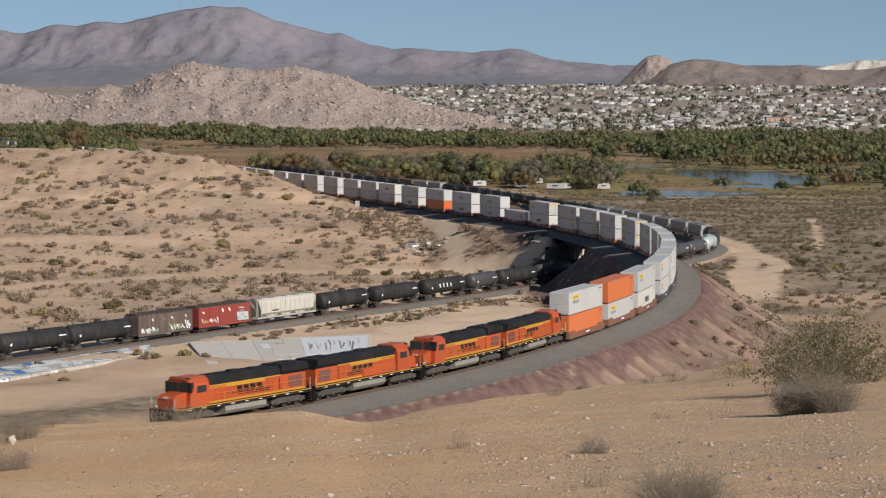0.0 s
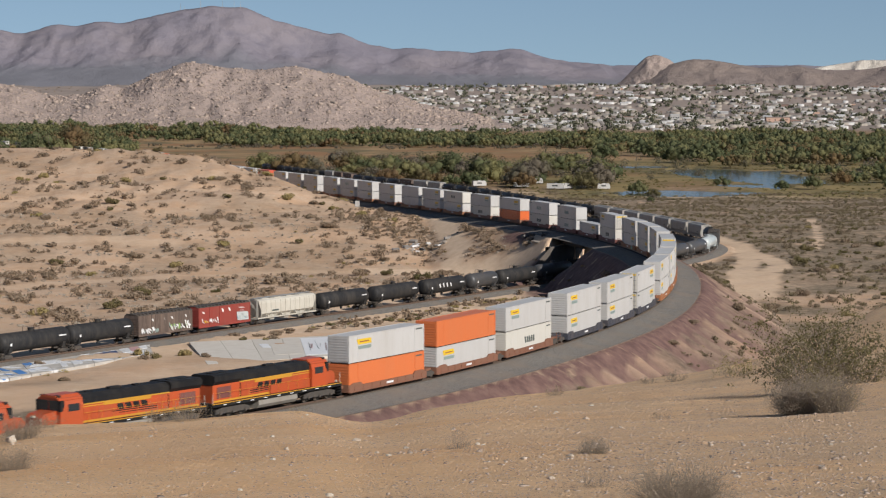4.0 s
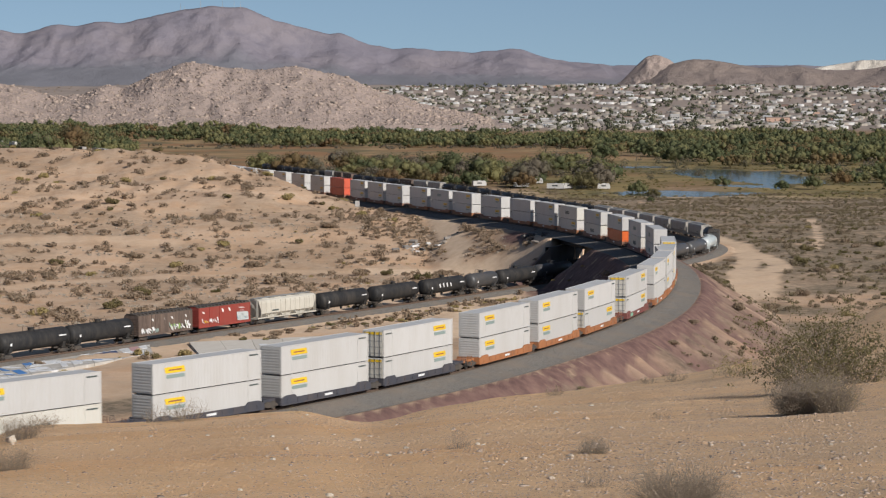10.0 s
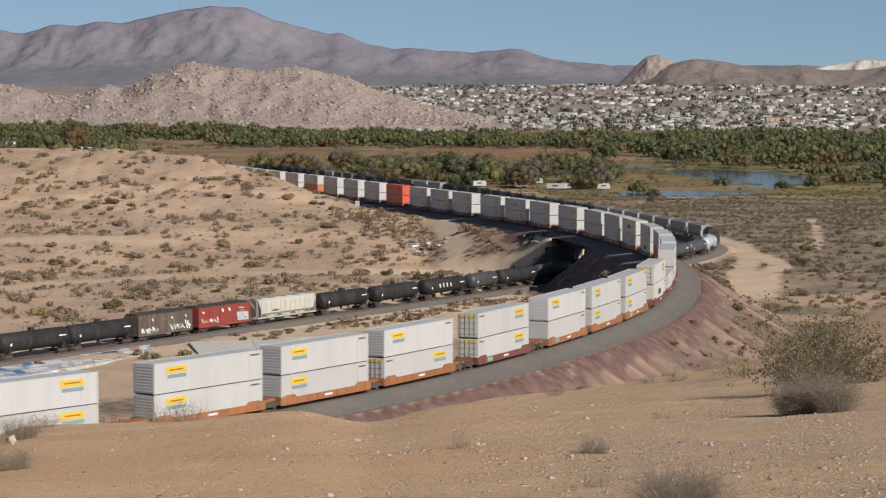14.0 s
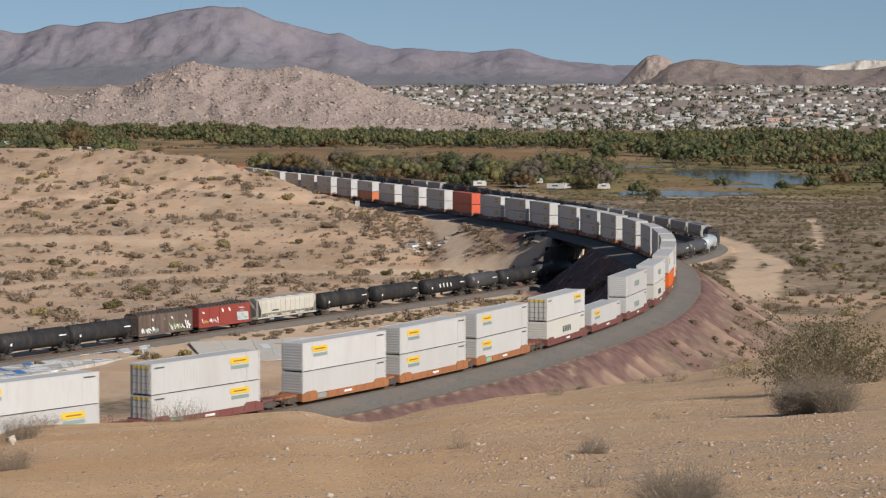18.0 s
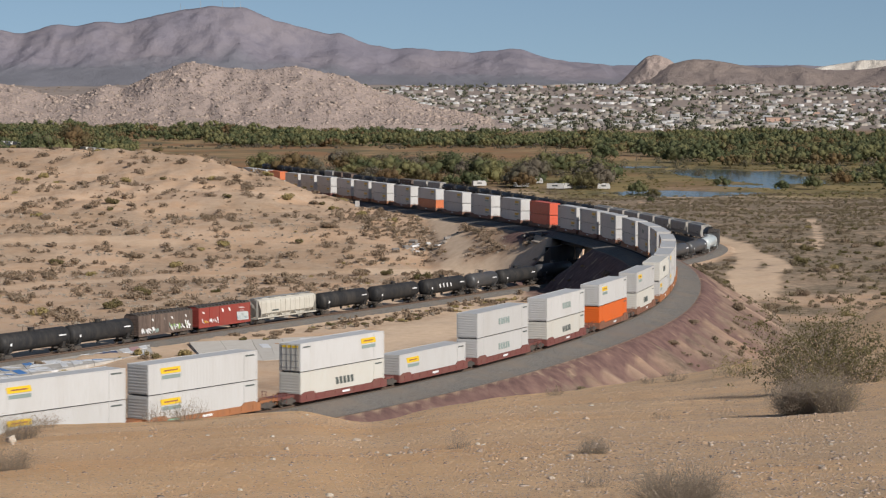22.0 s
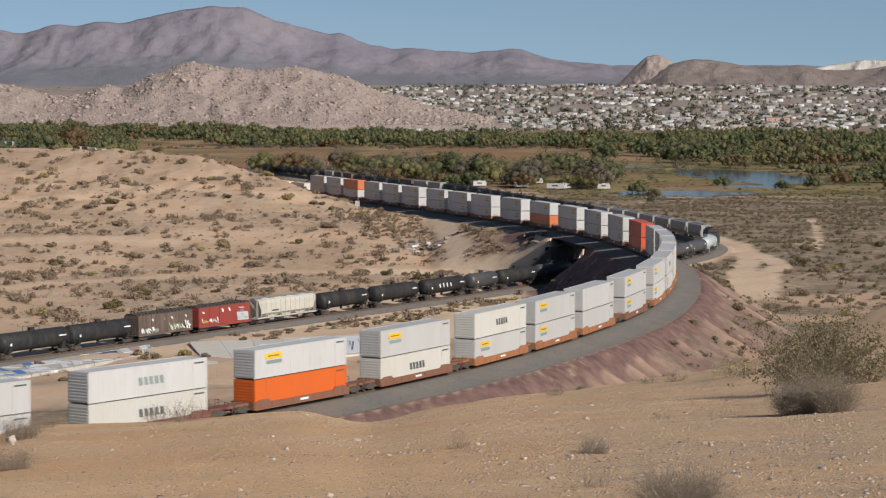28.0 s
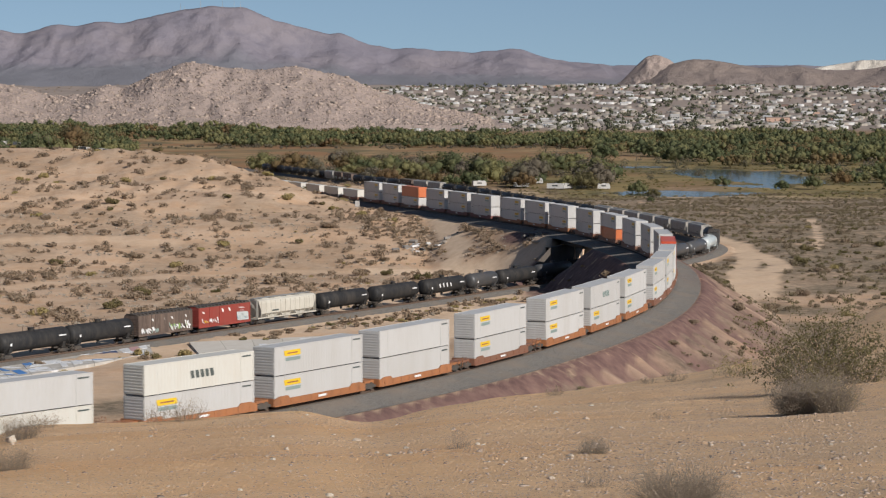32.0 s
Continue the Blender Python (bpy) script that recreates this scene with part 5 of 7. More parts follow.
def hopper_car(label, mat, length=18.3):
    top = empty("covered_hopper")
    tagged(top, label, "hopper car", "cars of the standing train")
    h, w = length / 2 - 0.7, 1.52
    bm = bmesh.new()
    sec = [(-w, 1.9), (-w, 3.75), (-w * 0.9, 4.25), (-w * 0.55, 4.5), (w * 0.55, 4.5), (w * 0.9, 4.25), (w, 3.75), (w, 1.9), (w * 0.5, 1.2), (-w * 0.5, 1.2)]
    add_prism(bm, sec, -h + 1.5, h - 1.5)
    for sx in (-1, 1):
        lo = [bm.verts.new((sx * (h - 1.5), a, b)) for a, b in sec]
        hi = [bm.verts.new((sx * (h - (0.35 if b > 3 else 1.5 if b < 1.5 else 1.2)), a, b)) for a, b in sec]
        fs = [bm.faces.new(hi)]
        for i in range(len(sec)):
            k = (i + 1) % len(sec)
            fs.append(bm.faces.new((lo[i], lo[k], hi[k], hi[i])))
        bmesh.ops.recalc_face_normals(bm, faces=fs)
    part("body", bm, mat, top)
    for i in range(3):
        x = -4.6 + i * 4.6
        part("bay", prism([(x - 2.0, 1.95), (x + 2.0, 1.95), (x + 0.6, 0.62), (x - 0.6, 0.62)], -1.1, 1.1, "y"), mat, top)
    part("roof_walk", boxed(-h + 0.3, h - 0.3, -0.42, 0.42, 4.62, 4.7), M["steel"], top, "grey roof walkway grating")
    for i in range(4):
        part("roof_hatch", boxed(-6.6 + i * 4.0, -4.4 + i * 4.0, 0.5, 0.95, 4.45, 4.6), mat, top)
    for sy in (-1, 1):
        part("side_sill", boxed(-h, h, sy * (w - 0.1) - 0.06, sy * (w - 0.1) + 0.06, 1.0, 1.25), mat, top)
        for i in range(12):
            x = -h + 1.0 + i * (2 * h - 2.0) / 11
            part("side_post", boxed(x - 0.045, x + 0.045, sy * w - 0.03, sy * w + 0.05, 1.3, 4.1), mat, top)
        part("stencil_bar", boxed(3.0, 5.2, sy * (w + 0.06) - 0.012, sy * (w + 0.06) + 0.012, 2.2, 2.45), M["ink"], top, "dark stencilling as a bar")
    for sx in (-1, 1):
        part("end_cage", boxed(sx * (h - 0.05) - 0.04, sx * (h - 0.05) + 0.04, -1.3, 1.3, 0.95, 1.25), mat, top)
        for sy in (-1, 1):
            part("ladder", boxed(sx * (h - 0.1) - 0.03, sx * (h - 0.1) + 0.03, sy * 1.2 - 0.22, sy * 1.2 + 0.22, 1.0, 4.4), mat, top)
        truck_parts(top, sx * (h - 1.6))
        part("coupler", boxed(min(sx * h, sx * length / 2), max(sx * h, sx * length / 2), -0.14, 0.14, 0.72, 1.0), M["truck"], top)
    return top


def place_lower(ob, s):
    ob.matrix_basis = on_lower(s)


def scrawl(seed, x0, x1, z0, z1, n, mats):
    """Plain slanted strokes in place of sprayed writing."""
    r = random.Random(seed)
    out = []
    for i in range(n):
        x, z = x0 + (x1 - x0) * (i + r.random() * 0.6) / n, r.uniform(z0, z0 + (z1 - z0) * 0.4)
        out.append((x, x + r.uniform(0.12, 0.42), z, min(z1, z + r.uniform(0.3, 1.0)), r.choice(mats)))
    return tuple(out)


STANDING = {
    "t": lambda: tank_car("glossy black cylindrical tank car, dusty below", M["tank"]),
    "w": lambda: tank_car("black tank car with white sprayed strokes", M["tank"], 17.6, M["spray_white"]),
    "k": lambda: tank_car("short dark grey tank car", M["tankgrey"], 12.6),
    "g": lambda: tank_car("dark grey tank car", M["tankgrey"]),
    "v": lambda: tank_car("white tank car with a clean shell", M["tankwhite"]),
    "b": lambda: boxcar("rusty brown ribbed boxcar covered in faded graffiti", M["boxbrown"], 14, 16.9, scrawl(11, 2.0, 7.0, 1.15, 2.3, 20, ("spray_white", "spray_white", "greyink")) + scrawl(12, -7.3, -1.0, 1.15, 3.0, 34, ("spray_white", "spray_green", "spray_white", "greyink", "spray_white", "lblack")) + scrawl(13, -6.5, 6.5, 3.0, 3.7, 4, ("spray_white", "roof_grey"))),
    "r": lambda: boxcar("bright red boxcar with white lettering and a sprayed tag", M["boxred"], 6, 17.3, ((-7.3, -3.8, 1.3, 2.9, "tankwhite"),) + scrawl(14, -7.2, -3.9, 1.35, 2.75, 14, ("greyink", "BLUETAG", "spray_white", "greyink")) + scrawl(15, 1.6, 7.0, 1.3, 2.5, 13, ("spray_white", "spray_white", "yellow")) + ((6.2, 6.8, 3.3, 3.7, "spray_white"), (0.4, 0.9, 3.2, 3.9, "spray_white"), (-1.7, -1.2, 3.2, 3.9, "spray_white"), (-6.0, -4.4, 3.5, 3.75, "spray_white"), (-6.0, -4.6, 3.0, 3.2, "spray_white"))),
    "e": lambda: boxcar("dark green boxcar with a pale end", M["tankgrey"], 10, 17.3),
    "h": lambda: hopper_car("cream covered hopper car streaked with dust", M["hopper"], 20.6),
    "d": lambda: hopper_car("weathered grey-brown covered hopper car", M["hoppergrey"]),
}


def build_standing_train():
    cars = [(260.5, "t"), (278.5, "g"), (296.0, "t"), (312.8, "t"), (329.6, "b"), (347.2, "r"), (367.2, "h"), (387.6, "t"), (406.6, "t"), (426.0, "w"), (442.8, "k"), (458.6, "t"), (477.4, "g"), (496.0, "t"),
            (515.0, "t"), (534.0, "t"), (553.0, "g"), (572.0, "g"), (591.0, "v"), (611.0, "e"), (631.0, "t")]
    s = 651.0
    for k in "ddddddd" + "tttttttttttt" + "dd" + "bt" + "tttbbd" + "tttttttt":
        cars.append((s, k))
        s += 19.0
    for s, k in cars:
        place_lower(fresh(STANDING[k], ("standing", k)), s)


build_standing_train()


# ---- the flyover ----
def build_bridge():
    top = empty("rail_bridge")
    tagged(top, "short concrete and steel rail bridge over the lower track", "bridge")
    ss = np.arange(BRIDGE_S - 14.0, BRIDGE_S + 14.1, 2.0)
    deck = sweep("deck", upper, ss, [(-3.4, -1.12), (-3.4, -0.6), (-3.1, -0.6), (-3.1, -1.02), (3.1, -1.02), (3.1, -0.6), (3.4, -0.6), (3.4, -1.12)], 0.0, M["shadeconcrete"], True)
    part("deck", deck, None, top)
    for o in (-2.9, -1.1, 1.1, 2.9):
        g = sweep("girder", upper, ss, [(o - 0.25, -2.5), (o - 0.25, -1.13), (o + 0.25, -1.13), (o + 0.25, -2.5)], 0.0, M["truck"], True)
        part("girder", g, None, top)
    ls = np.arange(BRIDGE_L - 9.0, BRIDGE_L + 9.1, 3.0)
    for sg in (-1, 1):
        w = 6.3 if sg > 0 else 3.3
        a = sweep("abutment", lower, ls, [(sg * w, -1.2), (sg * w, 7.15), (sg * (w + 1.2), 7.15), (sg * (w + 1.2), -1.2)], LOW_Z, M["shadeconcrete"], True)
        part("abutment", a, None, top)
        for e in (-1, 1):
            x0, y0, t = lower(BRIDGE_L + e * 9.0, sg * (w + 0.1))
            dx, dy = math.cos(t) * e * 0.75 + math.sin(t) * sg * 0.66, math.sin(t) * e * 0.75 - math.cos(t) * sg * 0.66
            nx, ny = -dy * 0.5, dx * 0.5
            bm = bmesh.new()
            lo = LOW_Z - 1.2
            q = [(x0, y0, LOW_Z + 7.1), (x0 + dx * 5, y0 + dy * 5, LOW_Z + 2.2), (x0 + dx * 5, y0 + dy * 5, lo), (x0, y0, lo)]
            f = [bm.verts.new(v) for v in q]
            b = [bm.verts.new((v[0] + nx, v[1] + ny, v[2])) for v in q]
            fs = [bm.faces.new(f), bm.faces.new(b[::-1])] + [bm.faces.new((f[i], b[i], b[(i + 1) % 4], f[(i + 1) % 4])) for i in range(4)]
            bmesh.ops.recalc_face_normals(bm, faces=fs)
            part("wing_wall", bm, M["shadeconcrete"], top)


build_bridge()


# ---- painted concrete aprons between the tracks ----
def apron(label, a, b, c, d, n, patches, slab_mat):
    """A bank of n slabs between the upper edge a-b and the lower edge d-c (x, y pairs)."""
    top = empty("concrete_apron")
    tagged(top, label, "concrete bank")
    a, b, c, d = (np.array(v, float) for v in (a, b, c, d))

    def plan(u, v):
        return (a * (1 - u) + b * u) * (1 - v) + (d * (1 - u) + c * u) * v

    grid = np.array([plan(u, v) for u in np.linspace(0, 1, 12) for v in np.linspace(0, 1, 7)])
    basis = np.column_stack([grid, np.ones(len(grid))])
    gz = ground_z(grid[:, 0], grid[:, 1])
    tilt = np.linalg.lstsq(basis, gz, rcond=None)[0]
    lift = np.quantile(gz - basis @ tilt, 0.85) + 0.04

    def spot(u, v, up):
        p = plan(u, v)
        return (*p, float(tilt[0] * p[0] + tilt[1] * p[1] + tilt[2]) + lift + up)

    for i in range(n):
        u0, u1 = i / n + 0.001, (i + 1) / n - 0.001
        bm = bmesh.new()
        fs = []
        v0, v1 = 0.0, 1.0
        t = [bm.verts.new(spot(u, v, 0.0)) for u, v in ((u0, v0), (u1, v0), (u1, v1), (u0, v1))]
        g = [bm.verts.new(spot(u, v, -1.3)) for u, v in ((u0, v0), (u1, v0), (u1, v1), (u0, v1))]
        fs += [bm.faces.new(t), bm.faces.new(g[::-1])] + [bm.faces.new((t[k], g[k], g[(k + 1) % 4], t[(k + 1) % 4])) for k in range(4)]
        bmesh.ops.remove_doubles(bm, verts=bm.verts, dist=0.001)
        fs = bm.faces
        bmesh.ops.recalc_face_normals(bm, faces=fs)
        part("slab", bm, slab_mat, top)
    for u, v, du, dv, lean, mat in patches:
        bm = bmesh.new()
        q = [(u, v), (u + du, v + 0.02), (u + du + lean, v + dv), (u + lean, v + dv - 0.03)]
        t = [bm.verts.new(spot(p, w, 0.03)) for p, w in q]
        g = [bm.verts.new(spot(p, w, -0.1)) for p, w in q]
        fs = [bm.faces.new(t), bm.faces.new(g[::-1])] + [bm.faces.new((t[k], g[k], g[(k + 1) % 4], t[(k + 1) % 4])) for k in range(4)]
        bmesh.ops.recalc_face_normals(bm, faces=fs)
        part("paint_patch", bm, mat, top, "sprayed paint in a plain shape")


BLUE = paint("blue_spray_paint", (0.06, 0.20, 0.48), amount=0.2, rough=0.6)
NAVY = paint("navy_spray_paint", (0.03, 0.06, 0.15), amount=0.2, rough=0.6)
PINK = paint("pink_spray_paint", (0.50, 0.30, 0.30), amount=0.2, rough=0.6)
W_ = M["spray_white"]
GREY = paint("grey_spray_paint", (0.28, 0.26, 0.30), amount=0.3, rough=0.7)
FADED = paint("faded_white_paint", (0.54, 0.50, 0.44), dirt=(0.40, 0.34, 0.28), amount=0.6, rough=0.8, scale=0.8)
apron("sloping concrete bank painted with white and blue graffiti", (-75.0, 362.0), (-50.5, 409.5), (-46.8, 386.0), (-68.5, 341.0), 9,
      ((0.32, 0.05, 0.04, 0.35, 0.02, BLUE), (0.38, 0.3, 0.12, 0.25, -0.03, W_), (0.26, 0.55, 0.04, 0.35, 0.02, BLUE), (0.2, 0.25, 0.025, 0.3, 0.03, BLUE), (0.12, 0.3, 0.012, 0.4, 0.02, M["ink"]),
       (0.70, 0.35, 0.11, 0.4, 0.01, NAVY), (0.82, 0.05, 0.05, 0.6, 0.02, W_), (0.88, 0.1, 0.05, 0.55, 0.01, PINK), (0.94, 0.1, 0.04, 0.5, 0.0, W_), (0.5, 0.6, 0.03, 0.3, 0.0, W_), (0.56, 0.62, 0.05, 0.25, 0.0, W_), (0.62, 0.1, 0.05, 0.2, 0.0, W_), (0.05, 0.6, 0.05, 0.2, 0.02, BLUE)), M["graffiti"])
apron("flat concrete bank with faded white lettering patches", (-43.0, 405.0), (-12.5, 418.0), (-11.8, 386.0), (-36.5, 371.0), 6,
      ((0.36, 0.25, 0.05, 0.22, 0.01, W_), (0.42, 0.32, 0.16, 0.5, 0.0, FADED), (0.60, 0.06, 0.38, 0.86, 0.0, W_)) + tuple((0.635 + 0.022 * i + 0.008 * math.sin(i * 5.1), 0.30 + 0.08 * math.sin(i * 2.3), 0.007 + 0.004 * math.sin(i * 1.7), 0.34 + 0.1 * math.cos(i * 3.1), 0.012 * math.sin(i * 4.0), (GREY, PINK, M["greyink"])[i % 3]) for i in range(14)), FADED)


# ---- trackside things ----
def cabinet(x, y, w, h, label, mat):
    z = float(ground_z(x, y)[0])
    top = empty("trackside_cabinet", Matrix.Translation((x, y, z)))
    tagged(top, label, "cabinet")
    part("body", boxed(-w / 2, w / 2, -0.4, 0.4, 0.15, h, 0.03), mat, top)
    part("plinth", boxed(-w / 2 - 0.1, w / 2 + 0.1, -0.5, 0.5, -0.3, 0.16), M["concrete"], top)
    part("lid", boxed(-w / 2 - 0.06, w / 2 + 0.06, -0.46, 0.46, h, h + 0.08), mat, top)


cabinet(-25.2, 706.0, 1.3, 1.7, "small white trackside signal cabinet on a plinth", M["housewhite"])


def mast(x, y, h, label):
    z = float(ground_z(x, y)[0])
    top = empty("signal_mast", Matrix.Translation((x, y, z)))
    tagged(top, label, "mast")
    part("pole", cyl((0, 0, -0.4), (0, 0, h), 0.09, 8, 0.06), M["steel"], top)
    part("head", boxed(-0.25, 0.25, -0.12, 0.12, h - 0.9, h, 0.03), M["lblack"], top)


mast(-80.0, 905.0, 8.5, "thin grey signal mast beside the track")


def rubble(name, label, cat, cx, cy, rx, ry, n, size, mats, seed):
    r = random.Random(seed)
    for i in range(n):
        x, y = cx + r.gauss(0, rx), cy + r.gauss(0, ry)
        s = size * r.uniform(0.5, 1.4)
        bm = boxed(-s, s, -s * r.uniform(0.3, 0.8), s * 0.6, -0.1, s * r.uniform(0.25, 0.7), 0.08 * s)
        for v in bm.verts:
            v.co += Vector((r.uniform(-1, 1), r.uniform(-1, 1), r.uniform(-0.5, 1))) * 0.12 * s
        ob = part(name, bm, mats[i % len(mats)])
        ob.matrix_basis = Matrix.Translation((x, y, float(ground_z(x, y)[0]))) @ Matrix.Rotation(r.uniform(0, 3.1), 4, "Z") @ Matrix.Rotation(r.uniform(-0.25, 0.25), 4, "X")
        tagged(ob, label, cat, cat + " pile")


rubble("dumped_scrap", "dumped pale scrap and broken boards on the sand", "scrap", -4.0, 606, 3.6, 4.0, 24, 0.75, [M["housewhite"], M["roof_grey"], M["spray_white"], M["lblack"], M["stucco"]], 3)
rubble("concrete_chunk", "broken grey concrete chunk by the bridge", "rubble", 23.5, 566, 2.6, 5, 16, 0.8, [M["concrete"], M["tankgrey"], M["truck"]], 4)


# ---- shrubs, stones, trees ----
def leaf_cloud(rng, blobs, n, size, flat=0.55):
    """Small tilted leaf quads spread through blobs (x, y, z, radius, weight)."""
    w = np.array([b[4] for b in blobs], float)
    pick = rng.choice(len(blobs), n, p=w / w.sum())
    B = np.array([b[:4] for b in blobs])[pick]
    d = rng.normal(size=(n, 3))
    d /= np.linalg.norm(d, axis=1)[:, None]
    rr = B[:, 3:4] * rng.uniform(0.25, 1.0, (n, 1)) ** 0.5
    c = B[:, :3] + d * rr * np.array([1, 1, 0.8])
    face = d + rng.normal(size=(n, 3)) * 0.9 + np.array([0, 0, 0.3])
    a = np.cross(rng.normal(size=(n, 3)), face)
    a /= np.linalg.norm(a, axis=1)[:, None] + 1e-6
    b = np.cross(face, a)
    b /= np.linalg.norm(b, axis=1)[:, None] + 1e-6
    s = (size * rng.uniform(0.5, 1.3, n))[:, None]
    V = np.stack([c - a * s - b * s * flat * 0.6, c + a * s * 0.2 - b * s * flat, c + a * s + b * s * flat * 0.3, c - a * s * 0.3 + b * s * flat], 1)
    return V.reshape(-1, 3), np.arange(n * 4).reshape(-1, 4)


def stems(rng, n, height, spread, thick, forks=2, wobble=0.15, foot=0.06):
    """Bent three-sided stems that rise from one foot and fork. Returns quads and the tips."""
    V, F, tips = [], [], []

    def limb(p, d, length, r, level):
        pts = [p]
        k = 3
        for i in range(k):
            d = d + Vector(rng.normal(size=3) * wobble)
            d.normalize()
            pts.append(pts[-1] + d * length / k)
        for i in range(k):
            r0, r1 = r * (1 - 0.25 * i), r * (1 - 0.25 * (i + 1))
            base = len(V)
            ax = (pts[i + 1] - pts[i]).normalized()
            u = ax.orthogonal().normalized()
            v = ax.cross(u)
            for q, rad in ((pts[i], r0), (pts[i + 1], r1)):
                for a in (0, 2.094, 4.189):
                    V.append(tuple(q + (u * math.cos(a) + v * math.sin(a)) * rad))
            for a in range(3):
                F.append((base + a, base + (a + 1) % 3, base + 3 + (a + 1) % 3, base + 3 + a))
        tips.append(tuple(pts[-1]))
        if level > 0:
            for q in (pts[1], pts[2], pts[3]):
                nd = d + Vector(rng.normal(size=3) * 0.55)
                limb(q, nd.normalized(), length * 0.6, r * 0.5, level - 1)

    for i in range(n):
        a = rng.uniform(0, 6.28)
        lean = rng.uniform(0.1, 1.0) * spread
        d = Vector((math.cos(a) * lean, math.sin(a) * lean, 1.0)).normalized()
        q = foot * math.sqrt(rng.uniform(0.02, 1.0))
        limb(Vector((math.cos(a) * q, math.sin(a) * q, -0.05)), d, height * rng.uniform(0.45, 0.7), thick * rng.uniform(0.6, 1.1), forks)
    return np.array(V), np.array(F), np.array(tips)


def shrub(name, label, x, y, h, spread, n, leaves, leaf, leaf_mat, twig_mat, seed, forks=2, thick=0.02, cat="shrub", tuft=0.16, group=""):
    rng = np.random.RandomState(seed)
    top = empty(name, Matrix.Translation((x, y, float(ground_z(x, y)[0]))))
    tagged(top, label, cat, group)
    V, F, tips = stems(rng, n, h, spread, thick * h, forks, foot=h * (0.26 if h > 0.9 else 0.4))
    part("branchwork", np_mesh("branchwork", V, F, twig_mat), None, top)
    if leaves:
        bl = [(*t, tuft * h * rng.uniform(0.5, 1.2), 1.0) for t in tips if rng.rand() < 0.8]
        V, F = leaf_cloud(rng, bl, leaves, leaf)
        part("foliage", np_mesh("foliage", V, F, leaf_mat), None, top)
    return top


# the slope under the camera
shrub("creosote_bush", "large rounded creosote bush with olive leaf tufts and grey stems", 7.45, 47.8, 1.42, 1.25, 52, 6200, 0.0235, M["creosote"], M["twig"], 1, 2, 0.014, tuft=0.085)
shrub("creosote_bush", "upright leafy sprig of a creosote thicket", 7.35, 48.6, 1.75, 0.30, 12, 2000, 0.025, M["creosote"], M["twig"], 2, 2, 0.010, tuft=0.085)
shrub("creosote_bush", "upright dark olive sprig of a creosote thicket", 8.05, 48.9, 1.9, 0.22, 9, 2000, 0.025, M["creosote"], M["twig"], 43, 2, 0.010, tuft=0.08)
shrub("creosote_bush", "low spreading arm of a creosote thicket", 8.45, 48.0, 0.95, 1.5, 26, 2000, 0.024, M["creosote"], M["twig"], 41, 2, 0.012, tuft=0.09)
shrub("creosote_bush", "bare grey lower stems of a creosote thicket", 7.1, 47.2, 0.8, 1.6, 80, 900, 0.016, M["creosote"], M["twig"], 42, 2, 0.010, tuft=0.10)
shrub("dry_bush", "dense dead grey-brown bush at the foot of a creosote", 5.55, 37.3, 0.60, 0.75, 340, 2400, 0.009, M["twig"], M["twig"], 3, 2, 0.010, tuft=0.10)
shrub("dry_bush", "dry straw-coloured clump on sand", 6.0, 36.9, 0.66, 0.55, 230, 1600, 0.010, M["dryweed"], M["twig"], 4, 2, 0.010, tuft=0.10)
shrub("dry_bush", "rounded grey-brown dead bush", 1.74, 17.6, 0.42, 1.2, 330, 2600, 0.006, M["twig"], M["twig"], 5, 2, 0.010, tuft=0.14)
shrub("dry_bush", "small grey dead shrub on sand", 1.63, 25.9, 0.25, 0.7, 90, 400, 0.007, M["twig"], M["twig"], 6, 2, 0.014)
shrub("dry_bush", "low twiggy dead shrub", 1.30, 20.2, 0.22, 0.8, 40, 160, 0.006, M["sage"], M["twig"], 7, 2, 0.008)
shrub("dry_bush", "low twiggy dead shrub with fallen stems", 1.08, 20.2, 0.10, 2.6, 30, 100, 0.006, M["sage"], M["twig"], 8, 2, 0.010)
shrub("dry_bush", "flattened grey shrub on gravel", 3.5, 38.2, 0.20, 2.4, 44, 200, 0.014, M["sage"], M["twig"], 9, 2, 0.008)
shrub("dry_bush", "brown dry shrub at the crest", -7.17, 40.6, 0.46, 0.85, 150, 1500, 0.010, M["sage"], M["twig"], 10, 2, 0.008)
shrub("dry_bush", "grey rounded shrub beside a stone", -4.62, 25.7, 0.29, 0.95, 150, 1500, 0.007, M["sage"], M["twig"], 11, 2, 0.007)
shrub("dry_bush", "sparse dry weeds on the crest", -9.6, 57.6, 0.42, 1.0, 60, 400, 0.014, M["sage"], M["twig"], 12, 2, 0.008)
shrub("yellow_bush", "yellow-green rabbitbrush on the slope", 8.6, 70.5, 0.7, 1.2, 46, 900, 0.024, M["dryweed"], M["twig"], 13, 2, 0.007, tuft=0.14)
shrub("dry_bush", "small brown shrub near the crest", 3.3, 70.0, 0.35, 1.0, 24, 200, 0.016, M["sage"], M["twig"], 14, 2)
shrub("dry_bush", "small brown shrub near the crest", 6.6, 77.0, 0.4, 1.0, 24, 240, 0.018, M["sage"], M["twig"], 15, 2)
shrub("dry_bush", "small grey shrub near the crest", 7.4, 76.4, 0.5, 0.9, 24, 260, 0.018, M["sage"], M["twig"], 16, 2)
shrub("dry_bush", "faint dry weed on open sand", 0.21, 28.2, 0.27, 0.6, 18, 60, 0.008, M["sage"], M["twig"], 17, 2)
shrub("dry_weeds", "pale see-through dry weeds along the crest", -6.2, 57.8, 0.62, 1.3, 60, 300, 0.012, M["dryweed"], M["twig"], 18, 2, 0.010)
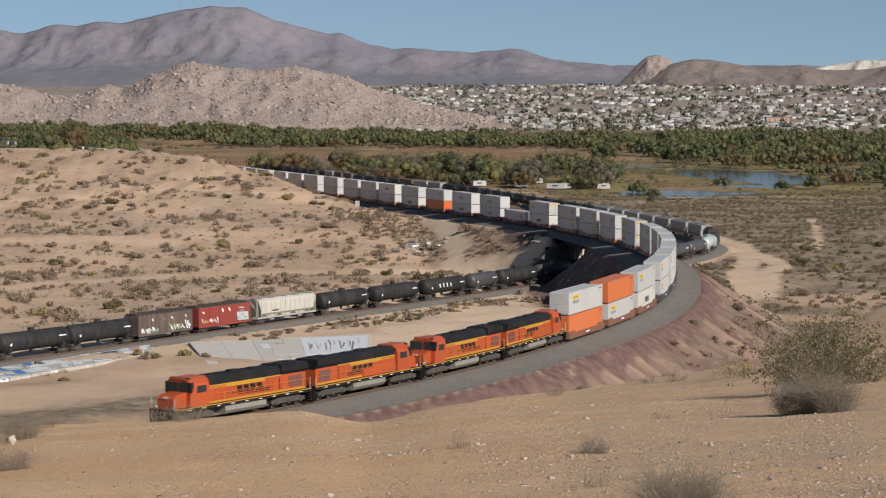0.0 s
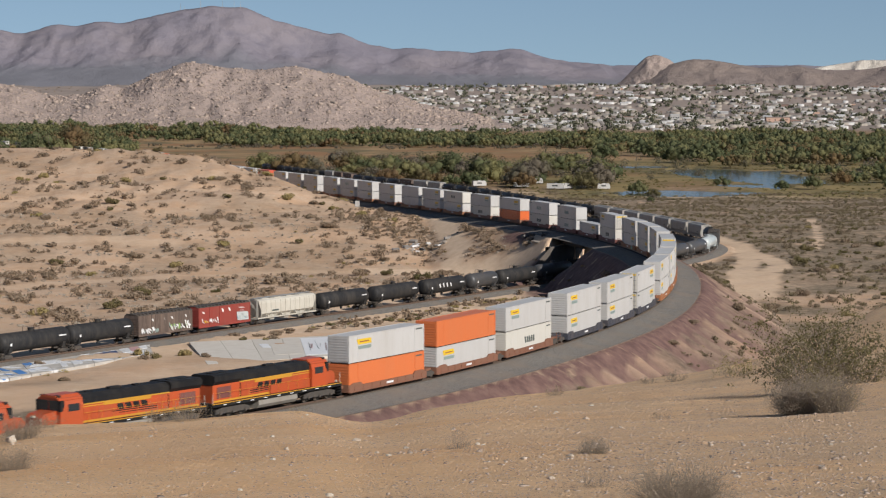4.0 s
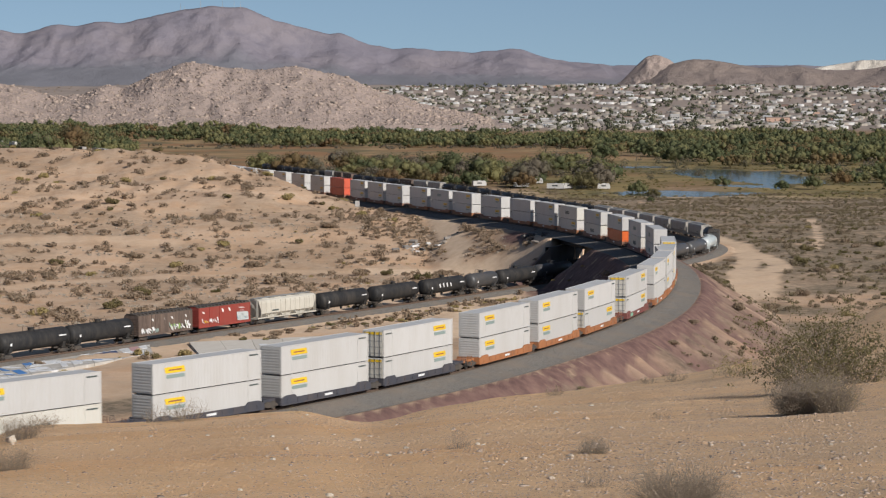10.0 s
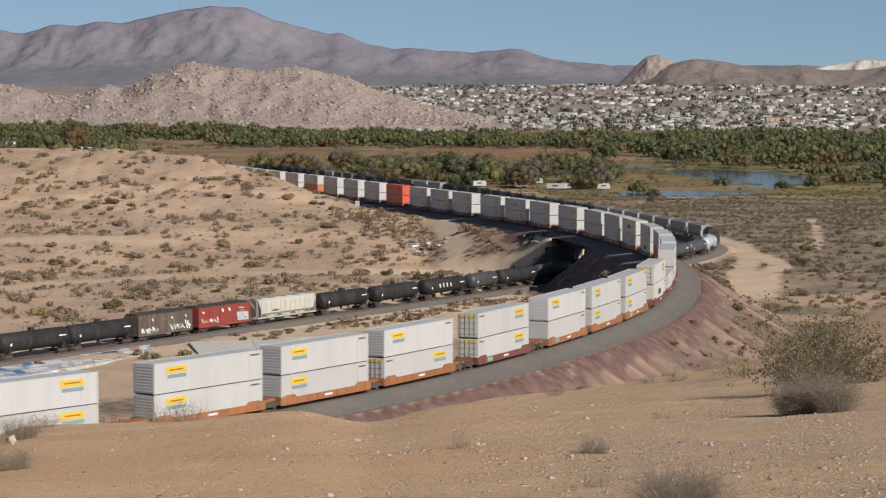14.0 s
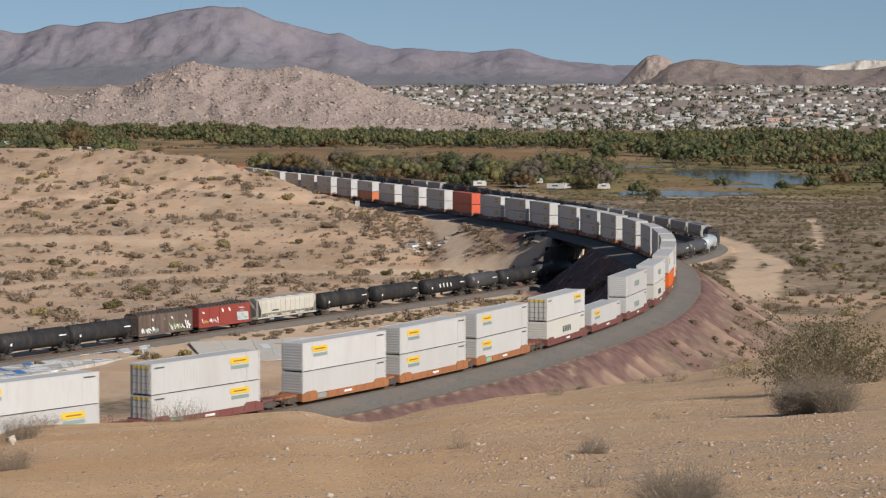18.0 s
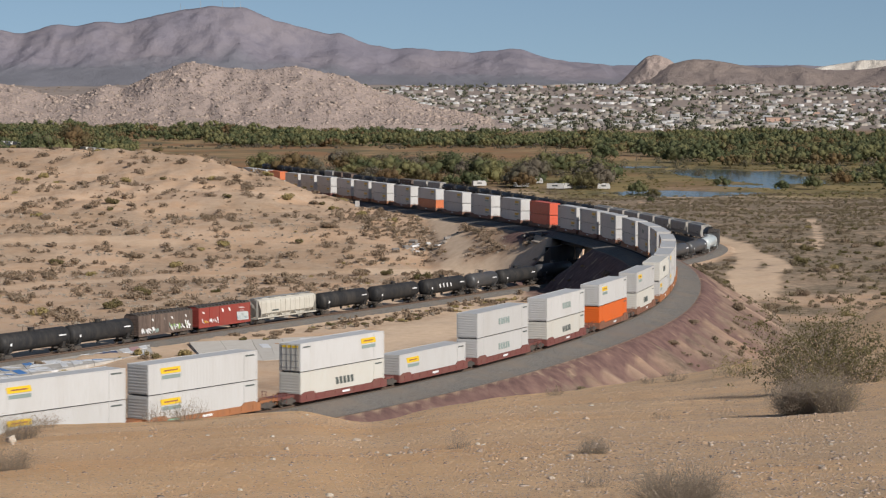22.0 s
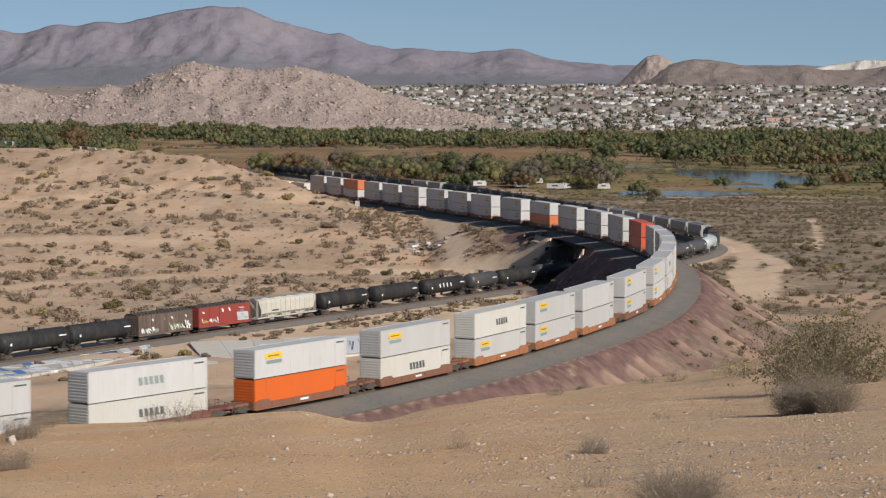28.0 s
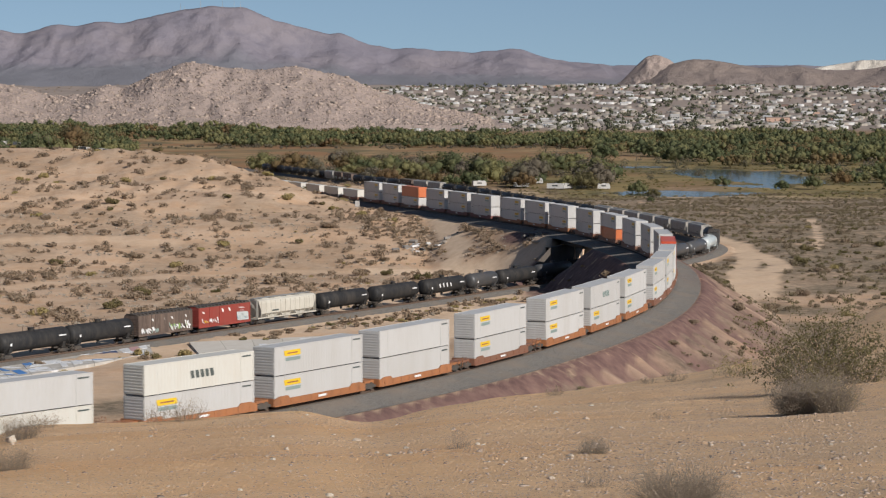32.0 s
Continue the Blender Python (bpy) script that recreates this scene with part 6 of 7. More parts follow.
shrub("dry_weeds", "pale see-through dry weeds along the crest", -6.9, 57.6, 0.5, 1.2, 40, 200, 0.012, M["sage"], M["twig"], 19, 2, 0.010)
shrub("dry_weeds", "short straw-coloured weeds on the crest", -3.9, 64.3, 0.32, 1.1, 30, 200, 0.012, M["dryweed"], M["twig"], 20, 2, 0.005)


def stone_mesh(seed, n=1):
    r = random.Random(seed)
    bm = bmesh.new()
    bmesh.ops.create_icosphere(bm, subdivisions=n, radius=1.0)
    sx, sy, sz = r.uniform(0.8, 1.3), r.uniform(0.7, 1.1), r.uniform(0.45, 0.75)
    for v in bm.verts:
        k = 1 + r.uniform(-0.22, 0.22)
        v.co = (v.co.x * sx * k, v.co.y * sy * k, v.co.z * sz * k)
    return mesh_of("stone", bm, M["stone"])


STONES = [stone_mesh(i, 2) for i in range(5)]
r_ = random.Random(12)
for i in range(70):
    d = r_.uniform(20, 62)
    a = r_.uniform(-0.19, 0.19)
    x, y = d * math.sin(a), d * math.cos(a)
    s = r_.uniform(0.018, 0.042) * (1.5 if i < 8 else 1.0)
    ob = new("stone", STONES[i % 5])
    ob.matrix_basis = Matrix.Translation((x, y, float(ground_z(x, y)[0]) + s * 0.15)) @ Matrix.Rotation(r_.uniform(0, 6), 4, "Z") @ Matrix.Scale(s, 4)
    tagged(ob, "pale weathered stone on the sandy slope", "stone", "stones on the slope")
ob = new("stone", STONES[1])
ob.matrix_basis = Matrix.Translation((-6.78, 37.5, float(ground_z(-6.78, 37.5)[0]) + 0.05)) @ Matrix.Scale(0.10, 4)
tagged(ob, "large pale round stone beside a dry shrub", "stone", "stones on the slope")


def scatter_copies(name, label, cat, models, xs, ys, zs, sizes, mat, seed, turn=True):
    """Joins many small copies of model meshes (vertices, quads) into one object of kind stuff."""
    rng = np.random.RandomState(seed)
    VV, FF, off = [], [], 0
    for x, y, z, s in zip(xs, ys, zs, sizes):
        V, F = models[rng.randint(len(models))]
        a = rng.uniform(0, 6.28)
        c, q = math.cos(a), math.sin(a)
        k = s * rng.uniform(0.85, 1.15)
        W = np.stack([(V[:, 0] * c - V[:, 1] * q) * s + x, (V[:, 0] * q + V[:, 1] * c) * s + y, V[:, 2] * k + z], -1)
        VV.append(W)
        FF.append(F + off)
        off += len(V)
    ob = new(name, np_mesh(name, np.vstack(VV), np.vstack(FF), mat))
    return tagged(ob, label, cat, kind="stuff")


def cube_stone(seed):
    r = np.random.RandomState(seed)
    V = np.array([(a, b, c) for a in (-1, 1) for b in (-1, 1) for c in (-1, 1)], float) * r.uniform(0.45, 1.0, 3) * np.array([1, 1, 0.6])
    V += r.uniform(-0.28, 0.28, V.shape)
    return V, np.array([(0, 1, 3, 2), (4, 6, 7, 5), (0, 4, 5, 1), (2, 3, 7, 6), (0, 2, 6, 4), (1, 5, 7, 3)])


def near_scatter(name, label, cat, n, lo, hi, mat, seed, bias, flat):
    r = np.random.RandomState(seed)
    d = r.uniform(0, 1, n) ** 1.25 * 60 + 14
    a = r.uniform(-0.2, 0.2, n)
    x, y = d * np.sin(a), d * np.cos(a)
    k = waves(x, y, 7, 44) + bias * (a / 0.2) + r.normal(0, 0.5, n) > 0.0
    x, y = x[k], y[k]
    size = r.uniform(lo, hi, len(x)) * (1 + 1.3 * (r.rand(len(x)) < 0.06))
    models = [(V * np.array([1, 1, flat]), F) for V, F in (cube_stone(i) for i in range(8))]
    scatter_copies(name, label, cat, models, x, y, ground_z(x, y), size, mat, seed)


near_scatter("pebbles", "scattered pale and dark pebbles on the sand", "pebbles", 76000, 0.004, 0.011, M["pebble"], 5, 0.8, 1.0)
near_scatter("gravel", "loose pale and purple-brown gravel stones", "gravel", 5200, 0.009, 0.019, M["pebble"], 15, 0.75, 0.9)
near_scatter("sand_clods", "crumbs and clods of sandy soil", "clods", 6000, 0.006, 0.017, M["clod"], 7, 0.4, 0.6)


def shrub_model(seed, n, wide=0.62):
    r = np.random.RandomState(seed)
    bl = [(r.normal(0, wide * 0.40), r.normal(0, wide * 0.40), r.uniform(0.12, 0.34), r.uniform(0.20, 0.34), 1.0) for _ in range(6)]
    V, F = leaf_cloud(r, bl, n, 0.066 if n > 200 else 0.108)
    V[:, 2] = np.maximum(V[:, 2], 0.0)
    return V, F


MID = [shrub_model(100 + i, 100) for i in range(6)]


def in_view(x, y):
    return (np.abs(x / y) < 0.195)


def scatter_points(n, x0, x1, y0, y1, seed, clump, bias, road_gap=1.15, rail_gap=7.0):
    r = np.random.RandomState(seed)
    x, y = r.uniform(x0, x1, n), r.uniform(y0, y1, n)
    k = in_view(x, y) & (waves(x, y, clump, seed + 1) + r.normal(0, 0.45, n) > bias)
    x, y = x[k], y[k]
    k = road_distance(x, y) > road_gap
    x, y = x[k], y[k]
    _, du, su, au, dl, nh, lk, d = ground_parts(x, y)
    k = (du > rail_gap) & (dl > rail_gap) & (lk <= 0)
    return x[k], y[k]


def scrubland(name, label, pts, lo, hi, mat, seed):
    x, y = pts
    r = np.random.RandomState(seed)
    scatter_copies(name, label, "scrub", MID, x, y, ground_z(x, y) - 0.05, r.uniform(lo, hi, len(x)), mat, seed)


left_pts = scatter_points(3000, -190, 34, 440, 930, 21, 34, 0.25)
scrubland("hill_scrub", "grey-brown desert scrub over the sandy hill", left_pts, 1.3, 3.4, M["sage"], 22)
scrubland("flat_scrub", "low grey scrub on the flat below the hill", scatter_points(2600, -150, 14, 430, 665, 23, 26, 0.1), 0.8, 2.4, M["sage"], 24)
scrubland("grey_litter", "pale grey brush litter over the flat", scatter_points(5200, -165, 16, 430, 668, 61, 22, 0.0), 0.4, 1.0, M["litter"], 62)
scrubland("hill_brush", "small brown brush over the sandy hill", scatter_points(2400, -190, 10, 640, 930, 63, 24, 0.1), 0.4, 1.0, M["sage"], 64)
scrubland("yellow_scrub", "yellowish dry scrub by the dirt road", scatter_points(520, -60, 40, 340, 700, 25, 24, 0.45), 0.5, 1.2, M["dryweed"], 26)
b_r = np.random.RandomState(65)
b_x, b_y, _ = upper(b_r.uniform(352, 500, 520), -b_r.uniform(7.5, 26, 520))
b_k = (road_distance(b_x, b_y) > 1.2) & (blob(b_x, b_y, 17.6, 575, 4.0, 11, 0.3) < 0.4)
scrubland("bank_scrub", "grey-brown scrub over the inner railway bank", (b_x[b_k], b_y[b_k]), 0.6, 1.7, M["sage"], 66)
scrubland("plain_scrub", "grey-olive scrub over the open plain", scatter_points(9000, 50, 260, 470, 1170, 27, 60, -0.4), 0.8, 2.1, M["plainsage"], 28)
scrubland("plain_creosote", "olive creosote scrub over the open plain", scatter_points(3000, 40, 270, 520, 1200, 29, 45, 0.1), 0.8, 1.8, M["creosote"], 30)
scrubland("river_scrub", "dry brush behind the railway hill", scatter_points(3500, -330, 60, 900, 1250, 31, 70, -0.3, rail_gap=9), 0.8, 2.0, M["plainsage"], 32)

o_r = np.random.RandomState(67)
o_x, o_y, _ = upper(o_r.uniform(20, 300, 300), o_r.uniform(9.5, 22, 300))
o_k = waves(o_x, o_y, 16, 68) + o_r.normal(0, 0.3, 300) > 0.1
scrubland("slope_brush", "brown brush in the gullies of the rock slope", (o_x[o_k], o_y[o_k]), 0.6, 1.7, M["plainsage"], 69)

# the larger shrubs stand by themselves
BIG_MESHES = []
for i in range(5):
    V, F = shrub_model(200 + i, 760, 0.66)
    BIG_MESHES.append(np_mesh("desert_shrub", V, F, M["creosote" if i == 2 else "dryweed" if i == 4 else "sage"]))
bx, by = scatter_points(900, -185, 30, 440, 900, 33, 60, -0.2)
bx2, by2 = scatter_points(260, 55, 180, 440, 800, 34, 60, 0.0)
r_ = random.Random(9)
for x, y in list(zip(bx, by))[:150] + list(zip(bx2, by2))[:40]:
    s = r_.uniform(1.8, 4.0)
    ob = new("desert_shrub", BIG_MESHES[r_.randrange(5)])
    ob.matrix_basis = Matrix.Translation((x, y, float(ground_z(x, y)[0]) - 0.08)) @ Matrix.Rotation(r_.uniform(0, 6), 4, "Z") @ Matrix.Diagonal((s, s, s * r_.uniform(0.7, 1.0), 1))
    tagged(ob, "rounded grey-olive desert shrub on pale sand", "shrub", "desert shrubs")
r_ = random.Random(19)
for i in range(60):
    s_ = r_.uniform(335, 440)
    x, y, _ = lower(s_, r_.uniform(7.5, 17))
    s = r_.uniform(0.9, 1.9)
    ob = new("desert_shrub", BIG_MESHES[r_.randrange(5)])
    ob.matrix_basis = Matrix.Translation((float(x), float(y), float(ground_z(x, y)[0]) - 0.08)) @ Matrix.Rotation(r_.uniform(0, 6), 4, "Z") @ Matrix.Diagonal((s, s, s * 0.75, 1))
    tagged(ob, "grey-green shrub on the strip between the tracks", "shrub", "desert shrubs")
for x, y, s, k in ((49.5, 404, 2.6, 0), (52.0, 396, 2.0, 2), (-41.5, 384, 2.3, 4), (-38, 381, 1.5, 0), (-47, 377, 1.6, 1), (-56, 352, 1.5, 1), (-63, 372, 1.6, 0), (-29, 410, 1.6, 3), (-34, 408, 1.3, 2), (46.5, 380, 1.6, 1), (31.5, 330, 1.5, 1), (36.5, 352, 1.4, 3), (28.5, 470, 2.6, 2), (31, 464, 2.0, 0), (-48.5, 383, 2.2, 4), (-45.5, 379, 1.8, 2)):
    ob = new("desert_shrub", BIG_MESHES[k])
    ob.matrix_basis = Matrix.Translation((x, y, float(ground_z(x, y)[0]) - 0.1)) @ Matrix.Rotation(x, 4, "Z") @ Matrix.Scale(s, 4)
    tagged(ob, "bushy olive shrub beside the railway bank", "shrub", "desert shrubs")


# ---- river woods ----
def tree_model(seed, n, leaf, tall=1.0):
    """Crown of leaf clumps in uneven lobes, unit height; the trunk is a separate quad list."""
    r = np.random.RandomState(seed)
    bl = []
    for i in range(11):
        a, q = r.uniform(0, 6.28), r.uniform(0.05, 0.42)
        bl.append((q * math.cos(a), q * math.sin(a), (r.uniform(0.26, 0.66) - 0.3 * max(q - 0.2, 0)) * tall, r.uniform(0.15, 0.25), r.uniform(0.6, 1.4)))
    return leaf_cloud(r, bl, n, leaf)


def lobe_tree(seed, lobes, leaves, leaf, wide=0.36):
    """A crown of dented lobes with loose leaf clumps over them, unit height."""
    r = np.random.RandomState(seed)
    VV, FF, bl, off = [], [], [], 0
    na, nb = 6, 4
    for i in range(lobes):
        a, q = r.uniform(0, 6.28), wide * math.sqrt(r.uniform(0.0, 1.0))
        c = np.array([q * math.cos(a), q * math.sin(a), r.uniform(0.25, 0.68 - 0.22 * (q / wide) ** 2)])
        rad = r.uniform(0.20, 0.31)
        bl.append((*c, rad * 1.2, 1.0))
        th, ph = np.meshgrid(np.arange(na) * 2 * math.pi / na, np.linspace(0.12, math.pi - 0.12, nb))
        k = rad * 0.60 * (1 + r.uniform(-0.32, 0.28, th.shape))
        V = np.stack([k * np.sin(ph) * np.cos(th), k * np.sin(ph) * np.sin(th), k * np.cos(ph) * 0.85], -1).reshape(-1, 3) + c
        u, v = np.meshgrid(np.arange(na), np.arange(nb - 1))
        F = np.stack([v * na + u, (v + 1) * na + u, (v + 1) * na + (u + 1) % na, v * na + (u + 1) % na], -1).reshape(-1, 4)
        VV.append(V)
        FF.append(F + off)
        off += len(V)
    V, F = leaf_cloud(r, bl, leaves, leaf)
    return np.vstack(VV + [V]), np.vstack(FF + [F + off])


FAR_TREES = [lobe_tree(300 + i, 10, 290, 0.050, 0.8) for i in range(7)]
TOWN_TREES = [lobe_tree(340 + i, 4, 18, 0.12, 0.34) for i in range(5)]
BARE_TREES = [tree_model(320 + i, 90, 0.05) for i in range(3)]


def wood(name, label, n, seed, mat, models, lo, hi, test, x0, x1, y0, y1):
    r = np.random.RandomState(seed)
    x, y = r.uniform(x0, x1, n), r.uniform(y0, y1, n)
    k = test(x, y, r) & (lake_depth(x, y) <= 0) & (np.abs(x / y) < 0.2)
    x, y = x[k], y[k]
    scatter_copies(name, label, "woods", models, x, y, ground_z(x, y) - 0.3, r.uniform(lo, hi, len(x)), mat, seed + 1)


belt = lambda x, y, r: (waves(x, y, 160, 61) + r.normal(0, 0.3, len(x)) > -0.45)
back = lambda x, y, r: (waves(x, y, 160, 61) + r.normal(0, 0.3, len(x)) > -0.8) & (y < 2690 + 150 * smooth01(-50, -300, x)) & (y > 2290 + 60 * waves(x, x * 0.1, 220, 68) + 250 * smooth01(-80, -330, x))
wood("far_woods", "dense belt of green cottonwoods along the river", 1500, 41, M["tree"], FAR_TREES, 9, 17, back, -620, 620, 2270, 2860)
wood("autumn_woods", "yellowing cottonwoods within the river belt", 170, 43, M["treegold"], FAR_TREES, 9, 15, back, -600, 620, 2280, 2800)
right_wood = lambda x, y, r: (x > 100 + (2300 - y) * 0.14) & (waves(x, y, 110, 63) + r.normal(0, 0.4, len(x)) > -0.6)
wood("lake_woods", "green and russet trees behind the lake", 330, 45, M["tree"], FAR_TREES, 11, 22, right_wood, 60, 520, 1640, 2360)
wood("russet_woods", "russet and gold trees behind the lake", 120, 47, M["treegold"], FAR_TREES, 9, 18, right_wood, 120, 520, 1600, 2300)
shore = lambda x, y, r: (x > 0.142 * y) & (waves(x, y, 60, 69) + r.normal(0, 0.4, len(x)) > -0.1)
wood("shore_woods", "olive and russet trees on the lake shore", 130, 46, M["tree"], FAR_TREES, 6, 11, shore, 150, 340, 1290, 1640)
left_wood = lambda x, y, r: (x < -0.13 * y) & (r.rand(len(x)) < 0.9)
wood("left_woods", "green trees at the edge of the golden meadow", 200, 49, M["tree"], FAR_TREES, 10, 16, left_wood, -480, -180, 1950, 2330)
bare = lambda x, y, r: (waves(x, y, 90, 65) > -0.1)
wood("bare_woods", "leafless grey willows and brush by the river", 260, 51, M["treegrey"], BARE_TREES, 6, 12, bare, -120, 330, 1330, 1760)
wood("meadow_brush", "grey brush at the edge of the meadow", 300, 53, M["treegrey"], FAR_TREES, 3, 6, belt, -560, 500, 2230, 2420)
reeds = lambda x, y, r: (lake_depth(x, y) <= 0) & (np.abs(waves(x, y, 70, 67)) < 0.6)
wood("reed_beds", "yellow-brown reed beds round the lakes", 2600, 55, M["reed"], MID, 0.9, 2.4, reeds, 30, 330, 1130, 1720)

# trees that stand out singly
TRUNKS = []


def tree_thing(x, y, h, kind, mat, label):
    r = np.random.RandomState(int(abs(x * 7 + y)))
    top = empty("tree", Matrix.Translation((x, y, float(ground_z(x, y)[0]))))
    tagged(top, label, "tree", "river trees")
    if not TRUNKS:
        rr = np.random.RandomState(77)
        V, F, _ = stems(rr, 3, 1.0, 0.35, 0.018, 2, 0.12)
        TRUNKS.append(np_mesh("trunk", V, F, M["bark"]))
    part("trunk", TRUNKS[0], None, top, at=Matrix.Scale(h * 0.95, 4))
    part("crown", CROWNS[(kind, mat)], None, top, at=Matrix.Rotation(r.uniform(0, 6), 4, "Z") @ Matrix.Scale(h, 4))
    return top


CROWNS = {}
for k in range(4):
    V, F = lobe_tree(400 + k, 14, 1700, 0.030, 0.5)
    for mat in ("tree", "treegold", "treegrey"):
        CROWNS[(k, mat)] = np_mesh("crown", V, F, M[mat])
r_ = random.Random(21)
for i in range(96):
    t = r_.random() ** 0.62
    y = r_.uniform(1225, 1560)
    x = (-0.082 + 0.15 * t) * y
    if float(lake_depth(np.array([x]), np.array([y]))[0]) > 0:
        continue
    mat = r_.choice(("tree", "tree", "tree", "treegold", "treegrey"))
    word = {"tree": "dark green cottonwood with an uneven crown", "treegold": "yellowing cottonwood by the river", "treegrey": "half-bare grey willow by the river"}[mat]
    tree_thing(x, y, r_.choice((r_.uniform(7, 12), r_.uniform(12, 20))), r_.randrange(4), mat, word)
for x, y, h, m in ((98, 1215, 9, "tree"), (104, 1190, 6.5, "treegold"), (150, 1290, 8, "tree"), (176, 1250, 7, "tree"), (190, 1235, 9, "tree"), (214, 1290, 10, "treegold"), (232, 1240, 8, "tree"), (168, 1750, 16, "tree"), (196, 1780, 14, "tree"), (120, 1790, 17, "tree"), (215, 1770, 13, "tree"), (-150, 1130, 7.5, "treegold"), (-252, 1395, 27, "tree"), (-243, 1390, 25, "tree"), (-234, 1400, 26, "tree"), (-226, 1385, 23, "tree"), (-262, 1420, 28, "tree"), (-272, 1450, 28, "tree"), (-220, 1420, 22, "treegold"), (-200, 1600, 6, "tree"), (95, 1080, 3.5, "treegrey"), (92, 1062, 3.0, "tree"), (245, 1330, 11, "tree")):
    tree_thing(x, y, h, int(x) % 4, m, "single leafy tree on the river plain")


# ---- campers by the lake ----
def camper(x, y, turn, length, label):
    top = empty("camper", Matrix.Translation((x, y, float(ground_z(x, y)[0]))) @ Matrix.Rotation(turn, 4, "Z"))
    tagged(top, label, "camper", "campers by the lake")
    part("body", prism([(-length / 2, 0.6), (-length / 2, 3.1), (length / 2 - 0.6, 3.2), (length / 2, 2.2), (length / 2, 0.6)], -1.25, 1.25, "y"), M["housewhite"], top)
    part("window", boxed(-length * 0.2, length * 0.15, -1.28, 1.28, 1.7, 2.3), M["glass"], top, "dark window strip")
    part("roof_unit", boxed(-0.5, 0.5, -0.4, 0.4, 3.1, 3.4), M["housewhite"], top)
    for sx in (-1, 1):
        for sy in (-1, 1):
            part("wheel", WHEEL, None, top, at=Matrix.Translation((sx * length * 0.3, sy * 1.1, 0.42)))


for x, y, a, l, w in ((19, 1268, 0.4, 7.5, "white"), (41, 1262, 0.1, 8.0, "white"), (58, 1236, -0.2, 9.0, "white"), (64, 1240, 0.8, 6.5, "white"), (74, 1262, 1.3, 6.0, "white"), (83, 1240, 0.0, 6.5, "white"), (50, 1290, 0.5, 7.0, "white")):
    camper(x, y, a, l, "white camper van parked among trees by the lake")


# ---- far hills and mountains ----
def ridge(name, label, crest, floor, y0, y1, y2, x0, x1, nx, ny, mat, rough, grain, seed, jag=0.0, fan=0.5):
    """A range: a crest line of (x, height) pairs, spurs and gullies towards the viewer, and an even fan at its foot."""
    xs = np.linspace(x0, x1, nx)
    C = np.array(sorted(crest), float)
    H = np.interp(xs, C[:, 0], C[:, 1])
    for _ in range(3):
        H[1:-1] = (H[:-2] + 2 * H[1:-1] + H[2:]) / 4
    vs = np.concatenate([np.linspace(0, 1, ny), 1 + np.linspace(0.08, 1, max(4, ny // 5))])
    V, W = [], []
    for v in vs:
        y = y0 + (y1 - y0) * v if v <= 1 else y1 + (y2 - y1) * (v - 1)
        k = v * 0.66 if v <= fan else fan * 0.66 + (1 - fan * 0.66) * ((min(v, 1) - fan) / (1 - fan)) ** 1.15
        k = k if v <= 1 else max(0.0, 1 - (v - 1) * 1.2)
        lift = float(smooth01(fan * 0.5, fan + 0.2, v) * (1 - 0.85 * smooth01(0.86, 1.0, v)))
        for x, h in zip(xs, H):
            W.append(1.0 - float(smooth01(fan * 0.75, fan + 0.12, v + 0.10 * noise.noise(Vector((x / 60, y / 60, seed))))) if v <= 1 else 0.0)
            if v == 0:
                V.append((x, y - 30, floor - 40))
                continue
            bend_ = 0.35 * noise.fractal(Vector((x / grain / 2, y / grain / 2, seed + 3)), 0.9, 2.0, 2)
            n1 = noise.fractal(Vector((x / grain * 2.2, y / grain * 1.6, seed)), 0.8, 2.1, 5)
            n2 = noise.ridged_multi_fractal(Vector((x / grain + bend_, y / grain * 0.5 + bend_, seed + 7)), 0.95, 2.0, 4, 1.0, 2.0)
            top_ = h + jag * noise.fractal(Vector((x / 60, seed, 3.0)), 0.8, 2.1, 5)
            V.append((x, y, floor + (top_ - floor) * k + rough * (h - floor) * lift * (n1 * 0.3 + (n2 - 1.1) * 0.4)))
    n = len(vs)
    i = np.arange(n - 1)[:, None] * nx
    j = np.arange(nx - 1)[None, :]
    F = np.stack([i + j, i + j + 1, i + nx + j + 1, i + nx + j], -1).reshape(-1, 4)
    me = np_mesh(name, V, F, mat, smooth=True)
    me.attributes.new("fan", "FLOAT", "POINT").data.foreach_set("value", np.array(W, dtype=np.float32))
    return tagged(new(name, me), label, "mountain", kind="structure")


ridge("backdrop_mountain_range", "desert mountain range with purple-grey haze put into its rock colour", ((-1250, 150), (-960, 158), (-848, 162), (-805, 155), (-729, 173), (-700, 170), (-653, 178), (-615, 174), (-588, 183), (-524, 195), (-437, 208), (-372, 204), (-318, 178), (-275, 172), (-221, 154), (-194, 157), (-156, 140), (-91, 124), (-48, 129), (6, 122), (61, 121), (142, 127), (190, 113), (255, 100), (342, 94), (504, 96), (848, 92), (1250, 90)),
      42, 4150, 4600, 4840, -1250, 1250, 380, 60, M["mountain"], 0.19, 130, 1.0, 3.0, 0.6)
ridge("backdrop_brown_hills", "brown bare hills behind the town", ((200, 40), (294, 48), (344, 68), (394, 91), (429, 99), (463, 100), (503, 95), (553, 85), (588, 87), (622, 90), (662, 82), (692, 80), (742, 84), (780, 89), (911, 92), (1100, 88)),
      38, 3960, 4230, 4420, 200, 1100, 200, 34, M["mountain_near"], 0.28, 120, 3.0, 1.5, 0.25)
ridge("backdrop_pale_peak", "pale granite knob among brown hills", ((280, 44), (314, 62), (339, 87), (357, 104), (374, 110), (394, 104), (414, 90), (444, 70), (480, 44)), 40, 4120, 4250, 4330, 280, 480, 90, 30, M["boulders"], 0.22, 45, 5.0, 2.5, 0.15)
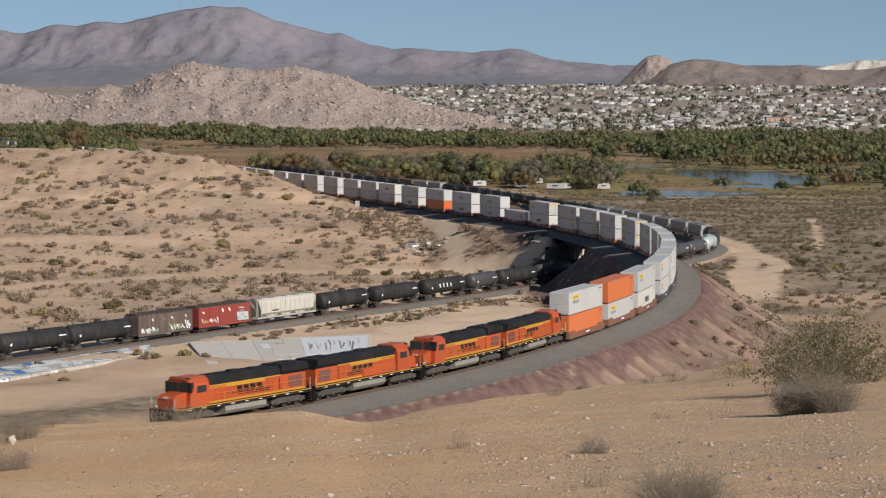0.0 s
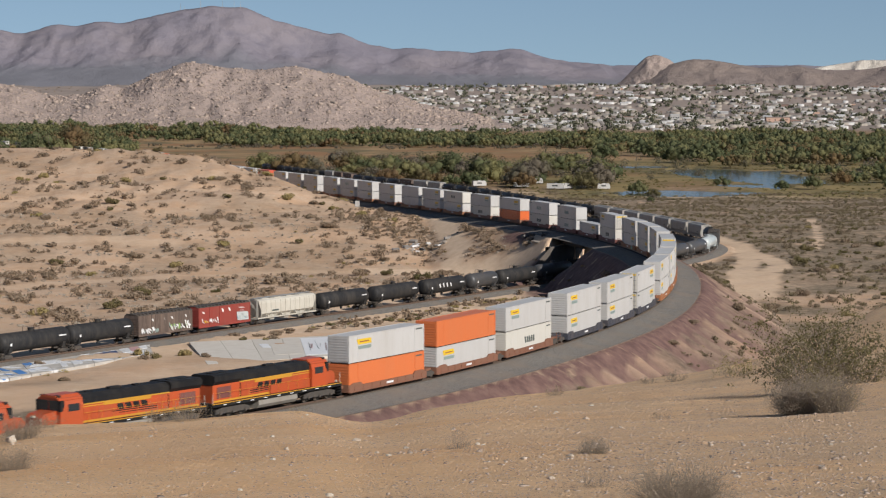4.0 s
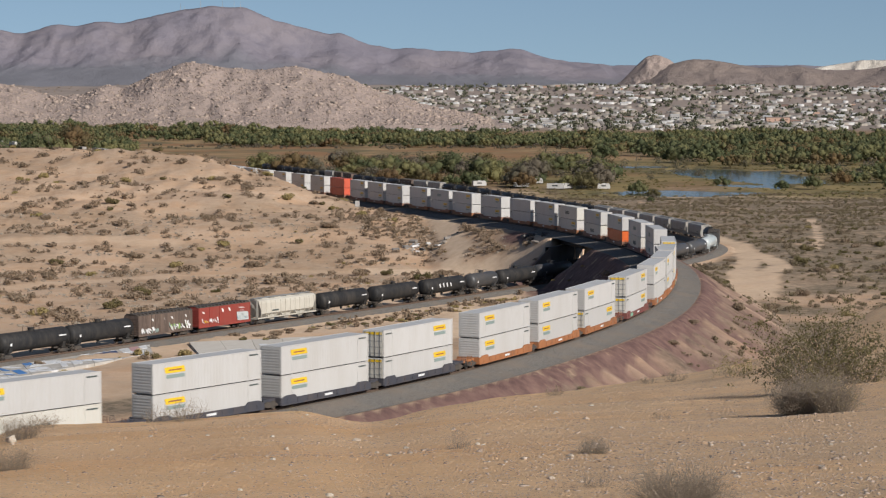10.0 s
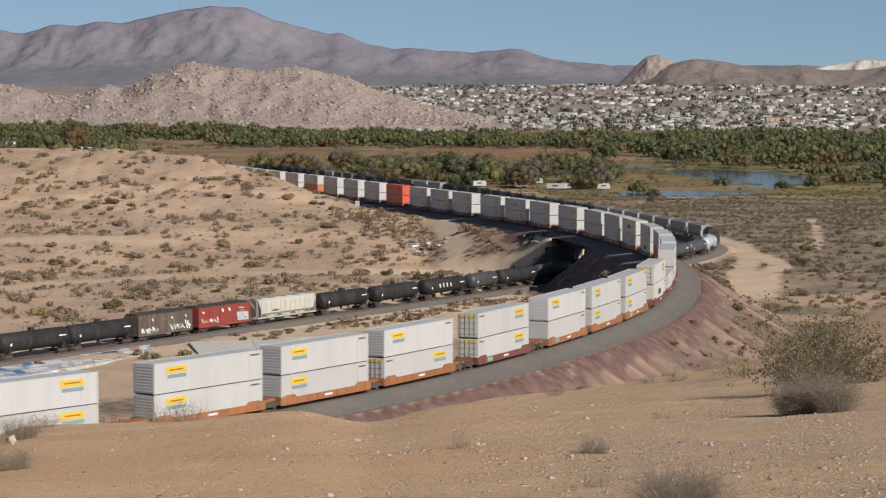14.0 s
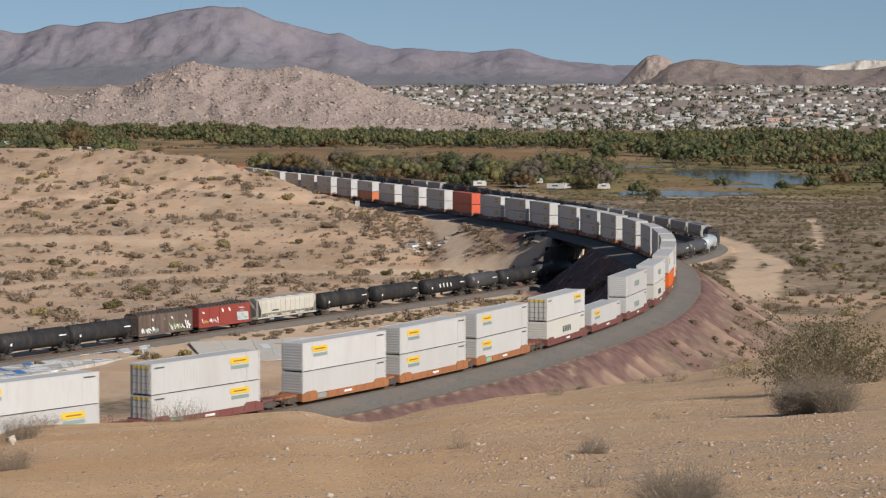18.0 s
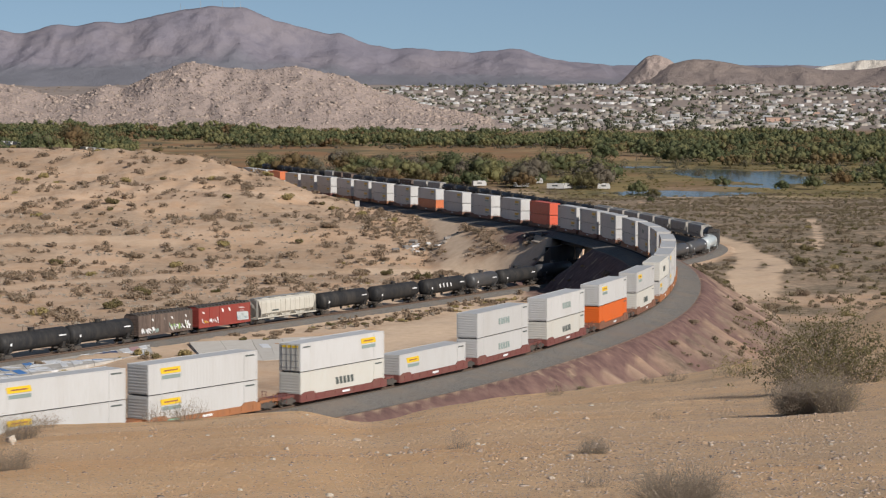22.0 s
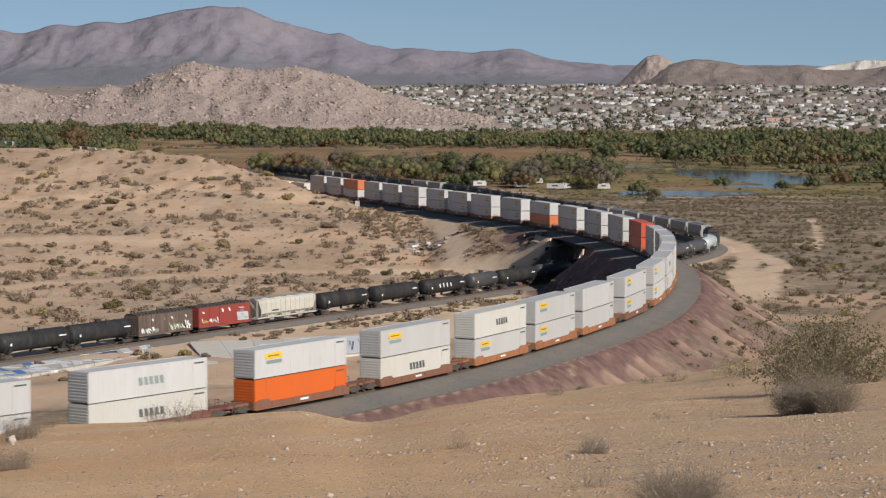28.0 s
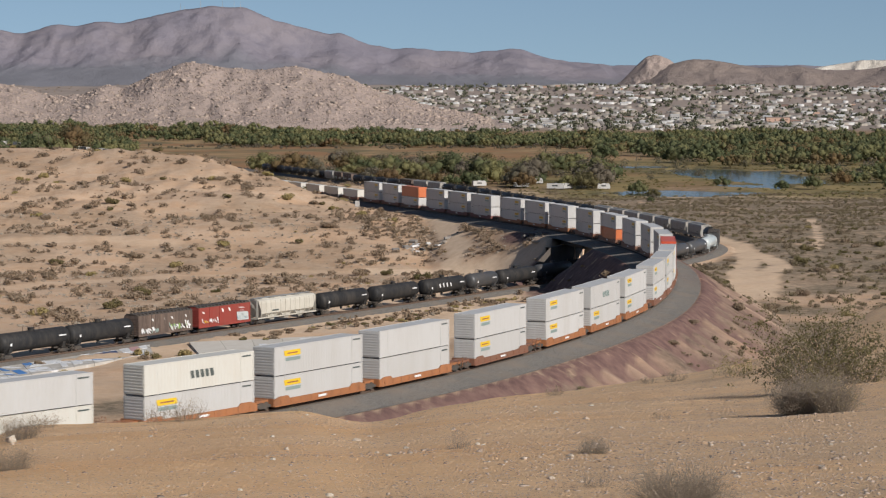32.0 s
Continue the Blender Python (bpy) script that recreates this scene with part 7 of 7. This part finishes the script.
ridge("backdrop_quarry", "white quarried ridge behind the hills", ((660, 80), (700, 92), (735, 98), (770, 101), (810, 104), (850, 103), (900, 104), (1080, 98)), 45, 4330, 4440, 4560, 660, 1080, 110, 22, M["quarry"], 0.3, 50, 6.0, 2.0, 0.2)
ridge("backdrop_granite_hill", "pale boulder-strewn granite hill beside the river", ((-820, 48), (-640, 50), (-564, 50), (-535, 46), (-500, 37), (-456, 35), (-427, 50), (-409, 44), (-377, 57), (-348, 69), (-327, 78), (-291, 74), (-255, 70), (-219, 68), (-190, 73), (-161, 68), (-110, 56), (-70, 40), (-30, 26), (20, 12), (80, 4)),
      0, 2830, 3060, 3330, -820, 80, 320, 70, M["boulders"], 0.20, 75, 8.0, 5.0, 0.1)
rng = np.random.RandomState(71)
bxs, bys = rng.uniform(-640, 60, 9500), rng.uniform(2832, 3064, 9500)
dg = bpy.context.evaluated_depsgraph_get()
hill_ob = bpy.data.objects["backdrop_granite_hill"]
hx, hy, hz, hs = [], [], [], []
for x, y in zip(bxs, bys):
    hit, p, nrm, idx = hill_ob.ray_cast(Vector((x, y, 400)), Vector((0, 0, -1)))
    if hit:
        hx.append(x), hy.append(y), hz.append(p.z), hs.append(rng.uniform(0.5, 1.3) * (2.4 if rng.rand() < 0.08 else 1))
scatter_copies("granite_boulders", "rounded granite boulders over the hill", "boulders", [cube_stone(20 + i) for i in range(6)], hx, hy, hz, hs, M["boulder"], 72)


# ---- the town on the far slope ----
def house_meshes(w, d, h, roof, seed):
    body = boxed(-w / 2, w / 2, -d / 2, d / 2, -1.5, h)
    if roof == "gable":
        rf = prism([(-d / 2 - 0.5, h), (0, h + d * 0.22), (d / 2 + 0.5, h), (d / 2 + 0.5, h - 0.2), (-d / 2 - 0.5, h - 0.2)], -w / 2 - 0.5, w / 2 + 0.5)
    else:
        rf = boxed(-w / 2 - 0.3, w / 2 + 0.3, -d / 2 - 0.3, d / 2 + 0.3, h, h + 0.5)
    return body, rf


HOUSES = []
for i, (w, d, h, roof, wall, rm, lab) in enumerate((
        (13, 9, 3.2, "gable", "stucco", "roof_grey", "pale stucco house with a grey gable roof"),
        (15, 9, 3.3, "gable", "housewhite", "roof_white", "white house with a bright roof"),
        (12, 10, 5.6, "gable", "housewhite", "roof_red", "two-storey white house with a clay roof"),
        (18, 10, 3.4, "gable", "stucco", "roof_red", "long pale house with a clay roof"),
        (24, 12, 4.5, "flat", "housewhite", "roof_white", "flat-roofed white town block"),
        (16, 8, 3.0, "gable", "pinkwall", "roof_grey", "salmon house with a grey roof"))):
    b, rf = house_meshes(w, d, h, roof, i)
    HOUSES.append((mesh_of("wall", b, M[wall]), mesh_of("roof", rf, M[rm]), lab, w, d, h))
WINDOW = mesh_of("window", boxed(-0.8, 0.8, -0.04, 0.04, -0.6, 0.6), M["glass"])


def house(x, y, turn, k):
    wall, roof, lab, w, d, h = HOUSES[k]
    top = empty("house", Matrix.Translation((x, y, float(ground_z(x, y)[0]) + 0.3)) @ Matrix.Rotation(turn, 4, "Z") @ Matrix.Scale(0.72, 4))
    tagged(top, lab, "house", "houses of the hillside town")
    part("wall", wall, None, top)
    part("roof", roof, None, top)
    return top


r_ = random.Random(33)
made = 0
while made < 140:
    y = r_.uniform(2990, 4080)
    x = r_.uniform(-0.048, 0.195) * y
    if x < -50 and y < 3350:
        continue
    if math.sin(x / 60 + y / 170) + math.sin(y / 55) < -0.9:
        continue
    house(x, y, r_.choice((0, 0, 0.2, -0.25, 1.4)) + r_.uniform(-0.1, 0.1), r_.choice((0, 1, 1, 2, 3, 4, 5, 0, 1)))
    made += 1
for x, y, w, h, mat, lab in ((425, 3060, 30, 8, "pinkwall", "long salmon-coloured two-storey hall"), (300, 3120, 12, 9, "housewhite", "tall plain white block"), (340, 3080, 60, 5, "stucco", "long low pale shed"), (-120, 2985, 30, 5, "housewhite", "white barn at the foot of the hill")):
    top = empty("hall", Matrix.Translation((x, y, float(ground_z(x, y)[0]))))
    tagged(top, lab, "building")
    part("wall", boxed(-w / 2, w / 2, -8, 8, -2, h), M[mat], top)
    part("roof", boxed(-w / 2 - 0.5, w / 2 + 0.5, -8.5, 8.5, h, h + 0.7), M["roof_white" if mat == "housewhite" else "roof_grey"], top)
    for i in range(4):
        part("window", WINDOW, None, top, at=Matrix.Translation((-w / 2 + w * (i + 0.5) / 4, -8.02, h * 0.6)))
hr = np.random.RandomState(81)
n = 2600
hy_ = np.round(hr.uniform(2800, 4120, n) / 46) * 46 + hr.normal(0, 4, n)
hx_ = hr.uniform(-0.05, 0.2, n) * hy_
kk = waves(hx_, hy_, 130, 82) + hr.normal(0, 0.5, n) > 0.0
far_house = []
for i in range(4):
    w, d, h = 3.6 + 0.8 * i, 3.0, 2.4
    V = np.array([(a * w, b * d, c) for a in (-1, 1) for b in (-1, 1) for c in (-1.5, h)] + [(-w, 0, h + 1.2), (w, 0, h + 1.2)], float)
    far_house.append((V, np.array([(0, 1, 3, 2), (4, 6, 7, 5), (0, 4, 5, 1), (2, 3, 7, 6), (1, 5, 9, 8), (3, 8, 9, 7), (1, 8, 3, 3), (5, 7, 9, 9)])))


def far_houses(name, lab, sel, mat, seed):
    VV, FF, off = [], [], 0
    r = np.random.RandomState(seed)
    gz = ground_z(hx_[sel], hy_[sel])
    for x, y, z in zip(hx_[sel], hy_[sel], gz):
        V, F = far_house[r.randint(4)]
        a = r.choice([0, 0, 0.1, 1.5, -0.1])
        c, s = math.cos(a), math.sin(a)
        VV.append(np.stack([V[:, 0] * c - V[:, 1] * s + x, V[:, 0] * s + V[:, 1] * c + y, V[:, 2] + z], -1))
        FF.append(F[:6] + off)
        off += len(V)
    tagged(new(name, np_mesh(name, np.vstack(VV), np.vstack(FF), mat)), lab, "houses", kind="stuff")


idx = np.where(kk)[0]
far_houses("small_white_houses", "small white houses spread over the slope", idx[::4], M["housewhite"], 91)
far_houses("small_stucco_houses", "small tan houses spread over the slope", np.concatenate([idx[1::4], idx[3::4]]), M["stucco"], 92)
far_houses("small_grey_houses", "small dull-roofed houses spread over the slope", idx[2::4], M["roof_grey"], 93)
tx, ty = hr.uniform(-0.05, 0.2, 4600), hr.uniform(2760, 4120, 4600)
tx = tx * ty
t_k = waves(tx, ty, 95, 83) + hr.normal(0, 0.45, len(tx)) > 0.15
tx, ty = tx[t_k], ty[t_k]
scatter_copies("town_trees", "dark garden trees between the houses", "trees", TOWN_TREES, tx, ty, ground_z(tx, ty) - 0.3, hr.uniform(4, 11, len(tx)), M["towntree"], 95)
sx_, sy_ = hr.uniform(-0.2, 0.2, 1500), hr.uniform(2960, 4250, 1500)
sx_ = sx_ * sy_
scatter_copies("slope_scrub", "dull scrub dotting the far slope", "scrub", MID, sx_, sy_, ground_z(sx_, sy_) - 0.1, hr.uniform(1.5, 3.5, 1500), M["sage"], 96)


# ---- masts on the mountain top ----
for x, h in ((-500, 13), (-492, 9), (-462, 15), (-420, 10), (-398, 12), (-386, 9)):
    top = empty("radio_mast", Matrix.Translation((x, 4598, float(np.interp(x, (-524, -437, -372), (194, 207, 203))))))
    tagged(top, "thin radio mast on the mountain top", "mast", "radio masts")
    part("pole", cyl((0, 0, -4), (0, 0, h), 0.4, 6, 0.25), M["steel"], top)
    part("aerial", cyl((0, 0, h), (0, 0, h + 2.5), 0.15, 5), M["steel"], top)


# ---- movement ----
def motions():
    """Every engine, car and container of the train follows the upper track at one steady speed."""
    for ob, c, z in MOVERS:
        walk(ob, [(float(t), on_upper(c + HEAD - SPEED * t, z)) for t in range(0, 33)])


motions()
